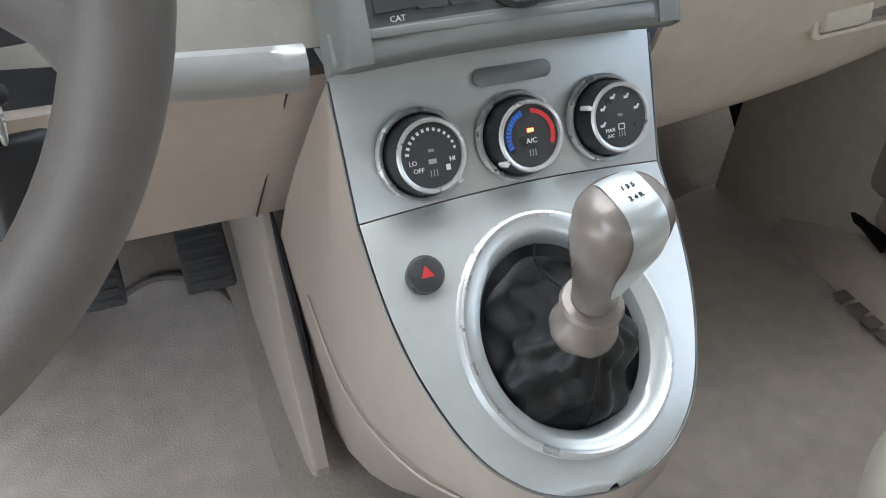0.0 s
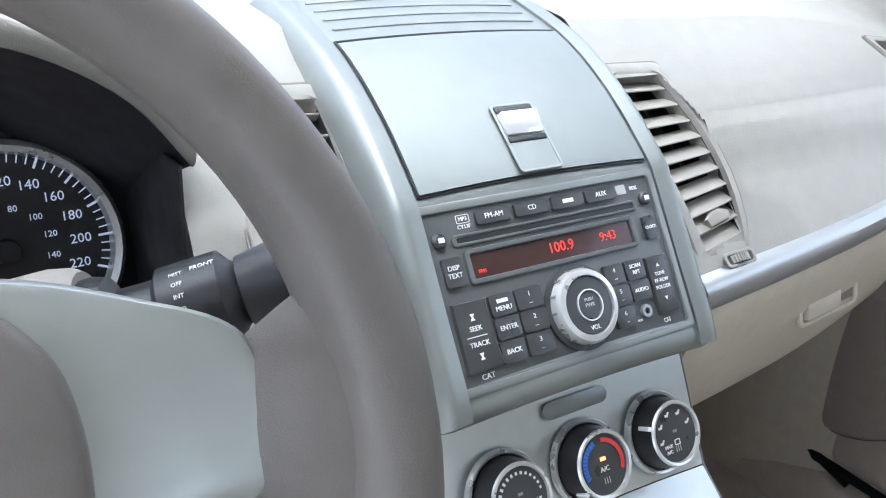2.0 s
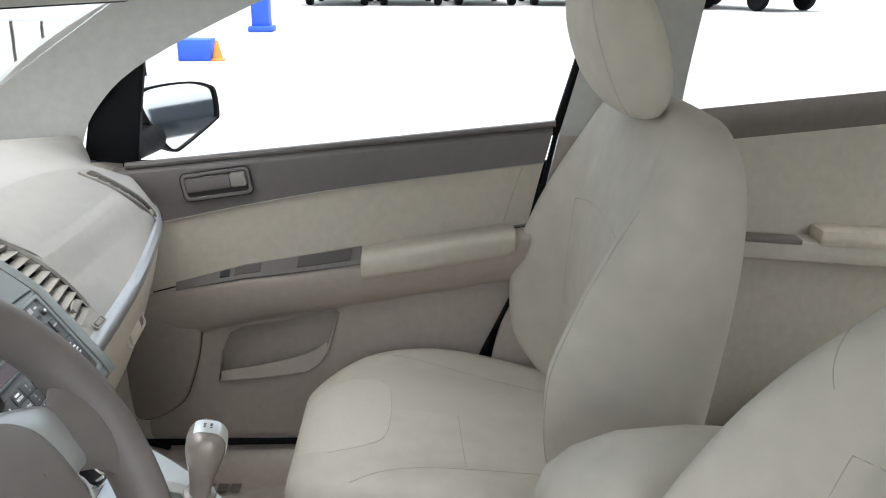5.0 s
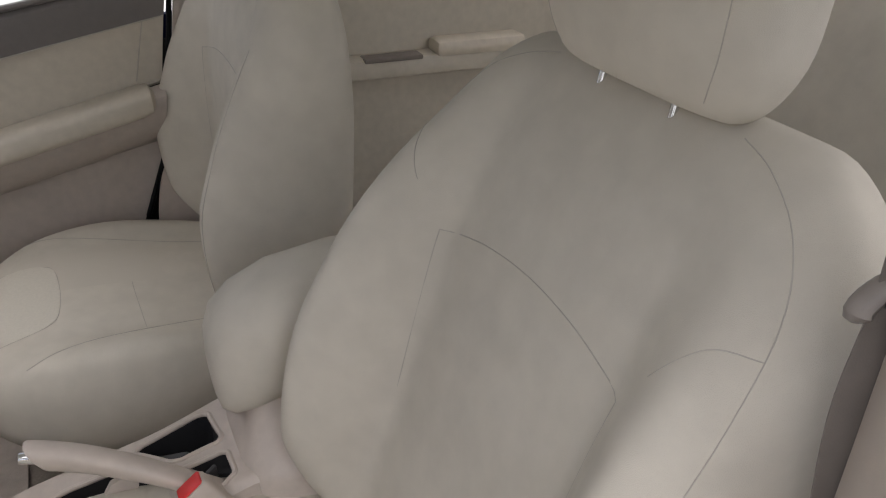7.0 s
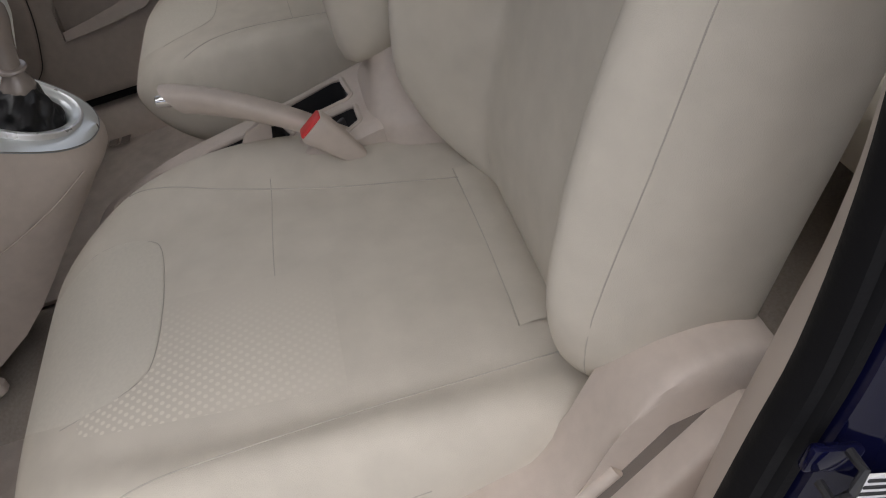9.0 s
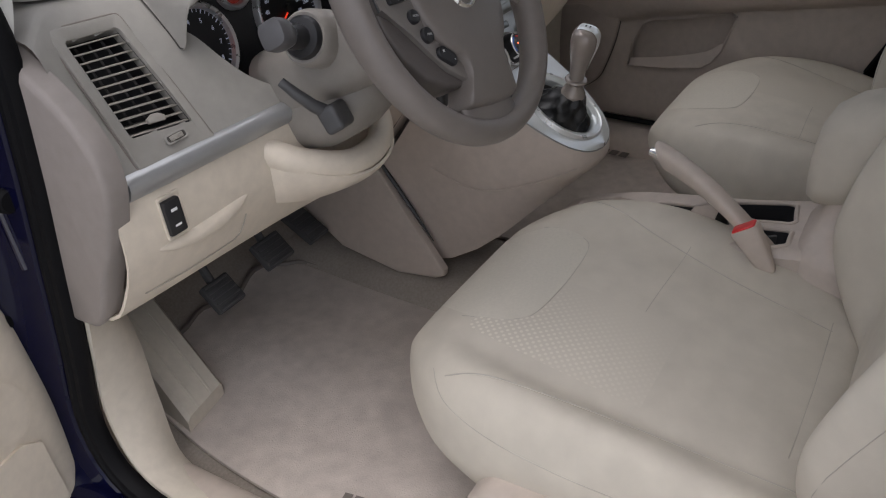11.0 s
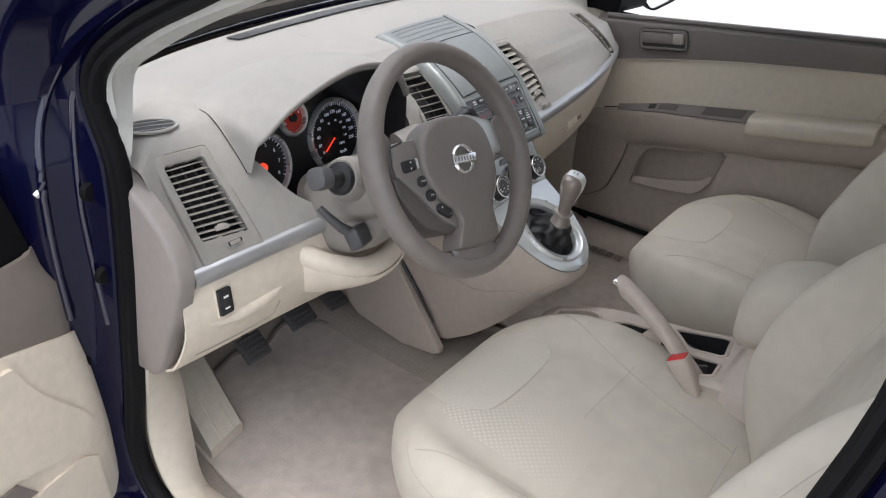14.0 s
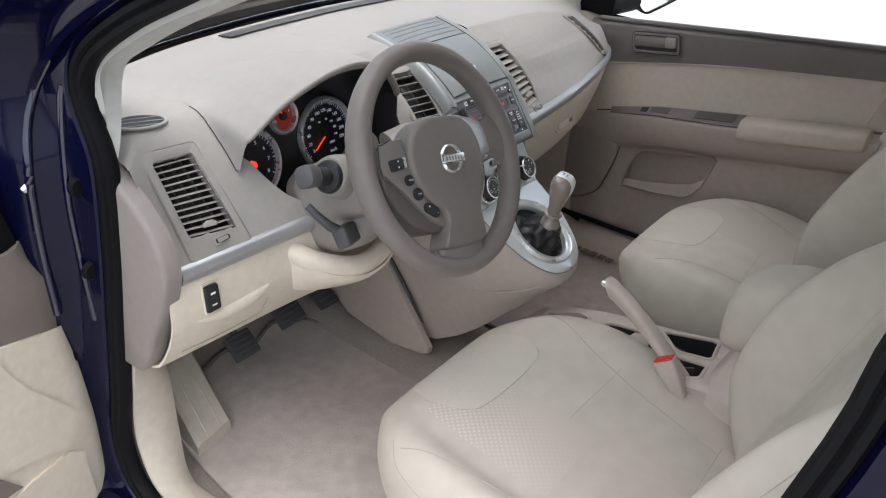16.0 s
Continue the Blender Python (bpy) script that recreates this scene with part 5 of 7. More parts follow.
# lower console between the seats
DECK_L = [(-0.42, -0.122), (-0.30, -0.136), (-0.17, -0.118), (-0.10, -0.100), (-0.03, -0.085)]
DECK_Z = [(-0.42, 0.602), (-0.30, 0.592), (-0.20, 0.578), (-0.10, 0.562), (-0.03, 0.548)]
DARKLINER = material("dark_grey_tray_liner", (0.025, 0.025, 0.027), 0.45, bump=0.15)


def deck_edge(y):
    return curve([(-0.42, 0.063), (-0.30, 0.034), (-0.17, 0.030), (-0.10, 0.012), (-0.03, -0.022)], y)


DEEP = [(0.008, -0.288), (0.036, -0.392), (-0.034, -0.402), (-0.044, -0.338)]
CUP = [(-0.060, -0.340), (-0.054, -0.402), (-0.100, -0.404), (-0.114, -0.385), (-0.110, -0.330)]
SLOT = [(-0.040, -0.168), (-0.012, -0.198), (-0.016, -0.300), (-0.075, -0.320), (-0.085, -0.23)]
FRONT = [(-0.030, -0.062), (-0.006, -0.118), (-0.018, -0.150), (-0.085, -0.150), (-0.080, -0.062)]


def soft(poly, n=40):
    """A closed outline with its corners cut round."""
    pts = []
    for a, p, b in zip(poly[-1:] + poly[:-1], poly, poly[1:] + poly[:1]):
        pts += [(lerp(p[0], q[0], k), lerp(p[1], q[1], k)) for q, k in ((a, 0.30), (a, 0.12), (b, 0.12), (b, 0.30))]
    return [(q.x, q.y) for q in spline([(x, y, 0) for x, y in pts], n, True)]


WELLS = [(soft(p), d, m, n) for p, d, m, n in ((DEEP, 0.060, DARKLINER, "deep_tray"), (CUP, 0.030, DARKLINER, "cup_recess"), (SLOT, 0.050, DARKLINER, "brake_slot"), (FRONT, 0.014, CONSOLE, "front_tray"))]


def in_outline(x, y, poly):
    inside = False
    for (xa, ya), (xb, yb) in zip(poly, poly[1:] + poly[:1]):
        if (ya > y) != (yb > y) and x < (xb - xa) * (y - ya) / (yb - ya) + xa:
            inside = not inside
    return inside


def deck_at(u, v):
    y = lerp(-0.43, -0.03, v)
    x = lerp(curve(DECK_L, y), deck_edge(y), u)
    e = max(0.0, abs(2 * u - 1) - 0.86) / 0.14
    f = max(0.0, v - 0.93) / 0.07
    return x, y, curve(DECK_Z, y) - 0.010 * e * e - 0.012 * f * f


deck = part("tunnel_trim", sheet(deck_at, 70, 130, 0.0, lambda p: any(in_outline(p.x, p.y, w[0]) for w in WELLS)), CONSOLE, console, "beige tray between the seats")
for sx in (0, 1):
    part("deck_side", sheet(lambda u, v: (deck_at(sx, u)[0] + (0.012 * v if sx else -0.012 * v), deck_at(sx, u)[1], lerp(deck_at(sx, u)[2], 0.34, v)), 30, 6, 0.0), CONSOLE, deck, "beige side of the tray")
part("deck_nose", sheet(lambda u, v: (deck_at(u, 1.0)[0], -0.03 + 0.02 * v, lerp(deck_at(u, 1.0)[2], 0.34, v)), 12, 6, 0.0), CONSOLE, deck)
for outline, depth, mat, nm in WELLS:
    rim = [(x, y, curve(DECK_Z, y) - 0.0010) for x, y in outline]
    part("opening_rim", tube(rim, 0.0038, 8, True), CONSOLE, deck)
    cx, cy = sum(p[0] for p in rim) / len(rim), sum(p[1] for p in rim) / len(rim)
    part(nm, loft([rim] + [[(cx + (x - cx) * k, cy + (y - cy) * k, z - depth * d) for x, y, z in rim] for k, d in ((0.97, 0.5), (0.93, 0.9), (0.85, 1.0), (0.05, 1.0))], caps=False), mat, deck, "recess of the tray")
part("cup_rib", box(0.006, 0.03, 0.02, 0.002, pose(-0.078, -0.372, 0.585, 0, 0, 40)), LEVER, deck, "grey rib in the recess")
part("tray_rib", box(0.012, 0.045, 0.03, 0.003, pose(-0.005, -0.335, 0.560, 0, 0, -12)), LEVER, deck)


def neck_ring(z, x0, x1, y0, n=36):
    cx, w = (x0 + x1) / 2, (x1 - x0) / 2
    cy, d = (y0 - 0.60) / 2, (y0 + 0.60) / 2
    return [(cx + w * sgnpow(math.cos(a), 0.45), cy + d * sgnpow(math.sin(a), 0.45), z) for a in (2 * math.pi * k / n for k in range(n))]


part("armrest_neck", loft([neck_ring(z, x0, x1, y0) for z, x0, x1, y0 in ((0.36, -0.140, 0.066, -0.412), (0.590, -0.136, 0.064, -0.412), (0.603, -0.130, 0.060, -0.415), (0.618, -0.112, 0.050, -0.424), (0.640, -0.090, 0.043, -0.432), (0.665, -0.076, 0.040, -0.436), (0.69, -0.070, 0.038, -0.436))]), CONSOLE, console, "beige neck below the armrest")
arm = thing("armrest", "beige padded armrest lid between the front seats", "armrest")
part("hinge_block", box(0.11, 0.06, 0.10, 0.02, pose(-0.02, -0.62, 0.70), 3), CONSOLE, arm)
part("lid_base", box(0.110, 0.22, 0.012, 0.005, pose(-0.024, -0.54, 0.683)), CONSOLE, arm, "beige plastic lid base")
part("pad", loft([[(-0.022 + w * sgnpow(math.cos(a), 0.75), y, z + h * sgnpow(math.sin(a), 0.75)) for a in (2 * math.pi * k / 32 for k in range(32))] for y, z, w, h in ((-0.405, 0.700, 0.024, 0.030), (-0.409, 0.706, 0.044, 0.052), (-0.422, 0.716, 0.058, 0.070), (-0.45, 0.728, 0.067, 0.080), (-0.50, 0.742, 0.072, 0.084), (-0.58, 0.752, 0.073, 0.080), (-0.66, 0.758, 0.070, 0.07), (-0.69, 0.758, 0.046, 0.05))]), CLOTH, arm)

pbrake = thing("parking_brake", "beige parking brake lever with a chrome release button", "parking brake")
HB = [(-0.069, -0.198, 0.687), (-0.071, -0.212, 0.684), (-0.082, -0.25, 0.672), (-0.098, -0.30, 0.650), (-0.110, -0.345, 0.622), (-0.114, -0.395, 0.58)]
HBP = spline(HB, 24)
part("grip", loft([[p + (Vector((1, 0, 0)) * (r * 0.86 * sgnpow(math.cos(a), 0.8)) + Vector((0, 0.45, 0.89)) * (r * 1.12 * sgnpow(math.sin(a), 0.8))) for a in (2 * math.pi * k / 20 for k in range(20))] for p, r in zip(HBP, [0.0150, 0.0195, 0.0205] + [0.0208 + 0.0002 * k for k in range(9)] + [0.0224] * 12)]), CONSOLE, pbrake)
tipd = (HBP[0] - HBP[2]).normalized()
part("release_button", tube([HBP[0] + tipd * d for d in (-0.004, 0.004, 0.010, 0.0165, 0.018)], [0.0085, 0.0085, 0.0072, 0.0068, 0.004], 18), CHROME, pbrake, "chrome release button")
part("lever_foot", box(0.030, 0.07, 0.05, 0.012, pose(-0.100, -0.328, 0.572, -22, 0, 10), 3), CONSOLE, pbrake)
part("lever_fin", prism([(-0.235, 0.575), (-0.285, 0.575), (-0.300, 0.630), (-0.262, 0.615)], 0.012, 0.004, Matrix(((0, 0, 1, -0.072), (1, 0, 0, 0), (0, 1, 0, 0), (0, 0, 0, 1)))), CONSOLE, pbrake)
buckle = thing("seat_belt_buckle", "beige seat belt buckle with a red release button", "seat belt buckle")
BM = Matrix.Translation((-0.140, -0.356, 0.625)) @ (Vector((-0.02, 0.55, 0.8)).to_track_quat("Z", "X").to_matrix().to_4x4())
part("housing", loft([[(w * (abs(math.cos(a)) ** 0.5) * (1 if math.cos(a) > 0 else -1), d * (abs(math.sin(a)) ** 0.5) * (1 if math.sin(a) > 0 else -1), z) for a in (2 * math.pi * k / 28 for k in range(28))] for z, w, d in ((-0.062, 0.010, 0.008), (-0.04, 0.014, 0.011), (0.0, 0.0195, 0.0135), (0.010, 0.0205, 0.014), (0.0145, 0.019, 0.013))], m=BM), CONSOLE, buckle)
part("release", box(0.034, 0.021, 0.006, 0.003, BM @ pose(0, 0, 0.0145)), RED, buckle, "red push button")


# ---- front seats ----
def bump(s, start, peak=0.89):
    """How far a bolster has risen across the pad; start is where it begins, on the -x and on the +x side."""
    k = start[0] if s < 0 else start[1]
    t = min(1, max(0, (abs(s) - k) / (peak - k)))
    e = min(1, max(0, (abs(s) - peak) / (1 - peak)))
    return t * t * (3 - 2 * t) * (1 - e * e)


class Pillow:
    """A padded body along y with rounded ends; its face is at +z, with side bolsters."""

    def __init__(self, m, length, width, thick, bolster, back=1.0, e=0.52, ends=(5, 5), start=(0.46, 0.46), flare=(1.0, 1.0), rise=(1.0, 1.0), peak=0.89, taper=((0, 1.0), (1, 1.0))):
        self.taper = taper
        self.start, self.flare, self.rise, self.peak = start, flare, rise, peak
        self.m, self.L, self.w, self.t, self.b, self.k, self.e, self.ends = m, length, width, thick, bolster, back, e, ends

    def g(self, l):
        f = 2 * l / self.L - 1
        p = self.ends[0] if f < 0 else self.ends[1]
        return max(0.0, 1 - abs(f) ** p) ** (1 / p)

    def row(self, l):
        g = self.g(l)
        f = l / self.L
        return curve(self.w, f) * (0.72 + 0.28 * g), curve(self.t, f) * (0.06 + 0.94 * g), curve(self.b, f) * g

    def side(self, s, f):
        """How far out a place across the pad lies; the +x side may taper along the pad."""
        return s * self.flare[s > 0] * (lerp(1.0, curve(self.taper, f), s) if s > 0 else 1.0)

    def face(self, s, f, out=0.0):
        l = f * self.L
        w, t, b = self.row(l)
        n = 2 / self.e
        return self.m @ Vector((w * self.side(s, f), l, t * max(0, 1 - abs(s) ** n) ** (1 / n) + b * self.rise[s > 0] * bump(s, self.start, self.peak) + out))

    def ring(self, l, n=128):
        w, t, b = self.row(l)
        out = []
        for k in range(n):
            a = 2 * math.pi * k / n
            s, d = sgnpow(math.cos(a), self.e), sgnpow(math.sin(a), self.e)
            out.append((w * self.side(s, l / self.L), l, (t * d + b * self.rise[s > 0] * bump(s, self.start, self.peak)) if d > 0 else t * self.k * d))
        return out

    def mesh(self, n=40):
        ls = [self.L * (0.5 - 0.5 * math.cos(math.pi * k / n)) for k in range(n + 1)]
        return loft([self.ring(min(max(l, 1e-4), self.L - 1e-4)) for l in ls], m=self.m)

    def seam(self, pts, r=0.0011, n=40):
        r = r * 0.6
        return tube([self.face(q.x, q.y, 0.0) for q in spline([(s, f, 0) for s, f in pts], n)], r, 6)


PERF = bpy.data.materials.new("beige_perforated_velour")
PERF.use_nodes = True
_n, _l = PERF.node_tree.nodes, PERF.node_tree.links
_tc, _mp, _v = _n.new("ShaderNodeTexCoord"), _n.new("ShaderNodeMapping"), _n.new("ShaderNodeTexVoronoi")
_v.inputs["Scale"].default_value, _v.inputs["Randomness"].default_value = 130, 0.0
_v.voronoi_dimensions = "2D"
_mp.inputs["Rotation"].default_value = (0, 0, radians(45))
_l.new(_tc.outputs["Object"], _mp.inputs[0])
_l.new(_mp.outputs[0], _v.inputs["Vector"])
_r = _n.new("ShaderNodeMapRange")
_r.inputs["From Min"].default_value, _r.inputs["From Max"].default_value = 0.22, 0.34
_r.inputs["To Min"].default_value, _r.inputs["To Max"].default_value = 1.0, 0.0
_l.new(_v.outputs["Distance"], _r.inputs["Value"])
_no = _n.new("ShaderNodeTexNoise")
_no.inputs["Scale"].default_value = 4
_l.new(_tc.outputs["Object"], _no.inputs["Vector"])
_rm = _n.new("ShaderNodeMapRange")
_rm.inputs["From Min"].default_value, _rm.inputs["From Max"].default_value = 0.45, 0.62
_l.new(_no.outputs["Fac"], _rm.inputs["Value"])
_mu = _n.new("ShaderNodeMath")
_mu.operation = "MULTIPLY"
_l.new(_r.outputs[0], _mu.inputs[0])
_l.new(_rm.outputs[0], _mu.inputs[1])
_xyz = _n.new("ShaderNodeSeparateXYZ")
_l.new(_tc.outputs["Object"], _xyz.inputs[0])
_fade = _n.new("ShaderNodeMapRange")
_fade.inputs["From Min"].default_value, _fade.inputs["From Max"].default_value = -0.36, -0.16
_l.new(_xyz.outputs["Y"], _fade.inputs["Value"])
_worn = _n.new("ShaderNodeMath")
_worn.operation = "MULTIPLY"
_l.new(_mu.outputs[0], _worn.inputs[0])
_l.new(_fade.outputs[0], _worn.inputs[1])
_side = _n.new("ShaderNodeMath")
_side.operation = "ABSOLUTE"
_l.new(_xyz.outputs["X"], _side.inputs[0])
_in = _n.new("ShaderNodeMapRange")
_in.inputs["From Min"].default_value, _in.inputs["From Max"].default_value = 0.33, 0.45
_l.new(_side.outputs[0], _in.inputs["Value"])
_kept = _n.new("ShaderNodeMath")
_kept.operation = "MULTIPLY"
_l.new(_worn.outputs[0], _kept.inputs[0])
_l.new(_in.outputs[0], _kept.inputs[1])
_mx = _n.new("ShaderNodeMix")
_mx.data_type = "RGBA"
_mx.inputs["A"].default_value, _mx.inputs["B"].default_value = (0.575, 0.531, 0.454, 1), (0.69, 0.645, 0.555, 1)
_l.new(_kept.outputs[0], _mx.inputs["Factor"])
_p = _n["Principled BSDF"]
_l.new(_mx.outputs["Result"], _p.inputs["Base Color"])
_p.inputs["Roughness"].default_value, _p.inputs["Specular IOR Level"].default_value = 0.9, 0.15
CLOTH2 = material("paler_beige_seat_velour", (0.612, 0.573, 0.492), 0.9, vary=0.05, scale=240, bump=0.5, grain=1500, stain=5, spec=0.15)


def front_seat(x, y, z0, lean, label, outer, cw=1.0, back_len=0.585, by=0.0, bw=1.02, bx=0.0, cx=0.0, swell=((0, 0.004), (0.15, 0.018), (0.35, 0.042), (0.55, 0.046), (0.8, 0.022), (1, 0.0)), head=(0.02, 0.030, 16, 0.0), off=(0.0, 0.0), wide=1.0, rise=(1.0, 1.0), crest=0.91, arch=True, taper=((0, 1.0), (1, 1.0))):
    flare = (1.0, wide) if outer < 0 else (wide, 1.0)
    lead = off if outer < 0 else off[::-1]
    t = thing("front_seat", label, "car seat", "front seats")
    cm = pose(x + cx, y - 0.54, z0, 8.5)
    c = Pillow(cm, 0.562, [(0, 0.235 * cw), (0.3, 0.25 * cw), (0.6, 0.262 * cw), (0.8, 0.252 * cw), (0.92, 0.224 * cw), (1, 0.186 * cw)], [(0, 0.080), (0.5, 0.088), (0.85, 0.093), (1, 0.081)], [(0, 0.010), (0.25, 0.026), (0.5, 0.034), (0.75, 0.026), (1, 0.0)], 1.2, 0.58, (8, 2.3), (0.50 + lead[0], 0.50 + lead[1]), flare)
    cu = part("cushion", c.mesh(), CLOTH, t, "beige velour cushion with stitched bolsters")
    for sg in (-1, 1):
        part("seam", c.seam([((k + lead[sg > 0] * min(1, (1 - f) / 0.4)) * sg, f) for k, f in ((0.52, 0.07), (0.55, 0.25), (0.59, 0.45), (0.66, 0.62), (0.76, 0.74), (0.87, 0.83))], 0.0015), SEAM, cu)
    part("tuck_roll", sheet(lambda u, v: c.face(lerp(-0.52, 0.52, u), lerp(0.075, 0.145, v), 0.0022 * math.sin(math.pi * v) + 0.0004), 24, 8, 0.0), CLOTH, cu, "rolled velour strip at the back of the cushion")
    for f in (0.148, 0.072):
        part("seam", c.seam([(-0.52, f), (0.0, f - 0.004), (0.52, f)], 0.0012), SEAM, cu)
    part("seam", c.seam([(-0.59, 0.525), (0.0, 0.535), (0.59, 0.525)], 0.0009), SEAM, cu)
    part("seam", c.seam([(0.985 * outer, 0.35), (0.988 * outer, 0.55), (0.985 * outer, 0.80), (0.94 * outer, 0.87)], 0.0010), SEAM, cu)
    part("seam", c.seam([(0.55, 0.90), (0.42, 0.78), (0.30, 0.745), (0.0, 0.735), (-0.30, 0.745), (-0.42, 0.78), (-0.55, 0.90)], 0.0008), SEAM, cu)
    part("front_panel", sheet(lambda u, v: c.face(lerp(-0.53, 0.53, u), lerp(curve([(0, 0.735), (0.30, 0.745), (0.42, 0.78), (0.53, 0.88)], abs(lerp(-0.53, 0.53, u))), 0.985, v), 0.0006), 30, 14, 0.0), CLOTH2, cu, "smooth front panel of the cushion")
    part("perforated_panel", sheet(lambda u, v: c.face(lerp(0.0, 0.60, u) * (-1 if x < 0 else 1), lerp(0.44, curve([(0, 0.73), (0.30, 0.74), (0.42, 0.775), (0.53, 0.87), (0.60, 0.86)], lerp(0.0, 0.60, u)), v), 0.0005), 24, 30, 0.0), PERF, cu, "perforated velour panel")
    s, k = math.sin(radians(lean)), math.cos(radians(lean))
    o = Vector((x + bx, y - 0.485 + by - 0.07 * k, z0 + 0.085 - 0.07 * s))
    bmx = Matrix(((-1, 0, 0, o.x), (0, -s, k, o.y), (0, k, s, o.z), (0, 0, 0, 1)))
    b = Pillow(bmx, back_len, [(0, 0.245 * bw), (0.06, 0.264 * bw), (0.15, 0.272 * bw), (0.35, 0.270 * bw), (0.6, 0.264 * bw), (0.8, 0.264 * bw), (0.92, 0.252 * bw), (1, 0.218 * bw)], [(0, 0.062), (0.2, 0.07), (0.6, 0.07), (0.9, 0.058), (1, 0.05)],
               swell, 1.05, 0.5, (6, 3.6), (0.50, 0.50), flare[::-1] if lean < 14 else (1.0, 1.0), rise, 0.80, taper)
    ba = part("backrest", b.mesh(), CLOTH, t, "beige velour backrest with side bolsters")
    for sg in (-1, 1):
        part("seam", b.seam([(0.50 * sg, 0.05), (0.52 * sg, 0.25), (0.55 * sg, 0.45), (0.575 * sg, 0.645)]), SEAM, ba)
        part("seam", b.seam([((crest - 0.01) * sg, 0.05), ((crest + 0.02) * sg, 0.35), ((crest + 0.015) * sg, 0.62), (crest * sg, 0.80)] + ([(0.86 * sg, 0.90), (0.74 * sg, 0.955), (0.60 * sg, 0.975)] if arch else []), 0.0010), SEAM, ba)
        if arch:
            part("seam", b.seam([(crest * sg, 0.79), (0.80 * sg, 0.775), (0.68 * sg, 0.71)], 0.0008), SEAM, ba)
    part("seam", b.seam([(-0.575, 0.645), (-0.30, 0.672), (0.0, 0.682), (0.30, 0.672), (0.575, 0.645)]), SEAM, ba)
    hl = back_len + head[0]
    hm = bmx @ pose(head[3], hl, head[1], 0) @ pose(0, 0, 0, head[2])
    h = Pillow(hm, 0.205, [(0, 0.125), (0.3, 0.137), (0.7, 0.135), (1, 0.12)], [(0, 0.048), (0.5, 0.058), (1, 0.05)], [(0, 0), (1, 0)], 0.9, 0.62, (3, 3))
    hr = part("headrest", h.mesh(28), CLOTH, t, "beige velour headrest")
    for sg in (-1, 1):
        part("seam", h.seam([(0.80 * sg, 0.08), (0.84 * sg, 0.5), (0.80 * sg, 0.92)], 0.0009), SEAM, hr)
        part("headrest_post", tube([bmx @ Vector((0.05 * sg, back_len - 0.05, 0.03)), bmx @ Vector((0.05 * sg, hl + 0.05, 0.045))], 0.004, 12), CHROME, t)
    return t


drv = front_seat(-0.335, -0.020, 0.458, 22, "beige velour driver's seat with worn bolsters", -1, 1.06, 0.63, bw=1.02, bx=-0.022, head=(-0.010, 0.034, 14, 0.014), off=(0.15, -0.08), wide=1.09, rise=(1.0, 0.52), taper=((0, 0.88), (0.25, 0.90), (0.5, 0.955), (0.72, 1.0), (1, 1.0)),
                         swell=((0, 0.03), (0.07, 0.072), (0.17, 0.102), (0.38, 0.118), (0.55, 0.104), (0.70, 0.074), (0.85, 0.030), (1, 0.0)))
psg = front_seat(0.425, -0.085, 0.474, 6, "beige velour passenger seat with a stain-pale front", 1, 1.0, 0.588, 0.055, 1.09, head=(-0.02, 0.045, 26, 0.0), crest=0.80, arch=False, taper=((0, 0.90), (0.3, 0.94), (0.6, 1.0), (1, 1.0)),
                         swell=((0, 0.02), (0.07, 0.055), (0.17, 0.085), (0.38, 0.100), (0.55, 0.078), (0.70, 0.048), (0.85, 0.018), (1, 0.0)))
for t, x, sg, dy in ((drv, -0.345, -1, -0.015), (psg, 0.425, 1, -0.085)):
    base = part("seat_base", box(0.36, 0.36, 0.10, 0.02, pose(x, -0.34 + dy, 0.38)), RUBBER, t, "dark seat frame")
    xo = x + sg * 0.262
    OUT = [(-0.150, 0.455), (-0.165, 0.488), (-0.20, 0.505), (-0.33, 0.508), (-0.42, 0.513), (-0.447, 0.516), (-0.478, 0.538), (-0.52, 0.595), (-0.56, 0.622), (-0.61, 0.622), (-0.645, 0.595), (-0.665, 0.535), (-0.66, 0.47), (-0.62, 0.40), (-0.50, 0.375), (-0.30, 0.380), (-0.19, 0.395), (-0.158, 0.42)]
    def cover_ring(k, xx):
        return [(xx, -0.40 + dy + (yy + 0.40) * k, 0.48 + (zz - 0.48) * k) for yy, zz in [(p.x, p.y) for p in spline([(a, c, 0) for a, c in OUT], 64, True)]]
    cov = part("side_cover", loft([cover_ring(k, xo + sg * d) for k, d in ((1.0, -0.03), (1.0, 0.020), (0.985, 0.029), (0.95, 0.034), (0.88, 0.036))]), CONSOLE, t, "beige plastic side cover")
    CVM = Matrix(((0, 0, sg, xo + sg * 0.0345), (1, 0, 0, dy), (0, 1, 0, 0), (0, 0, 0, 1)))
    part("cover_recess", prism([(-0.440, 0.490), (-0.452, 0.455), (-0.475, 0.440), (-0.56, 0.465), (-0.63, 0.485), (-0.645, 0.53), (-0.60, 0.585), (-0.545, 0.575), (-0.48, 0.520)], 0.002, 0, CVM), TAUPE, cov)
    part("recess_lip", tube(spline([CVM @ Vector((a, c, 0.002)) for a, c in ((-0.50, 0.545), (-0.45, 0.505), (-0.442, 0.475), (-0.462, 0.442), (-0.50, 0.436), (-0.57, 0.458), (-0.64, 0.480))], 30), 0.0065, 10), CONSOLE, cov, "rounded lip round the lever recess")
    part("recline_lever", prism([(-0.463, 0.472), (-0.470, 0.455), (-0.487, 0.455), (-0.63, 0.545), (-0.64, 0.575), (-0.60, 0.590), (-0.575, 0.580), (-0.468, 0.492)], 0.030, 0.008, CVM, 3), CONSOLE, t, "beige recline lever")


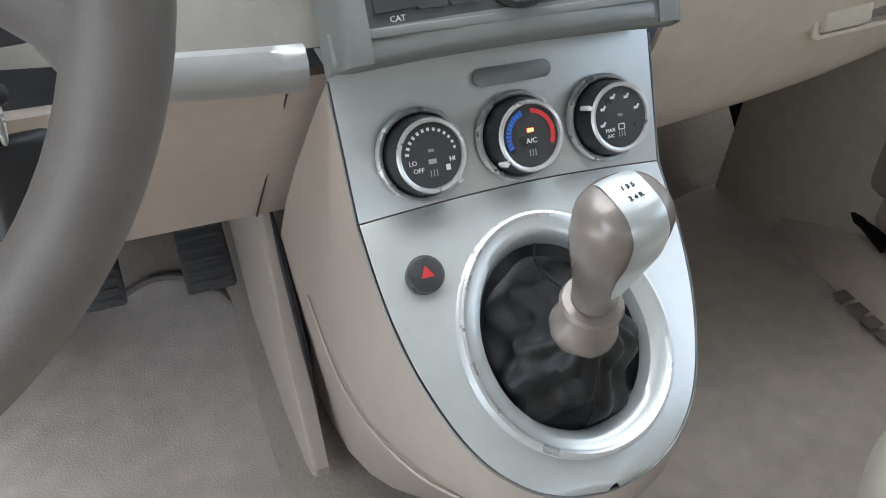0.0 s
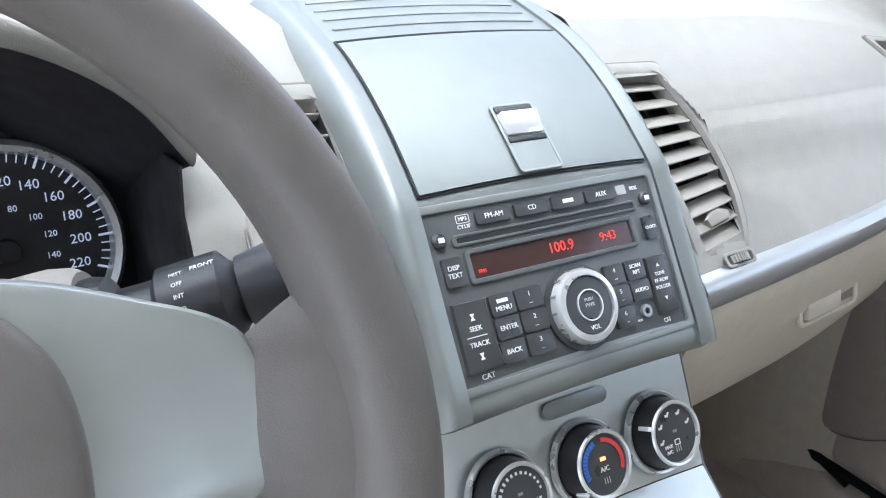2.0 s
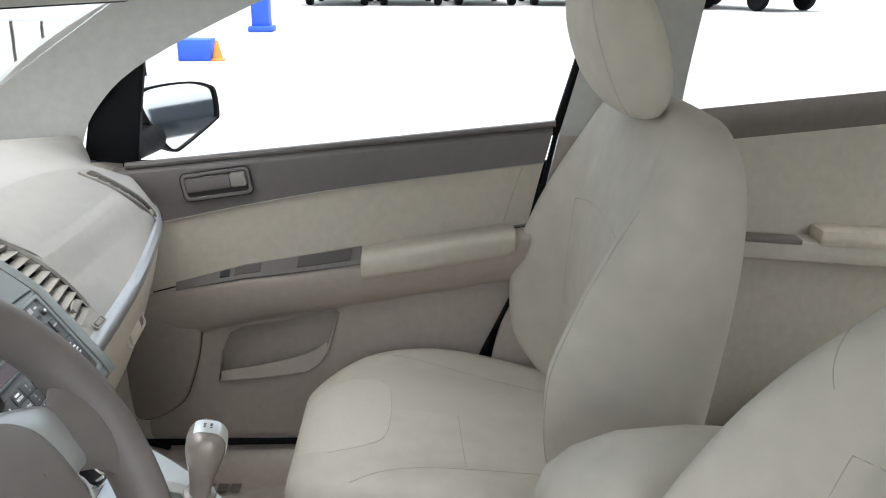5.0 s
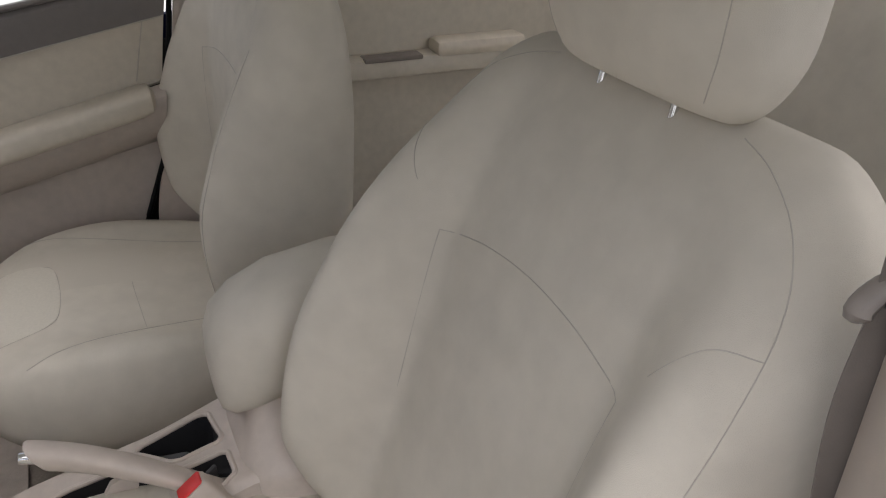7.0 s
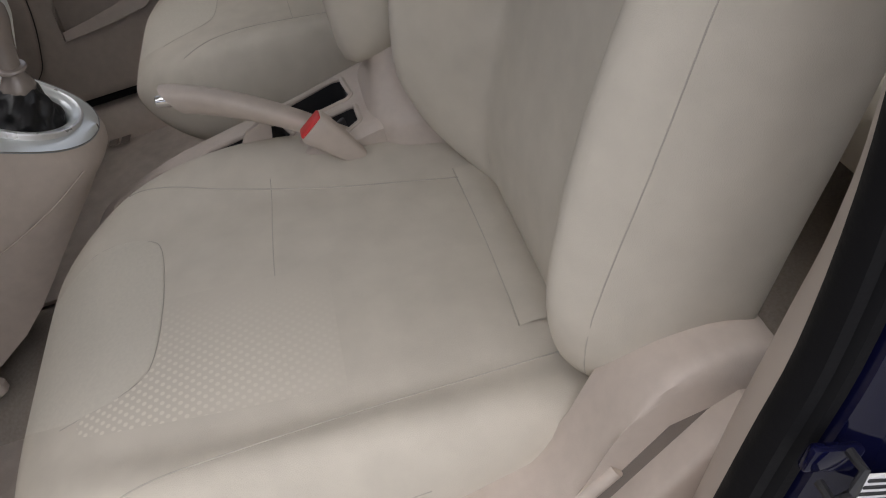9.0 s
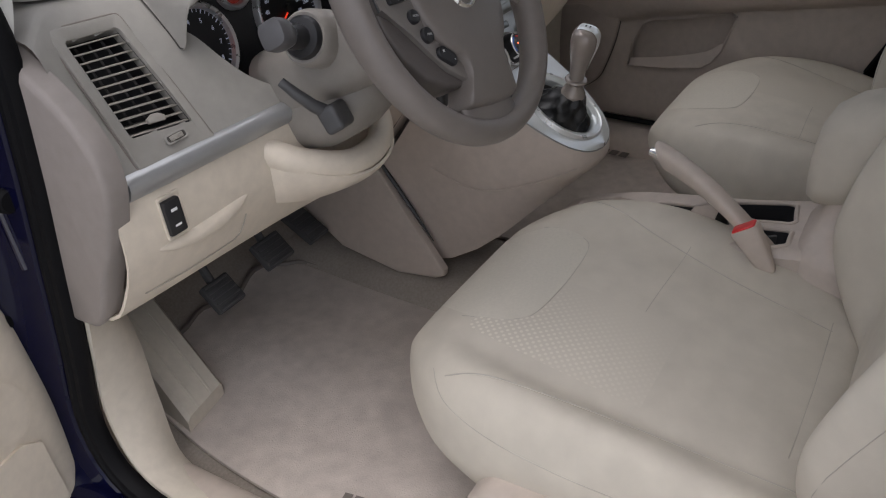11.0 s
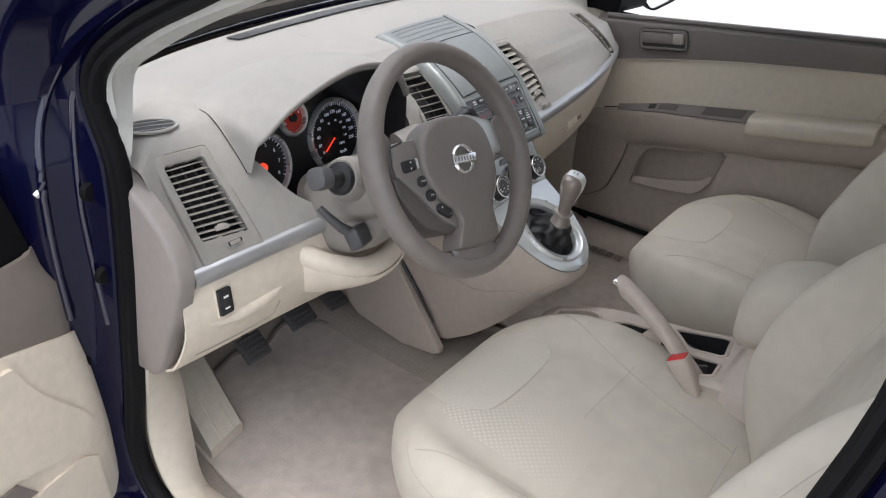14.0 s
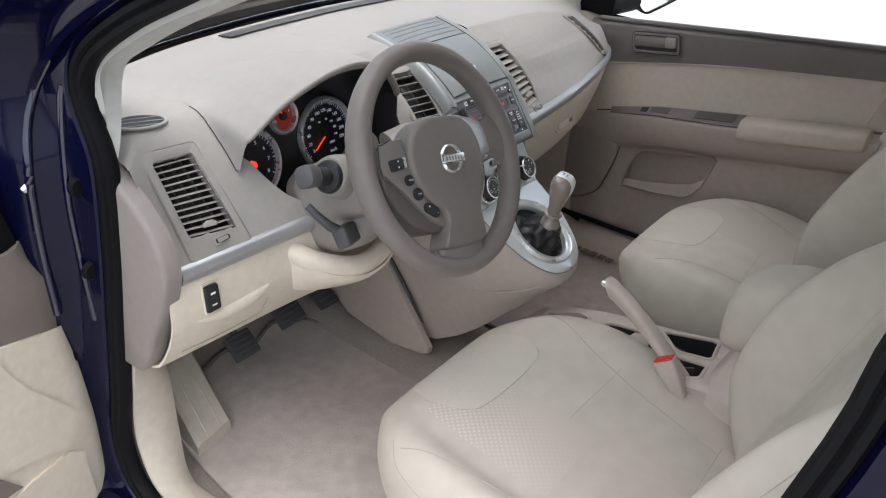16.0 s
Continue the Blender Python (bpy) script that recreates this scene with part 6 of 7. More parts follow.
# ---- passenger door ----
def belt(y):
    return 0.980 + (0.18 - y) * 0.10


def ledge(y):
    return 0.757 + (0.10 - y) * 0.165 - 0.10 * max(0, y - 0.05)


def band_low(y):
    return belt(y) - curve([(-0.5, 0.066), (-0.13, 0.078), (0.05, 0.092), (0.2, 0.109)], y)


def door_x(y, z):
    zt, za = belt(y), ledge(y)
    k = curve([(-0.5, 0.058), (-0.2, 0.055), (0.0, 0.04), (0.17, 0.008), (0.25, 0.0)], y)
    return curve([(0.36, 0.715), (0.42, 0.695), (za - 0.102, 0.694), (za - 0.092, 0.690 - 0.30 * k), (za - 0.080, 0.688 - 0.55 * k), (za - 0.04, 0.685 - 0.9 * k), (za - 0.004, 0.683 - k), (za + 0.004, 0.684 - 0.85 * k), (za + 0.014, 0.680), (zt - 0.10, 0.676), (zt - 0.012, 0.664), (zt, 0.680)], z)


door1 = thing("door_1", "closed beige passenger door with a taupe upper band", "car door", kind="structure")


def y_front(z):
    return curve([(0.40, 0.27), (0.55, 0.315), (0.75, 0.30), (1.0, 0.27)], z)


def y_rear(z):
    return curve([(0.40, -0.305), (0.58, -0.385), (0.71, -0.448), (0.85, -0.475), (1.05, -0.517)], z)


def door_skin(z0, z1, out=0.0, y0=None, y1=None, nu=60, nv=30, hole=None, thick=0.008):
    def at(u, v):
        y = lerp(0.28, -0.5, u)
        z = lerp(z0(y), z1(y), v)
        a = y_front(z) if y0 is None else y0
        b = y_rear(z) if y1 is None else y1
        y = lerp(a, b, u)
        z = lerp(z0(y), z1(y), v)
        return door_x(y, z) - out, y, z
    return sheet(at, nu, nv, thick, hole)


POCK = [(0.121, 0.537), (0.113, 0.60), (0.090, 0.643), (0.070, 0.654), (-0.013, 0.667), (-0.108, 0.690), (-0.119, 0.680), (-0.096, 0.602), (-0.077, 0.573), (-0.055, 0.557), (0.037, 0.544)]


def in_poly(y, z, poly):
    inside = False
    for (ya, za), (yb, zb) in zip(poly, poly[1:] + poly[:1]):
        if (za > z) != (zb > z) and y < (yb - ya) * (z - za) / (zb - za) + ya:
            inside = not inside
    return inside


part("upper_band", door_skin(band_low, belt), DOORTOP, door1, "taupe upper band of the door")
part("insert", door_skin(lambda y: ledge(y) + 0.012, lambda y: band_low(y) - 0.0015, -0.003), DOORINS, door1, "beige padded door insert")
part("lower_panel", door_skin(lambda y: 0.405, lambda y: ledge(y) + 0.010, 0.0, nu=110, nv=80, hole=lambda p: in_poly(p.y, p.z, POCK) and p.z < ledge(p.y) - 0.05), DOORLOW, door1, "beige lower door panel with armrest ledge")
part("band_gap", tube([(door_x(y, band_low(y)) - 0.001, y, band_low(y) - 0.001) for y in (lerp(0.26, -0.5, k / 30) for k in range(31))], 0.0012, 5), SEAM, door1)


def top_strip(y0, y1, mat, name, label, w0=0.0, w1=1.0, lift=0.002, n=40, parent=door1):
    def at(u, v):
        y = lerp(y0, y1, u)
        za = ledge(y)
        k = curve([(-0.5, 0.058), (-0.2, 0.055), (0.0, 0.04), (0.17, 0.008), (0.25, 0.0)], y)
        f = lerp(w0, w1, v)
        return lerp(0.683 - k, 0.682, f) , y, za + lerp(0.0025, 0.0185, f) + lift
    return part(name, sheet(at, n, 6, 0.003), mat, parent, label)


PULLDARK = material("dark_brown_recess", (0.085, 0.076, 0.07), 0.6, bump=0.1)
sw = top_strip(0.185, -0.168, DOORTOP, "switch_strip", "taupe strip with window switch and pull recess", -0.05, 0.95)
top_strip(0.098, 0.080, BLACK, "window_switch", "small black window switch", 0.25, 0.75, 0.005, 4, sw)
top_strip(0.070, 0.020, PULLDARK, "switch_recess", "", 0.25, 0.8, 0.0035, 4, sw)
top_strip(-0.050, -0.150, PULLDARK, "pull_recess", "dark door pull recess", 0.2, 0.85, 0.0035, 10, sw)


def pad_ring(y, w, h):
    za = ledge(y)
    cx, cz = 0.652, za - 0.004
    return [(cx + w * sgnpow(math.cos(a), 0.6), y, cz + h * sgnpow(math.sin(a), 0.6)) for a in (2 * math.pi * k / 24 for k in range(24))]


part("arm_pad", loft([pad_ring(y, w, h) for y, w, h in ((-0.169, 0.030, 0.018), (-0.171, 0.037, 0.0245), (-0.178, 0.039, 0.026), (-0.30, 0.041, 0.026), (-0.43, 0.042, 0.025), (-0.448, 0.038, 0.022), (-0.455, 0.025, 0.012))]), DOORINS, door1, "cream padded armrest")
pk = part("map_pocket", sheet(lambda u, v: (lerp(0.722, 0.714, v), lerp(0.13, -0.135, u), lerp(0.525, 0.705, v)), 8, 6, 0.004), DOORLOW, door1, "recessed map pocket")
part("pocket_wall", loft([[(lerp(0.688, 0.722, k), y, z) for y, z in POCK] for k in (0, 0.15, 1.0)], caps=False), DOORLOW, pk)
part("pocket_edge", tube([(0.694, y, z) for y, z in POCK], 0.0035, 6, True), DOORLOW, pk)
LIP_LOW, LIP_TOP = [(-0.094, 0.600), (-0.055, 0.556), (0.037, 0.543), (0.119, 0.536)], [(-0.094, 0.617), (-0.06, 0.593), (0.05, 0.565), (0.119, 0.553)]
part("pocket_lip", sheet(lambda u, v: (lerp(0.692, 0.700, v) - 0.003 * math.sin(math.pi * u), lerp(0.119, -0.094, u), lerp(curve(LIP_LOW, lerp(0.119, -0.094, u)), curve(LIP_TOP, lerp(0.119, -0.094, u)), v)), 24, 6, 0.006), DOORLOW, pk, "pocket front lip")
SPK = frame_on((0.6925, 0.22, 0.545), (0.6925, -0.8, 0.545), (0, 0, 1))
SPKLINE = smooth_outline([(-0.088, 0.085), (-0.075, 0.120), (-0.02, 0.132), (0.045, 0.141), (0.072, 0.128), (0.066, 0.06), (0.045, -0.01), (0.022, -0.055), (-0.03, -0.088), (-0.075, -0.090), (-0.092, -0.04), (-0.093, 0.03)], 60)
spk = part("speaker_grille", domed(SPKLINE, -0.012, 0.007, 0.003, SPK, rim=0.005), SPKCLOTH, door1, "rounded brown speaker cover")
part("cover_gap", tube([SPK @ Vector((x * 1.01, y * 1.01, 0.0)) for x, y in SPKLINE], 0.0016, 5, True), DARKVANE, spk)
DHM = frame_on((0.6635, 0.0885, 0.949), (0.6635, -0.9, 0.949 + 0.139), (0, 0, 1)) @ pose(0.0, -0.004, 0, 3)
dh = part("inner_handle", band(rounded(0.124, 0.050, 0.010), rounded(0.112, 0.038, 0.006), 0.005, 0.0015, DHM), DOORTOP, door1, "taupe inner door handle")
part("handle_recess", prism(rounded(0.112, 0.038, 0.006), 0.0008, 0, DHM), DARKVANE, dh)
part("handle_gap", tube([DHM @ Vector((x, y, 0.0012)) for x, y in rounded(0.1265, 0.0525, 0.011)], 0.0012, 5, True), BLACK, dh)
part("handle_lever", box(0.082, 0.026, 0.012, 0.004, DHM @ pose(-0.014, 0.004, 0.003)), DOORTOP, dh)
part("lock_tab", box(0.028, 0.026, 0.014, 0.004, DHM @ pose(0.041, 0.005, 0.006)), GREYTAB, dh, "beige lock tab")
part("panel_joint", tube([(door_x(-0.46, z) - 0.004, curve([(0.86, -0.43), (1.0, -0.47)], z), z) for z in (0.87, 0.90, 0.94, 0.975)], 0.0012, 5), SEAM, door1)
part("window_seal", tube([(0.672, y, belt(y) + 0.003) for y in (lerp(0.25, -0.52, k / 20) for k in range(21))], 0.006, 8), DOORTOP, door1, "taupe window sill edge")
part("sail_panel", prism([(0.325, 0.985), (0.228, 0.975), (0.222, 1.03), (0.198, 1.17), (0.215, 1.185), (0.27, 1.12), (0.308, 1.06)], 0.012, 0.003, Matrix(((0, 0, -1, 0.690), (1, 0, 0, 0), (0, 1, 0, 0), (0, 0, 0, 1)))), RUBBER, door1, "black mirror sail panel")

# ---- rear passenger door and rear bench ----
door2 = thing("door_2", "closed beige rear passenger door", "car door", kind="structure")
part("upper_band", sheet(lambda u, v: (0.690 - 0.012 * math.sin(math.pi * v), lerp(-0.60, -1.36, u), lerp(belt(lerp(-0.60, -1.36, u)) - 0.062, belt(lerp(-0.60, -1.36, u)), v)), 20, 6, 0.01), TAUPE, door2, "taupe upper band")
part("panel", sheet(lambda u, v: (0.692 + 0.01 * (1 - v), lerp(-0.60, -1.36, u), lerp(0.42, belt(lerp(-0.60, -1.36, u)) - 0.063, v)), 20, 10, 0.01), BEIGE, door2, "beige door panel")
part("armrest", box(0.06, 0.42, 0.045, 0.015, pose(0.672, -1.02, 0.815, 4)), BEIGE, door2)
part("arm_pad", box(0.06, 0.21, 0.036, 0.014, pose(0.668, -1.12, 0.838, 4)), CREAM, door2, "cream padded armrest")
part("pull_recess", box(0.036, 0.125, 0.010, 0.003, pose(0.657, -0.922, 0.8415, 4)), TAUPE, door2, "taupe pull recess")
part("window_frame", tube([(0.675, -1.165, 1.10), (0.655, -1.24, 1.26), (0.62, -1.34, 1.42)], 0.013, 8), RUBBER, door2)
bench = thing("rear_bench", "beige velour rear bench seat", "car seat")
RB = Pillow(pose(0, -1.42, 0.47, 6), 0.52, [(0, 0.62), (1, 0.62)], [(0, 0.08), (1, 0.09)], [(0, 0), (1, 0)], 1, 0.35, (5, 3))
part("cushion", RB.mesh(20), CLOTH, bench)
RBB = Pillow(Matrix(((-1, 0, 0, 0), (0, -0.36, 0.93, -1.43), (0, 0.93, 0.36, 0.52), (0, 0, 0, 1))), 0.60, [(0, 0.62), (1, 0.58)], [(0, 0.08), (1, 0.07)], [(0, 0), (1, 0)], 1, 0.35, (5, 4))
part("backrest", RBB.mesh(20), CLOTH, bench)
for x in (-0.36, 0.36):
    hh = Pillow(Matrix(((-1, 0, 0, x), (0, -0.25, 0.97, -1.60), (0, 0.97, 0.25, 1.04), (0, 0, 0, 1))), 0.17, [(0, 0.12), (1, 0.11)], [(0, 0.05), (1, 0.05)], [(0, 0), (1, 0)], 1, 0.6, (3, 3))
    part("headrest", hh.mesh(16), CLOTH, bench)
part("parcel_shelf", box(1.3, 0.5, 0.03, 0.01, pose(0, -1.90, 1.06)), TAUPE, body)
part("rear_bulkhead", box(1.40, 0.03, 0.80, 0.01, pose(0, -1.72, 0.68)), RUBBER, body)

# ---- pillars, glass, body outside ----


def ribbon(a, b, nv=6, bow=0.0, thick=0.012, n=24, way=(0, 0, 1)):
    """A skin between two curves of points."""
    A, B = spline(a, n + 1), spline(b, n + 1)
    w = Vector(way)
    return sheet(lambda u, v: A[round(u * n)].lerp(B[round(u * n)], v) + w * (bow * math.sin(math.pi * v)), n, nv, thick)


for sx in (1, -1):
    part("pillar_trim", ribbon([(0.675, 0.33, 0.985), (0.672, 0.295, 1.07), (0.66, 0.185, 1.165), (0.63, -0.10, 1.30), (0.60, -0.30, 1.38)] if sx > 0 else [(-0.744, 0.285, 0.970), (-0.744, 0.295, 1.05), (-0.744, 0.298, 1.125), (-0.742, 0.235, 1.178), (-0.74, 0.106, 1.246), (-0.72, -0.10, 1.33), (-0.65, -0.30, 1.39)],
                                [(sx * 0.60, 0.53, 1.01), (sx * 0.60, 0.42, 1.13), (sx * 0.585, 0.28, 1.23), (sx * 0.555, 0.02, 1.36), (sx * 0.53, -0.12, 1.41)] if sx > 0 else [(-0.731, 0.297, 0.970), (-0.727, 0.290, 1.02), (-0.684, 0.330, 1.110), (-0.662, 0.29, 1.153), (-0.655, 0.155, 1.225), (-0.63, -0.05, 1.315), (-0.60, -0.25, 1.38)], 6, -0.012, 0.01, way=(sx * -0.6, -0.4, -0.6)), HEADLINER, body, "pale grey front pillar trim")
    low = [(-0.487, 0.45), (-0.538, 0.58), (-0.582, 0.68), (-0.612, 0.75), (-0.638, 0.85), (-0.662, 1.05)] if sx < 0 else [(-0.40, 0.36), (-0.42, 0.60), (-0.48, 0.80), (-0.53, 1.03)]
    far = [(y - 0.056, z) for y, z in low] if sx < 0 else [(-0.72, 0.36), (-0.73, 0.60), (-0.735, 0.80), (-0.735, 1.03)]
    part("pillar_trim", ribbon([(sx * (0.736 if sx < 0 else 0.69), y, z) for y, z in low], [(sx * (0.664 if sx < 0 else 0.688), y, z) for y, z in far], 6, 0.004, 0.010, way=(-sx * 0.5, 0.8 if sx < 0 else 0, 0)), CONSOLE, body, "beige lower centre pillar trim")
    if sx > 0:
        part("pillar_trim", ribbon([(0.685, -0.53, 1.032), (0.672, -0.56, 1.16), (0.64, -0.61, 1.40)], [(0.68, -0.735, 1.032), (0.668, -0.745, 1.16), (0.635, -0.77, 1.40)], 6, 0.014, 0.012, way=(-1, 0, 0)), HEADLINER, body, "pale grey upper centre pillar trim")
    else:
        part("pillar_trim", ribbon([(-0.736, -0.668, 1.052), (-0.732, -0.684, 1.18), (-0.700, -0.668, 1.40)], [(-0.666, -0.719, 1.052), (-0.657, -0.700, 1.18), (-0.635, -0.675, 1.40)], 6, 0.006, 0.012, way=(0.5, 0.8, 0)), HEADLINER, body, "pale grey upper centre pillar trim")
        part("pillar_trim", ribbon([(-0.666, -0.719, 1.052), (-0.657, -0.700, 1.18), (-0.635, -0.675, 1.40)], [(-0.672, -0.80, 1.052), (-0.662, -0.80, 1.18), (-0.64, -0.80, 1.40)], 4, 0.0, 0.006, way=(1, 0, 0)), HEADLINER, body, "pale grey upper centre pillar trim")
    part("roof_rail", tube([(sx * 0.66, 0.02, 1.36), (sx * 0.655, -0.3, 1.42), (sx * 0.65, -0.7, 1.43), (sx * 0.64, -1.2, 1.40), (sx * 0.60, -1.55, 1.33)], 0.035, 10), HEADLINER, body)
for sx in (1,):
    part("pillar_gap", tube([(0.684, -0.40 - 0.0, 0.60), (0.682, -0.455, 0.72), (0.680, -0.488, 0.86), (0.678, -0.522, 1.03)], 0.005, 8), RUBBER, body, "black seal behind the passenger door")
    part("pillar_frame", tube([(0.682, -0.520, 1.03), (0.675, -0.555, 1.16), (0.655, -0.615, 1.40)], 0.008, 8), RUBBER, body)
    part("door_seal", tube([(0.69, 0.345, 0.66), (0.69, 0.375, 0.60), (0.69, 0.375, 0.544), (0.69, 0.363, 0.467), (0.69, 0.312, 0.409), (0.69, 0.232, 0.388)], 0.007, 8), RUBBER, body, "black seal in front of the passenger door")
    part("sill_gap", tube([(0.692, 0.30, 0.398), (0.692, 0.0, 0.398), (0.690, -0.31, 0.40), (0.685, -0.40, 0.59)], 0.007, 8), RUBBER, body)
screen = part("windscreen", sheet(lambda u, v: (lerp(-0.60, 0.60, u) * lerp(1.02, 0.88, v), lerp(0.66, 0.03, v) - 0.10 * (2 * u - 1) ** 2, lerp(1.03, 1.44, v)), 12, 8, 0.004), GLASS, body, "clear windscreen")
screen.visible_shadow = False
part("windscreen_edge", sheet(lambda u, v: (lerp(-0.62, 0.62, u), lerp(0.66, 0.72, v) - 0.10 * (2 * u - 1) ** 2, 1.028 + 0.004 * v), 16, 2, 0.004), RUBBER, body, "black lower edge of the windscreen")
wiper = part("wiper", tube([(0.50, 0.66, 1.045), (0.2, 0.70, 1.052), (-0.2, 0.71, 1.055), (-0.45, 0.69, 1.05)], 0.008, 6), RUBBER, body, "black wiper arm")
part("bonnet", sheet(lambda u, v: (lerp(-0.80, 0.80, u), lerp(0.74, 1.75, v) - 0.08 * (2 * u - 1) ** 2, 1.00 - 0.22 * v ** 1.6 - 0.07 * (2 * u - 1) ** 4), 20, 14, 0.01), BLUE, body, "dark blue bonnet")
for sx in (1, -1):
    part("front_wing", sheet(lambda u, v: (sx * (0.80 + 0.075 * math.sin(math.pi * 0.5 * min(1, 1.6 * v))), lerp(0.50, 1.75, u), lerp(0.97 - 0.16 * u ** 1.6, 0.25, v)), 16, 12, 0.01), BLUE, body, "dark blue front wing")
    part("outer_pillar", ribbon([(sx * 0.80, 0.44, 1.00), (sx * 0.785, 0.30, 1.18), (sx * 0.755, 0.05, 1.32), (sx * 0.72, -0.2, 1.43)], [(sx * 0.69, 0.54, 1.00), (sx * 0.68, 0.38, 1.13), (sx * 0.66, 0.12, 1.31), (sx * 0.635, -0.08, 1.42)], 6, 0.02, 0.01, way=(sx, 0, 0.6)), BLUE, body, "dark blue front pillar")
    part("rear_side", sheet(lambda u, v: (sx * (0.80 + 0.06 * math.sin(math.pi * v)), lerp(-0.78, -2.4, u), lerp(0.25, 1.0, v)), 8, 8, 0.01), BLUE, body)
part("roof_skin", sheet(lambda u, v: (lerp(-0.70, 0.70, u), lerp(-1.6, 0.0, v), 1.50 - 0.035 * (2 * u - 1) ** 2 - 0.03 * abs(2 * v - 1) ** 3), 12, 12, 0.008), BLUE, body, "dark blue roof")
part("underbody", box(1.5, 3.6, 0.06, 0.02, pose(0, -0.3, 0.25)), RUBBER, body)
for y in (1.05, -1.62):
    for sx in (1, -1):
        part("tyre", lathe([(0.19, -0.09), (0.29, -0.095), (0.305, -0.07), (0.31, 0), (0.305, 0.07), (0.29, 0.095), (0.19, 0.09)], 40, pose(sx * 0.74, y, 0.31, 0, 90)), RUBBER, body, "black tyre")
for sx in (1, -1):
    part("rocker_panel", box(0.06, 2.6, 0.16, 0.03, pose(sx * 0.775, -0.6, 0.27)), BLUE, body)
part("kick_panel", sheet(lambda u, v: (lerp(0.712, 0.64, math.sin(math.pi * 0.5 * u)), lerp(0.24, 0.50, u), lerp(0.30, 0.98, v)), 10, 10, 0.004), BEIGE, body, "beige passenger kick panel")
part("sill_trim", loft([[(x, y, z) for x, z in ((0.65, 0.30), (0.655, 0.345), (0.67, 0.365), (0.70, 0.385), (0.74, 0.385), (0.76, 0.30))] for y in (0.45, 0.1, -0.4, -1.3)]), CONSOLE, body, "beige passenger sill trim")
part("inner_side", sheet(lambda u, v: (0.752, lerp(0.8, -1.5, u), lerp(0.25, 0.92, v)), 8, 4, 0.004), RUBBER, body)
# outer skin of the rest of the car
part("door_skin", sheet(lambda u, v: (0.80 + 0.055 * math.sin(math.pi * v), lerp(0.50, -0.66, u), lerp(0.27, 0.955, v)), 12, 10, 0.008), BLUE, body, "dark blue outer skin of a closed door")
for sx in (1, -1):
    part("rear_door_skin", sheet(lambda u, v: (sx * (0.80 + 0.058 * math.sin(math.pi * v)), lerp(-0.67 if sx > 0 else -0.80, -1.40, u), lerp(0.27, 0.965, v)), 10, 10, 0.008), BLUE, body, "dark blue outer skin of a closed door")
    part("rear_pillar", ribbon([(sx * 0.66, -1.35, 1.45), (sx * 0.72, -1.62, 1.27), (sx * 0.78, -1.90, 1.02)], [(sx * 0.56, -1.58, 1.46), (sx * 0.60, -1.85, 1.25), (sx * 0.64, -2.10, 1.05)], 4, 0.01, 0.012), BLUE, body, "dark blue rear pillar")
    part("headlight", loft([[(sx * (0.60 + a * 0.5), 1.66 - abs(a) * 0.35 + d, 0.66 + b) for a, b in ellipse(0.20, 0.075, 24)] for d in (0.0, 0.07, 0.085)]), CHROME, body, "clear headlight")
    part("tail_light", box(0.20, 0.06, 0.16, 0.02, pose(sx * 0.68, -2.42, 0.82)), RED, body, "red tail light")
part("boot_lid", sheet(lambda u, v: (lerp(-0.80, 0.80, u), lerp(-2.00, -2.46, v), 1.045 - 0.02 * v * v - 0.05 * (2 * u - 1) ** 4), 12, 6, 0.008), BLUE, body, "dark blue boot lid")
part("rear_panel", sheet(lambda u, v: (lerp(-0.82, 0.82, u), -2.46 - 0.05 * math.sin(math.pi * v) + 0.06 * (2 * u - 1) ** 4, lerp(1.025, 0.28, v)), 12, 8, 0.008), BLUE, body, "dark blue tail")
part("front_panel", sheet(lambda u, v: (lerp(-0.84, 0.84, u), 1.75 + 0.06 * math.sin(math.pi * v) - 0.14 * (2 * u - 1) ** 4, lerp(0.79, 0.25, v)), 14, 8, 0.008), BLUE, body, "dark blue front bumper")
rg = part("rear_window", sheet(lambda u, v: (lerp(-0.60, 0.60, u), lerp(-1.58, -2.03, v), lerp(1.455, 1.05, v)), 8, 6, 0.004), GLASS, body, "clear rear window")
rg.visible_shadow = False
# hinge area of the open driver's door
part("hinge_bolt", lathe([(0.0005, 0.007), (0.0045, 0.007), (0.0055, 0.005), (0.0057, -0.004)], 6, pose(-0.826, 0.366, 0.962, 0, -120)), SATIN, body, "bright hinge bolt")
part("hinge_bolt", lathe([(0.0005, 0.010), (0.006, 0.010), (0.007, 0.0)], 6, pose(-0.800, 0.39, 0.655, 0, -90)), BLUE, body)
part("hinge_bolt", lathe([(0.0005, 0.010), (0.006, 0.010), (0.007, 0.0)], 6, pose(-0.800, 0.41, 0.625, 0, -90)), BLUE, body)
part("door_check", box(0.03, 0.04, 0.025, 0.008, pose(-0.79, 0.41, 0.64, 0, 0, 20)), RUBBER, body)
for gx, gy, gz in ((-0.770, 0.331, 0.956), (-0.768, 0.334, 0.816)):
    part("grommet", lathe([(0.0005, 0.004), (0.012, 0.004), (0.015, 0.001), (0.016, -0.004)], 24, pose(gx, gy, gz, 90, -35)), RUBBER, body, "black rubber plug")
PAINTEDGE = material("glossy_blue_paint_edge", (0.004, 0.0046, 0.024), 0.1, bump=0, vary=0.05, spec=0.5, coat=1.0)
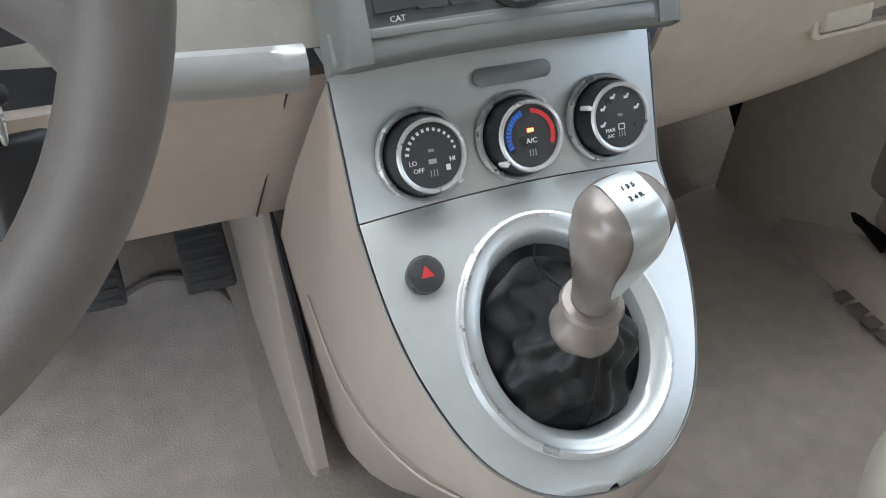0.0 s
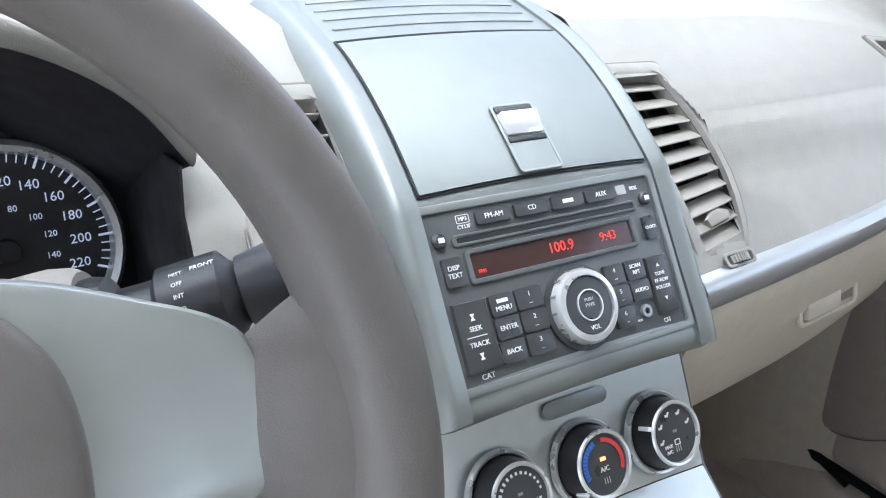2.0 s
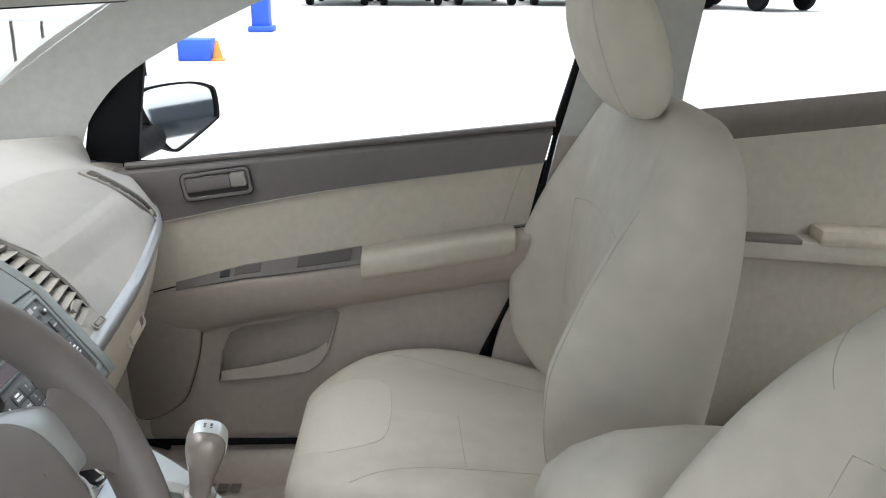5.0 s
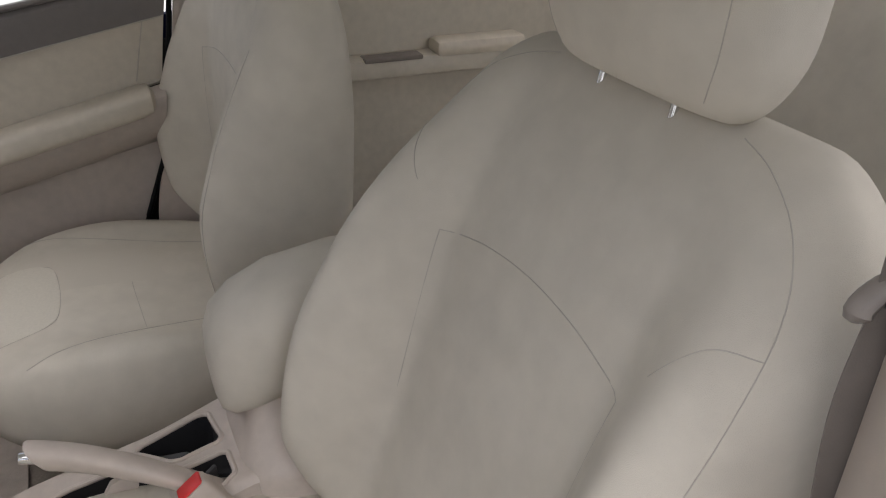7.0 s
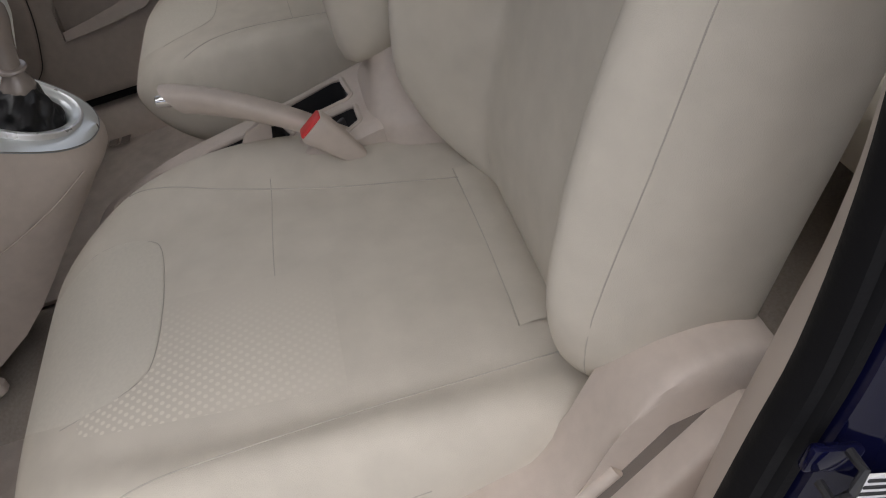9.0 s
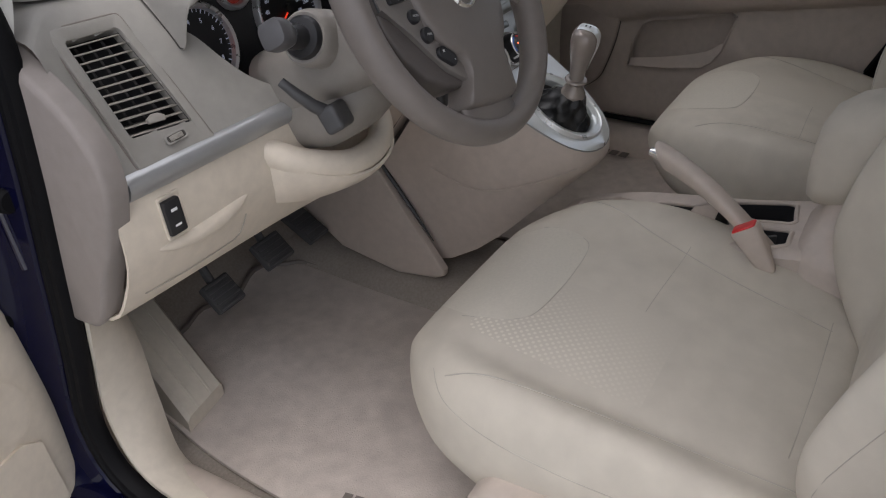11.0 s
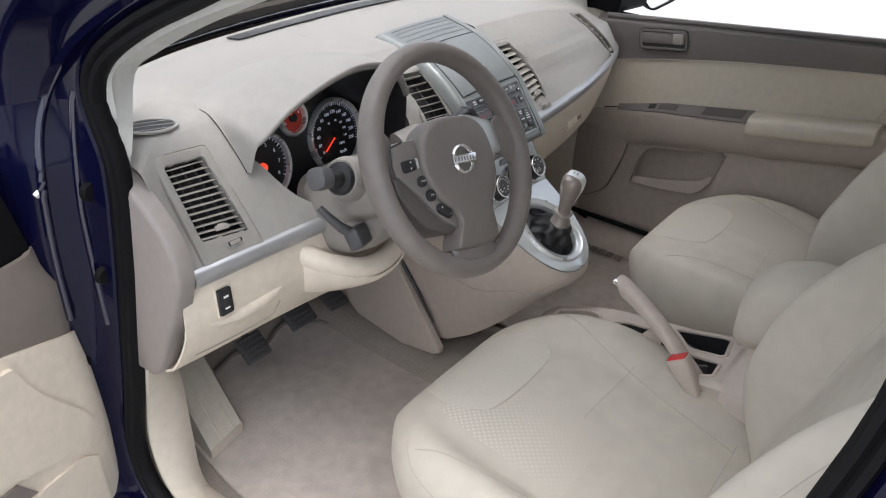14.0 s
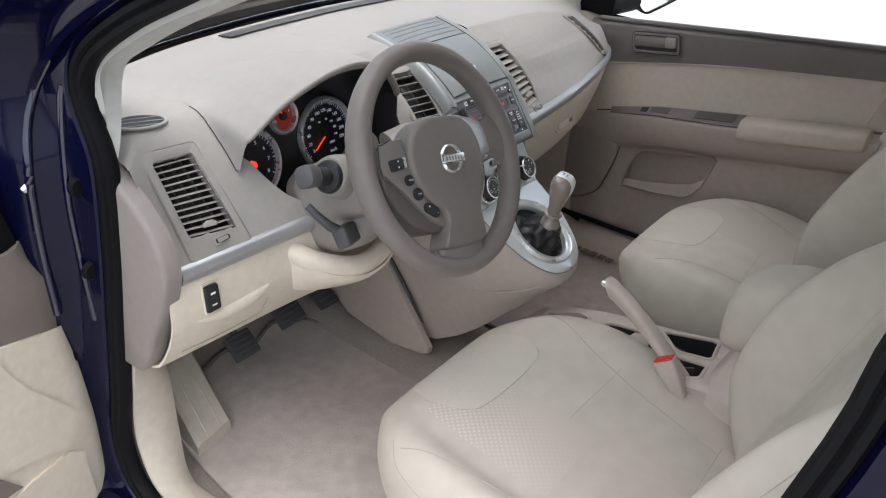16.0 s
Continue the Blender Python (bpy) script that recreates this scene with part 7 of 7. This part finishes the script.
part("jamb_edge", tube(spline([(-0.766, 0.356, 1.135), (-0.773, 0.366, 1.116), (-0.784, 0.379, 1.085), (-0.802, 0.377, 1.046), (-0.820, 0.362, 0.989), (-0.821, 0.367, 0.919), (-0.817, 0.374, 0.835), (-0.810, 0.378, 0.74)], 40), 0.0070, 12), PAINTEDGE, body, "rolled blue edge of the door jamb")
part("jamb_edge", tube(spline([(-0.762, 0.342, 1.10), (-0.767, 0.345, 1.078), (-0.775, 0.345, 1.014), (-0.779, 0.347, 0.926), (-0.772, 0.352, 0.806), (-0.766, 0.352, 0.72)], 40), 0.0060, 12), PAINTEDGE, body, "rolled blue edge of the door jamb")
part("kick_panel", ribbon([(-0.735, 0.30, 0.68), (-0.737, 0.318, 0.58), (-0.738, 0.332, 0.46), (-0.738, 0.29, 0.372), (-0.738, 0.18, 0.352), (-0.738, 0.0, 0.35)], [(-0.650, 0.40, 0.66), (-0.650, 0.35, 0.547), (-0.652, 0.335, 0.433), (-0.660, 0.30, 0.335), (-0.664, 0.18, 0.318), (-0.664, 0.0, 0.315)], 8, 0.012, 0.006, 30, way=(0.5, -0.5, 0.7)), BEIGE, body, "beige kick panel and sill moulding")
part("sill_trim", loft([[(x, y, z) for x, z in ((-0.66, 0.30), (-0.665, 0.335), (-0.68, 0.348), (-0.715, 0.350), (-0.735, 0.340), (-0.74, 0.30))] for y in (0.30, 0.1, -0.2, -0.45)]), CONSOLE, body, "beige sill trim")
striker = part("door_striker", box(0.008, 0.034, 0.018, 0.003, pose(-0.776, -0.600, 0.69, 25)), BLUE, body, "dark door striker plate")
part("striker_loop", tube([(-0.782, -0.590, 0.680), (-0.795, -0.590, 0.680), (-0.799, -0.598, 0.69), (-0.795, -0.606, 0.70), (-0.782, -0.606, 0.70)], 0.003, 8), BLACK, striker)
sticker = part("tyre_label", box(0.002, 0.042, 0.034, 0, pose(-0.786, -0.625, 0.655, 25)), WHITE, body, "white printed label on the pillar")
for k in range(6):
    part("label_bar", box(0.001, 0.034, 0.002, 0, pose(-0.7875, -0.625, 0.655, 25) @ pose(0, 0, 0.014 - 0.0056 * k)), BLACK, sticker)

# flat black strip laid over the jamb as the darkness of its void
part("jamb_void_shade", ribbon([(-0.773, 0.350, 0.95), (-0.771, 0.350, 0.822), (-0.764, 0.350, 0.732)], [(-0.742, 0.350, 0.95), (-0.742, 0.350, 0.81), (-0.757, 0.350, 0.722)], 3, 0.0, 0.003), RUBBER, body, "black strip that stands in for the dark void of the door jamb")
part("jamb_edge", tube([(-0.774, 0.347, 0.95), (-0.772, 0.347, 0.822), (-0.766, 0.347, 0.732), (-0.757, 0.345, 0.64)], 0.0022, 6), BLUE, body, "rolled blue edge of the door jamb")
# driver's door, open
door3 = thing("door_3", "open driver's door, cream below a taupe band", "car door", kind="structure")
D3 = Matrix.Translation((-0.815, 0.47, 0)) @ Matrix.Rotation(radians(180 + 17), 4, "Z")


def d3(fn, nu, nv, mat, label, name="panel"):
    bm = sheet(fn, nu, nv, 0.01)
    bm.transform(D3)
    return part(name, bm, mat, door3, label)


def split_line(x):
    return 0.706 + 0.32 * (x - 0.007) - 0.12 * max(0, x - 0.15)


def door_front(z):
    return curve([(0.30, -0.045), (0.431, -0.027), (0.628, -0.005), (0.708, 0.007), (0.788, 0.011), (0.835, 0.044), (0.874, 0.052), (1.0, 0.09)], z)


def upper_at(u, v):
    z = lerp(0.706, 0.872, v)
    x = lerp(door_front(z), 0.95, u)
    return x, 0.072 + 0.006 * math.sin(math.pi * v) - 0.012 * (u < 0.02), lerp(split_line(x) + 0.001, 0.872 + 0.10 * max(0, x - 0.10), v)


def lower_at(u, v):
    z = lerp(0.34, 0.706, v)
    x = lerp(door_front(z), 0.95, u)
    return x, 0.076 + 0.008 * math.sin(math.pi * 0.9 * v) - 0.012 * (u < 0.02), lerp(0.34, split_line(x), v)


d3(upper_at, 50, 10, TAUPE, "taupe upper part of the open door", "upper_panel")
d3(lambda u, v: (lerp(door_front(lerp(0.874, 1.0, v)), 0.95, u), 0.060, lerp(0.872, 1.0 + 0.06 * u, v)), 20, 6, RUBBER, "black upper edge of the open door", "window_base")
d3(lower_at, 50, 18, CREAM, "cream lower part of the open door", "lower_panel")
D3F = D3 @ Matrix(((1, 0, 0, 0), (0, 0, -1, 0.098), (0, 1, 0, 0), (0, 0, 0, 1)))
POD = [(p.x, p.y) for p in spline([(0.15, 0.735, 0), (0.115, 0.668, 0), (0.071, 0.612, 0), (0.033, 0.562, 0), (0.031, 0.527, 0), (0.058, 0.503, 0), (0.13, 0.535, 0), (0.30, 0.585, 0), (0.60, 0.62, 0)], 40)] + [(0.62, 0.66), (0.60, 0.75), (0.40, 0.77)]
part("armrest_pod", prism(POD, 0.030, 0.009, D3F, 3), CREAM, door3, "cream moulded armrest of the open door")
part("map_pocket", prism([(0.157, 0.506), (0.188, 0.548), (0.60, 0.60), (0.60, 0.50), (0.196, 0.513)], 0.018, 0.003, D3F), TAUPE, door3, "taupe door pocket")
part("lower_moulding", prism([(0.03, 0.47), (0.06, 0.492), (0.14, 0.50), (0.60, 0.48), (0.60, 0.36), (0.02, 0.36)], 0.030, 0.010, D3F, 3), CREAM, door3, "cream lower moulding")
for bm_, nm, lb in ((box(0.95, 0.06, 0.70, 0.02, D3 @ pose(0.50, 0.015, 0.66)), "door_shell", "dark blue door shell"),):
    part(nm, bm_, BLUE, door3, lb)
part("door_edge_seal", tube([D3 @ Vector(p) for p in ((0.10, 0.035, 1.02), (0.035, 0.04, 0.85), (0.0, 0.045, 0.6), (-0.03, 0.045, 0.36))], 0.008, 8), RUBBER, door3)

# belt of the driver's seat
GUIDEM = material("brownish_beige_guide", (0.30, 0.262, 0.235), 0.45)
seatbelt = thing("seat_belt", "taupe seat belt hanging from the centre pillar with its guide", "seat belt")
part("webbing", ribbon([(-0.652, -0.716, 1.24), (-0.652, -0.714, 1.09), (-0.650, -0.702, 1.00), (-0.652, -0.703, 0.90), (-0.655, -0.705, 0.75), (-0.660, -0.700, 0.60)], [(-0.670, -0.735, 1.24), (-0.670, -0.737, 1.09), (-0.670, -0.739, 1.00), (-0.671, -0.742, 0.90), (-0.673, -0.742, 0.75), (-0.676, -0.738, 0.60)], 2, 0.0, 0.0015), TAUPE, seatbelt)
part("guide", tube(spline([(-0.650, -0.706, 1.062), (-0.650, -0.708, 1.072), (-0.654, -0.722, 1.084), (-0.664, -0.744, 1.090), (-0.682, -0.772, 1.094)], 14), [0.004, 0.0075, 0.009] + [0.009] * 10 + [0.007], 12, flat=0.7), GUIDEM, seatbelt, "greyish beige belt guide")
part("guide_bolt", lathe([(0.0005, 0.006), (0.008, 0.006), (0.010, 0.003), (0.010, -0.004), (0.0005, -0.004)], 20, pose(-0.660, -0.722, 1.080, 0, 90)), BLACK, seatbelt, "dark bolt cover of the belt guide")

# ---- mirrors ----
mirror = thing("wing_mirror", "black passenger wing mirror on the door", "wing mirror")
MN = Vector((-0.55, -0.83, 0.10)).normalized()
MO = Vector((0.925, 0.215, 1.028))
MM = frame_on(MO, MO + Vector((0.83, -0.55, 0.0)), (0, 0, 1))
if (MM.to_3x3() @ Vector((0, 0, 1))).dot(MN) < 0:
    MM = MM @ pose(0, 0, 0, 0, 180, 0)
MM = MM @ pose(0, 0, 0, -5.7)
MOUT = [(-0.094, 0.018), (-0.092, 0.050), (-0.05, 0.059), (0.03, 0.058), (0.078, 0.047), (0.094, 0.032), (0.094, -0.014), (0.080, -0.027), (0.0, -0.062), (-0.032, -0.070), (-0.056, -0.050)]
MO2 = smooth_outline(MOUT, 60)
MIRROR = material("mirror_glass", (0.86, 0.88, 0.88), 0.02, metal=1.0, bump=0, vary=0.0)
part("housing", loft([[(x * k, y * k, z) for x, y in MO2] for k, z in ((0.4, -0.085), (0.8, -0.07), (1.0, -0.035), (1.06, -0.005), (1.06, 0.006), (0.985, 0.006), (0.98, -0.002))], m=MM), RUBBER, mirror)
part("mirror_pane", prism([(x * 0.99, y * 0.99) for x, y in MO2], 0.001, 0, MM), MIRROR, mirror, "mirror glass")
part("stem", tube([(0.70, 0.285, 0.985), (0.78, 0.275, 0.985), (0.87, 0.26, 0.99)], [0.03, 0.026, 0.03], 12), RUBBER, mirror)
rear = thing("rear_view_mirror", "black rear-view mirror below the windscreen top", "mirror")
part("housing", box(0.25, 0.035, 0.07, 0.02, pose(0.02, 0.07, 1.315, 12, 0, -18), 4), RUBBER, rear)
part("mirror_pane", box(0.235, 0.002, 0.058, 0.0, pose(0.02, 0.07, 1.315, 12, 0, -18) @ pose(0, -0.0185, 0)), MIRROR, rear, "mirror glass")
part("stem", tube([(0.02, 0.10, 1.33), (0.02, 0.13, 1.38)], 0.012, 10), RUBBER, rear)

# ---- lower dash, footwell ----
part("knee_panel", sheet(lambda u, v: (lerp(-0.40, -0.078, u), lerp(curve(LOW, -0.2) + 0.004, 0.30, v ** 1.1) + 0.02 * math.sin(math.pi * v) * 0, lerp(0.822, 0.606, v)), 12, 12, -0.006), CONSOLE, dash, "beige knee panel beside the column")
part("knee_seam", tube([(-0.128, lerp(0.15, 0.295, k / 10) - 0.002, lerp(0.82, 0.61, k / 10)) for k in range(11)], 0.0011, 5), BLACK, dash)
COWL_RIM = spline([(-0.520, 0.225, 0.806), (-0.500, 0.187, 0.792), (-0.475, 0.158, 0.774), (-0.43, 0.130, 0.757), (-0.385, 0.122, 0.752), (-0.335, 0.130, 0.758), (-0.30, 0.155, 0.775), (-0.285, 0.18, 0.79)], 32)
COWL_FOOT = spline([(-0.530, 0.235, 0.735), (-0.505, 0.205, 0.722), (-0.475, 0.180, 0.714), (-0.43, 0.160, 0.708), (-0.385, 0.152, 0.708), (-0.335, 0.155, 0.718), (-0.30, 0.172, 0.742), (-0.285, 0.19, 0.77)], 32)
cowl = part("column_cowl", tube(COWL_RIM, 0.018, 14, flat=1.1), CREAM, dash, "cream moulding under the column")
part("cowl_face", sheet(lambda u, v: (lambda p, q: p.lerp(q, v) + Vector((0, -0.010 * math.sin(math.pi * (0.15 + 0.85 * v)), 0)))(COWL_RIM[round(31 * u)] + Vector((0, -0.013, -0.010)), COWL_FOOT[round(31 * u)]), 31, 8, 0.004), CREAM, cowl, "cream front face of the moulding")
part("switch_bezel", band(rounded(0.034, 0.054, 0.004), rounded(0.028, 0.046, 0.003), 0.003, 0.001, frame_on((-0.668, 0.1895, 0.785), (0, 0.1895, 0.785), (0, 0.12, 1))), CREAM, dash)
LS = frame_on((-0.670, 0.1860, 0.785), (0, 0.1860, 0.785), (0, 0.12, 1))
ls = part("light_switch", box(0.025, 0.043, 0.010, 0.003, LS), BLACK, dash, "black mirror and light switch")
part("switch_mark", box(0.009, 0.0035, 0.0004, 0, LS @ pose(0, 0.009, 0.0052)), WHITE, ls)
part("switch_mark", box(0.009, 0.0025, 0.0004, 0, LS @ pose(0, -0.010, 0.0052)), WHITE, ls)
part("coin_pocket", loft([[(x, curve(LOW, x) - 0.002 - d * math.cos(a) * 0.75, z + d * math.sin(a)) for a in (math.pi * (k / 8 - 0.5) for k in range(9))] for x, z, d in ((-0.700, 0.752, 0.002), (-0.68, 0.748, 0.007), (-0.64, 0.744, 0.012), (-0.60, 0.746, 0.013), (-0.57, 0.752, 0.010), (-0.545, 0.762, 0.002))], closed=False), CREAM, dash, "cream pocket lip")


def knee_at(x, drop, out=0.001):
    """A place on the driver's lower panel, some way below the silver trim."""
    return Vector((x, curve(LOW, x) + curve([(-b, a) for a, b in KNEE], drop) - out, curve(LOWZ, x) - 0.027 - drop))


part("panel_line", tube([knee_at(lerp(-0.71, -0.565, k / 16), 0.130 + 0.004 * math.sin(k / 5)) for k in range(17)] + [knee_at(-0.558, d) for d in (0.122, 0.105, 0.09)], 0.0009, 5), SEAM, dash)
GL = frame_on((0.336, 0.146, 0.808), (1.0, 0.205, 0.808), (0, 0.25, 1))
gl = part("glovebox_latch", band(rounded(0.100, 0.030, 0.008), rounded(0.088, 0.022, 0.006), 0.003, 0.001, GL), CREAM, glove, "cream glovebox latch")
part("latch_pull", box(0.056, 0.018, 0.010, 0.003, GL @ pose(-0.014, 0, 0.002)), CREAM, gl)
part("latch_dark", box(0.030, 0.014, 0.001, 0, GL @ pose(0.028, 0, 0.001)), TAUPE, gl)
flap = part("console_flap", prism([(0.318, 0.603), (0.236, 0.492), (0.165, 0.397), (0.166, 0.384), (0.185, 0.374), (0.27, 0.362), (0.40, 0.385), (0.50, 0.46), (0.50, 0.60)], 0.016, 0.006, Matrix(((0, 0, -1, -0.108), (1, 0, 0, 0), (0, 1, 0, 0), (0, 0, 0, 1))), 3), CONSOLE, console, "loose beige side flap of the console")
part("flap_gap", tube([(-0.112, 0.312, 0.604), (-0.110, 0.28, 0.56), (-0.108, 0.235, 0.50), (-0.107, 0.195, 0.445)], [0.0015, 0.004, 0.0035, 0.001], 6), BLACK, console, "dark gap beside the flap")
PED = material("worn_black_pedal_rubber", (0.07, 0.07, 0.072), 0.6, bump=0.3, grain=200)


def pedal(x, y, z, w, h, label, tilt=48, bars=5):
    t = thing("pedal", label, "pedal", "pedals")
    m = pose(x, y, z, 90 - tilt)
    part("pad", box(w, h, 0.014, 0.004, m), PED, t)
    for k in range(bars):
        part("rib", box(w * 0.86, h / bars * 0.45, 0.004, 0.001, m @ pose(0, lerp(-h / 2, h / 2, (k + 0.5) / bars), 0.008)), PED, t)
    part("arm", tube([(x, y + 0.012, z), (x, y + 0.05, z + 0.06), (x, y + 0.12, z + 0.22)], 0.008, 8), PED, t)


pedal(-0.425, 0.42, 0.450, 0.062, 0.055, "black rubber clutch pedal")
pedal(-0.285, 0.43, 0.455, 0.070, 0.055, "black rubber brake pedal")
pedal(-0.160, 0.47, 0.445, 0.055, 0.11, "black rubber accelerator pedal", 60, 8)
rest = thing("foot_rest", "worn beige foot rest beside the clutch pedal", "foot rest")
part("ramp", loft([[(-0.605, 0.350, 0.31), (-0.510, 0.368, 0.31), (-0.510, 0.368, 0.335), (-0.516, 0.366, 0.342), (-0.597, 0.351, 0.342), (-0.605, 0.350, 0.335)], [(-0.565, 0.555, 0.31), (-0.475, 0.555, 0.31), (-0.475, 0.555, 0.455), (-0.482, 0.555, 0.465), (-0.557, 0.555, 0.475), (-0.565, 0.555, 0.465)]]), BEIGE, rest)
for f in (0.28, 0.72):
    part("tread_rib", tube([Vector((-0.597, 0.352, 0.342)).lerp(Vector((-0.516, 0.367, 0.342)), f), Vector((-0.557, 0.555, 0.475)).lerp(Vector((-0.482, 0.555, 0.465)), f)], 0.0025, 6), BEIGE, rest)


def mat_at(x0, x1, y0, y1):
    def at(u, v):
        x, y = lerp(x0(v), x1(v), u), lerp(y0, y1, v) + 0.006 * math.sin(5 * math.pi * u) * (v > 0.9)
        z = 0.318 + 0.004 * math.sin(9 * u + 5 * v) + max(0, y - 0.55) * 0.98
        return x, y, z
    return at


dm = mat_at(lambda v: lerp(-0.648, -0.54, v ** 3), lambda v: -0.130 - 0.05 * max(0.0, v - 0.92) / 0.08, -0.10, 0.555)
m1_ = solo("floor_mat", sheet(dm, 30, 30, 0.006), MAT, "worn beige pile floor mat with a bound edge, driver's footwell", "floor mat", "floor mats")
part("binding", tube([Vector(dm(1, k / 30)) + Vector((0, 0, 0.001)) for k in range(31)] + [Vector(dm(1 - k / 20, 1)) + Vector((0, 0, 0.001)) for k in range(1, 21)], 0.0055, 6), TAUPE, m1_, "taupe bound edge")


def mark_bars(n, size, m, parent):
    """A row of plain upright bars in place of a maker's word."""
    for k in range(n):
        part("mat_bar", box(size * 0.50, size * 0.68, 0.0008, 0.0002, m @ pose((k - (n - 1) / 2) * size * 0.66, 0, 0)), TAUPE, parent)


mark_bars(6, 0.026, pose(-0.592, 0.004, 0.3245, 0, 0, -80), m1_)
pm = mat_at(lambda v: 0.15, lambda v: 0.678, -0.10, 0.50)
m2_ = solo("floor_mat", sheet(pm, 30, 30, 0.006), MAT, "beige pile floor mat in the passenger footwell", "floor mat", "floor mats")
mark_bars(6, 0.040, pose(0.640, 0.16, 0.3245, 0, 0, 88), m2_)

# ---- yard outside ----
TBLUE = material("blue_painted_post", (0.03, 0.10, 0.55), 0.5, vary=0.1)
ORANGE = material("orange_cone_plastic", (0.85, 0.22, 0.04), 0.5)
DARKGLASS = material("dark_vehicle_glass", (0.02, 0.025, 0.03), 0.1, bump=0)


def truck(x, y, turn, paint, label, length=5.5):
    t = thing("truck", label, "truck", "parked trucks")
    t.matrix_world = pose(x, y, 0, 0, 0, turn)
    part("cab", prism([(0, 0.5), (0, 1.2), (0.9, 1.35), (1.5, 2.3), (2.6, 2.4), (2.7, 0.5)], 2.2, 0.06, pose(0, 1.1, 0, 90)), paint, t)
    part("windscreen", prism([(0.95, 1.42), (1.42, 2.2), (1.5, 2.2), (1.03, 1.42)], 1.9, 0, pose(-0.03, 0.95, 0, 90)), DARKGLASS, t)
    part("side_window", prism([(1.2, 1.45), (1.6, 2.15), (2.4, 2.15), (2.4, 1.45)], 2.24, 0, pose(0, 1.12, 0, 90)), DARKGLASS, t)
    part("grille", box(0.06, 1.4, 0.45, 0.02, pose(-0.02, 0, 0.85)), DARKGLASS, t)
    part("bumper", box(0.25, 2.2, 0.28, 0.05, pose(0.0, 0, 0.55)), WHITEPAINT, t)
    part("bed", box(length - 2.8, 2.2, 1.1, 0.05, pose(2.8 + (length - 2.8) / 2, 0, 1.25)), paint, t)
    for xx in (0.9, length - 1.1):
        for yy in (-0.95, 0.95):
            part("wheel", lathe([(0.0005, -0.13), (0.22, -0.13), (0.40, -0.12), (0.43, -0.06), (0.43, 0.06), (0.40, 0.12), (0.22, 0.13), (0.0005, 0.13)], 24, pose(xx, yy, 0.43, 90)), RUBBER, t)


REDPAINT = material("red_vehicle_paint", (0.6, 0.05, 0.06), 0.35, bump=0, coat=0.5)
for k, (x, y) in enumerate(((28.4, 2.6), (28.6, 0.2), (28.9, -2.2), (29.0, -4.6), (28.6, -6.6))):
    truck(x + 0.5, y - 0.6 * k * 0.4, 6 * math.sin(k), WHITEPAINT, "white truck parked far across the yard")
truck(27.2, -9.3, 20, REDPAINT, "red truck parked far across the yard")
truck(26.2, -12.2, 20, WHITEPAINT, "white truck parked far across the yard", 6.5)
truck(2.3, -9.0, -90, WHITEPAINT, "white truck parked behind the car", 6.5)
truck(5.0, -9.6, -90, WHITEPAINT, "white truck parked behind the car", 6.5)
solo("backdrop", box(0.3, 90, 5.0, 0.02, pose(43, 0, 2.5)), CONCRETE, "pale yard wall in the distance", "wall", kind="structure")
post = thing("blue_post", "blue painted steel post in the yard", "post")
part("base", box(0.55, 0.50, 0.12, 0.03, pose(17.4, 3.02, 0.06)), TBLUE, post)
part("shaft", box(0.36, 0.36, 4.5, 0.02, pose(17.4, 3.02, 2.25)), TBLUE, post)
post2 = thing("blue_post", "blue painted steel post in the yard", "post")
part("base", box(0.6, 0.6, 0.6, 0.03, pose(7.6, 5.2, 0.3)), TBLUE, post2)
part("shaft", box(0.42, 0.42, 4.5, 0.02, pose(7.6, 5.2, 2.25)), TBLUE, post2)
solo("blue_box", box(0.42, 0.46, 0.30, 0.02, pose(11.8, 2.97, 0.15)), TBLUE, "blue plastic box on the yard beside a cone", "box")
cone = solo("traffic_cone", join(lathe([(0.0005, 0.0), (0.11, 0.0), (0.11, 0.02), (0.075, 0.03), (0.02, 0.28), (0.0005, 0.285)], 24, pose(11.72, 2.66, 0))), ORANGE, "orange traffic cone beside a post", "cone")
tbl = thing("trestle_table", "pale folding table standing in the yard", "table")
part("top", box(1.0, 1.5, 0.05, 0.01, pose(9.5, 3.75, 0.75)), WHITEPAINT, tbl)
for dx in (-0.4, 0.4):
    for dy in (-0.6, 0.6):
        part("leg", tube([(9.5 + dx, 3.75 + dy, 0.0), (9.5 + dx, 3.75 + dy, 0.74)], 0.02, 8), RUBBER, tbl)
for k, (x, y) in enumerate(((8.88, 0.585), (8.2, -0.75))):
    solo("drain_cover", box(0.5, 0.9, 0.012, 0.004, pose(x, y, 0.004)), material("grey_iron_%s" % "ab"[k], (0.50, 0.49, 0.47), 0.8), "grey iron drain cover set in the yard", "drain cover", "drain covers")
for x0, y0, x1, y1 in ((5.0, -0.05, 14.0, -0.6), (14.0, 2.6, 30.0, 3.2)):
    solo("ground_joint", tube([(x0, y0, 0.001), ((x0 + x1) / 2, (y0 + y1) / 2 + 0.05, 0.001), (x1, y1, 0.001)], 0.012, 5), SEAM, "dark joint between concrete slabs", "joint", kind="structure")
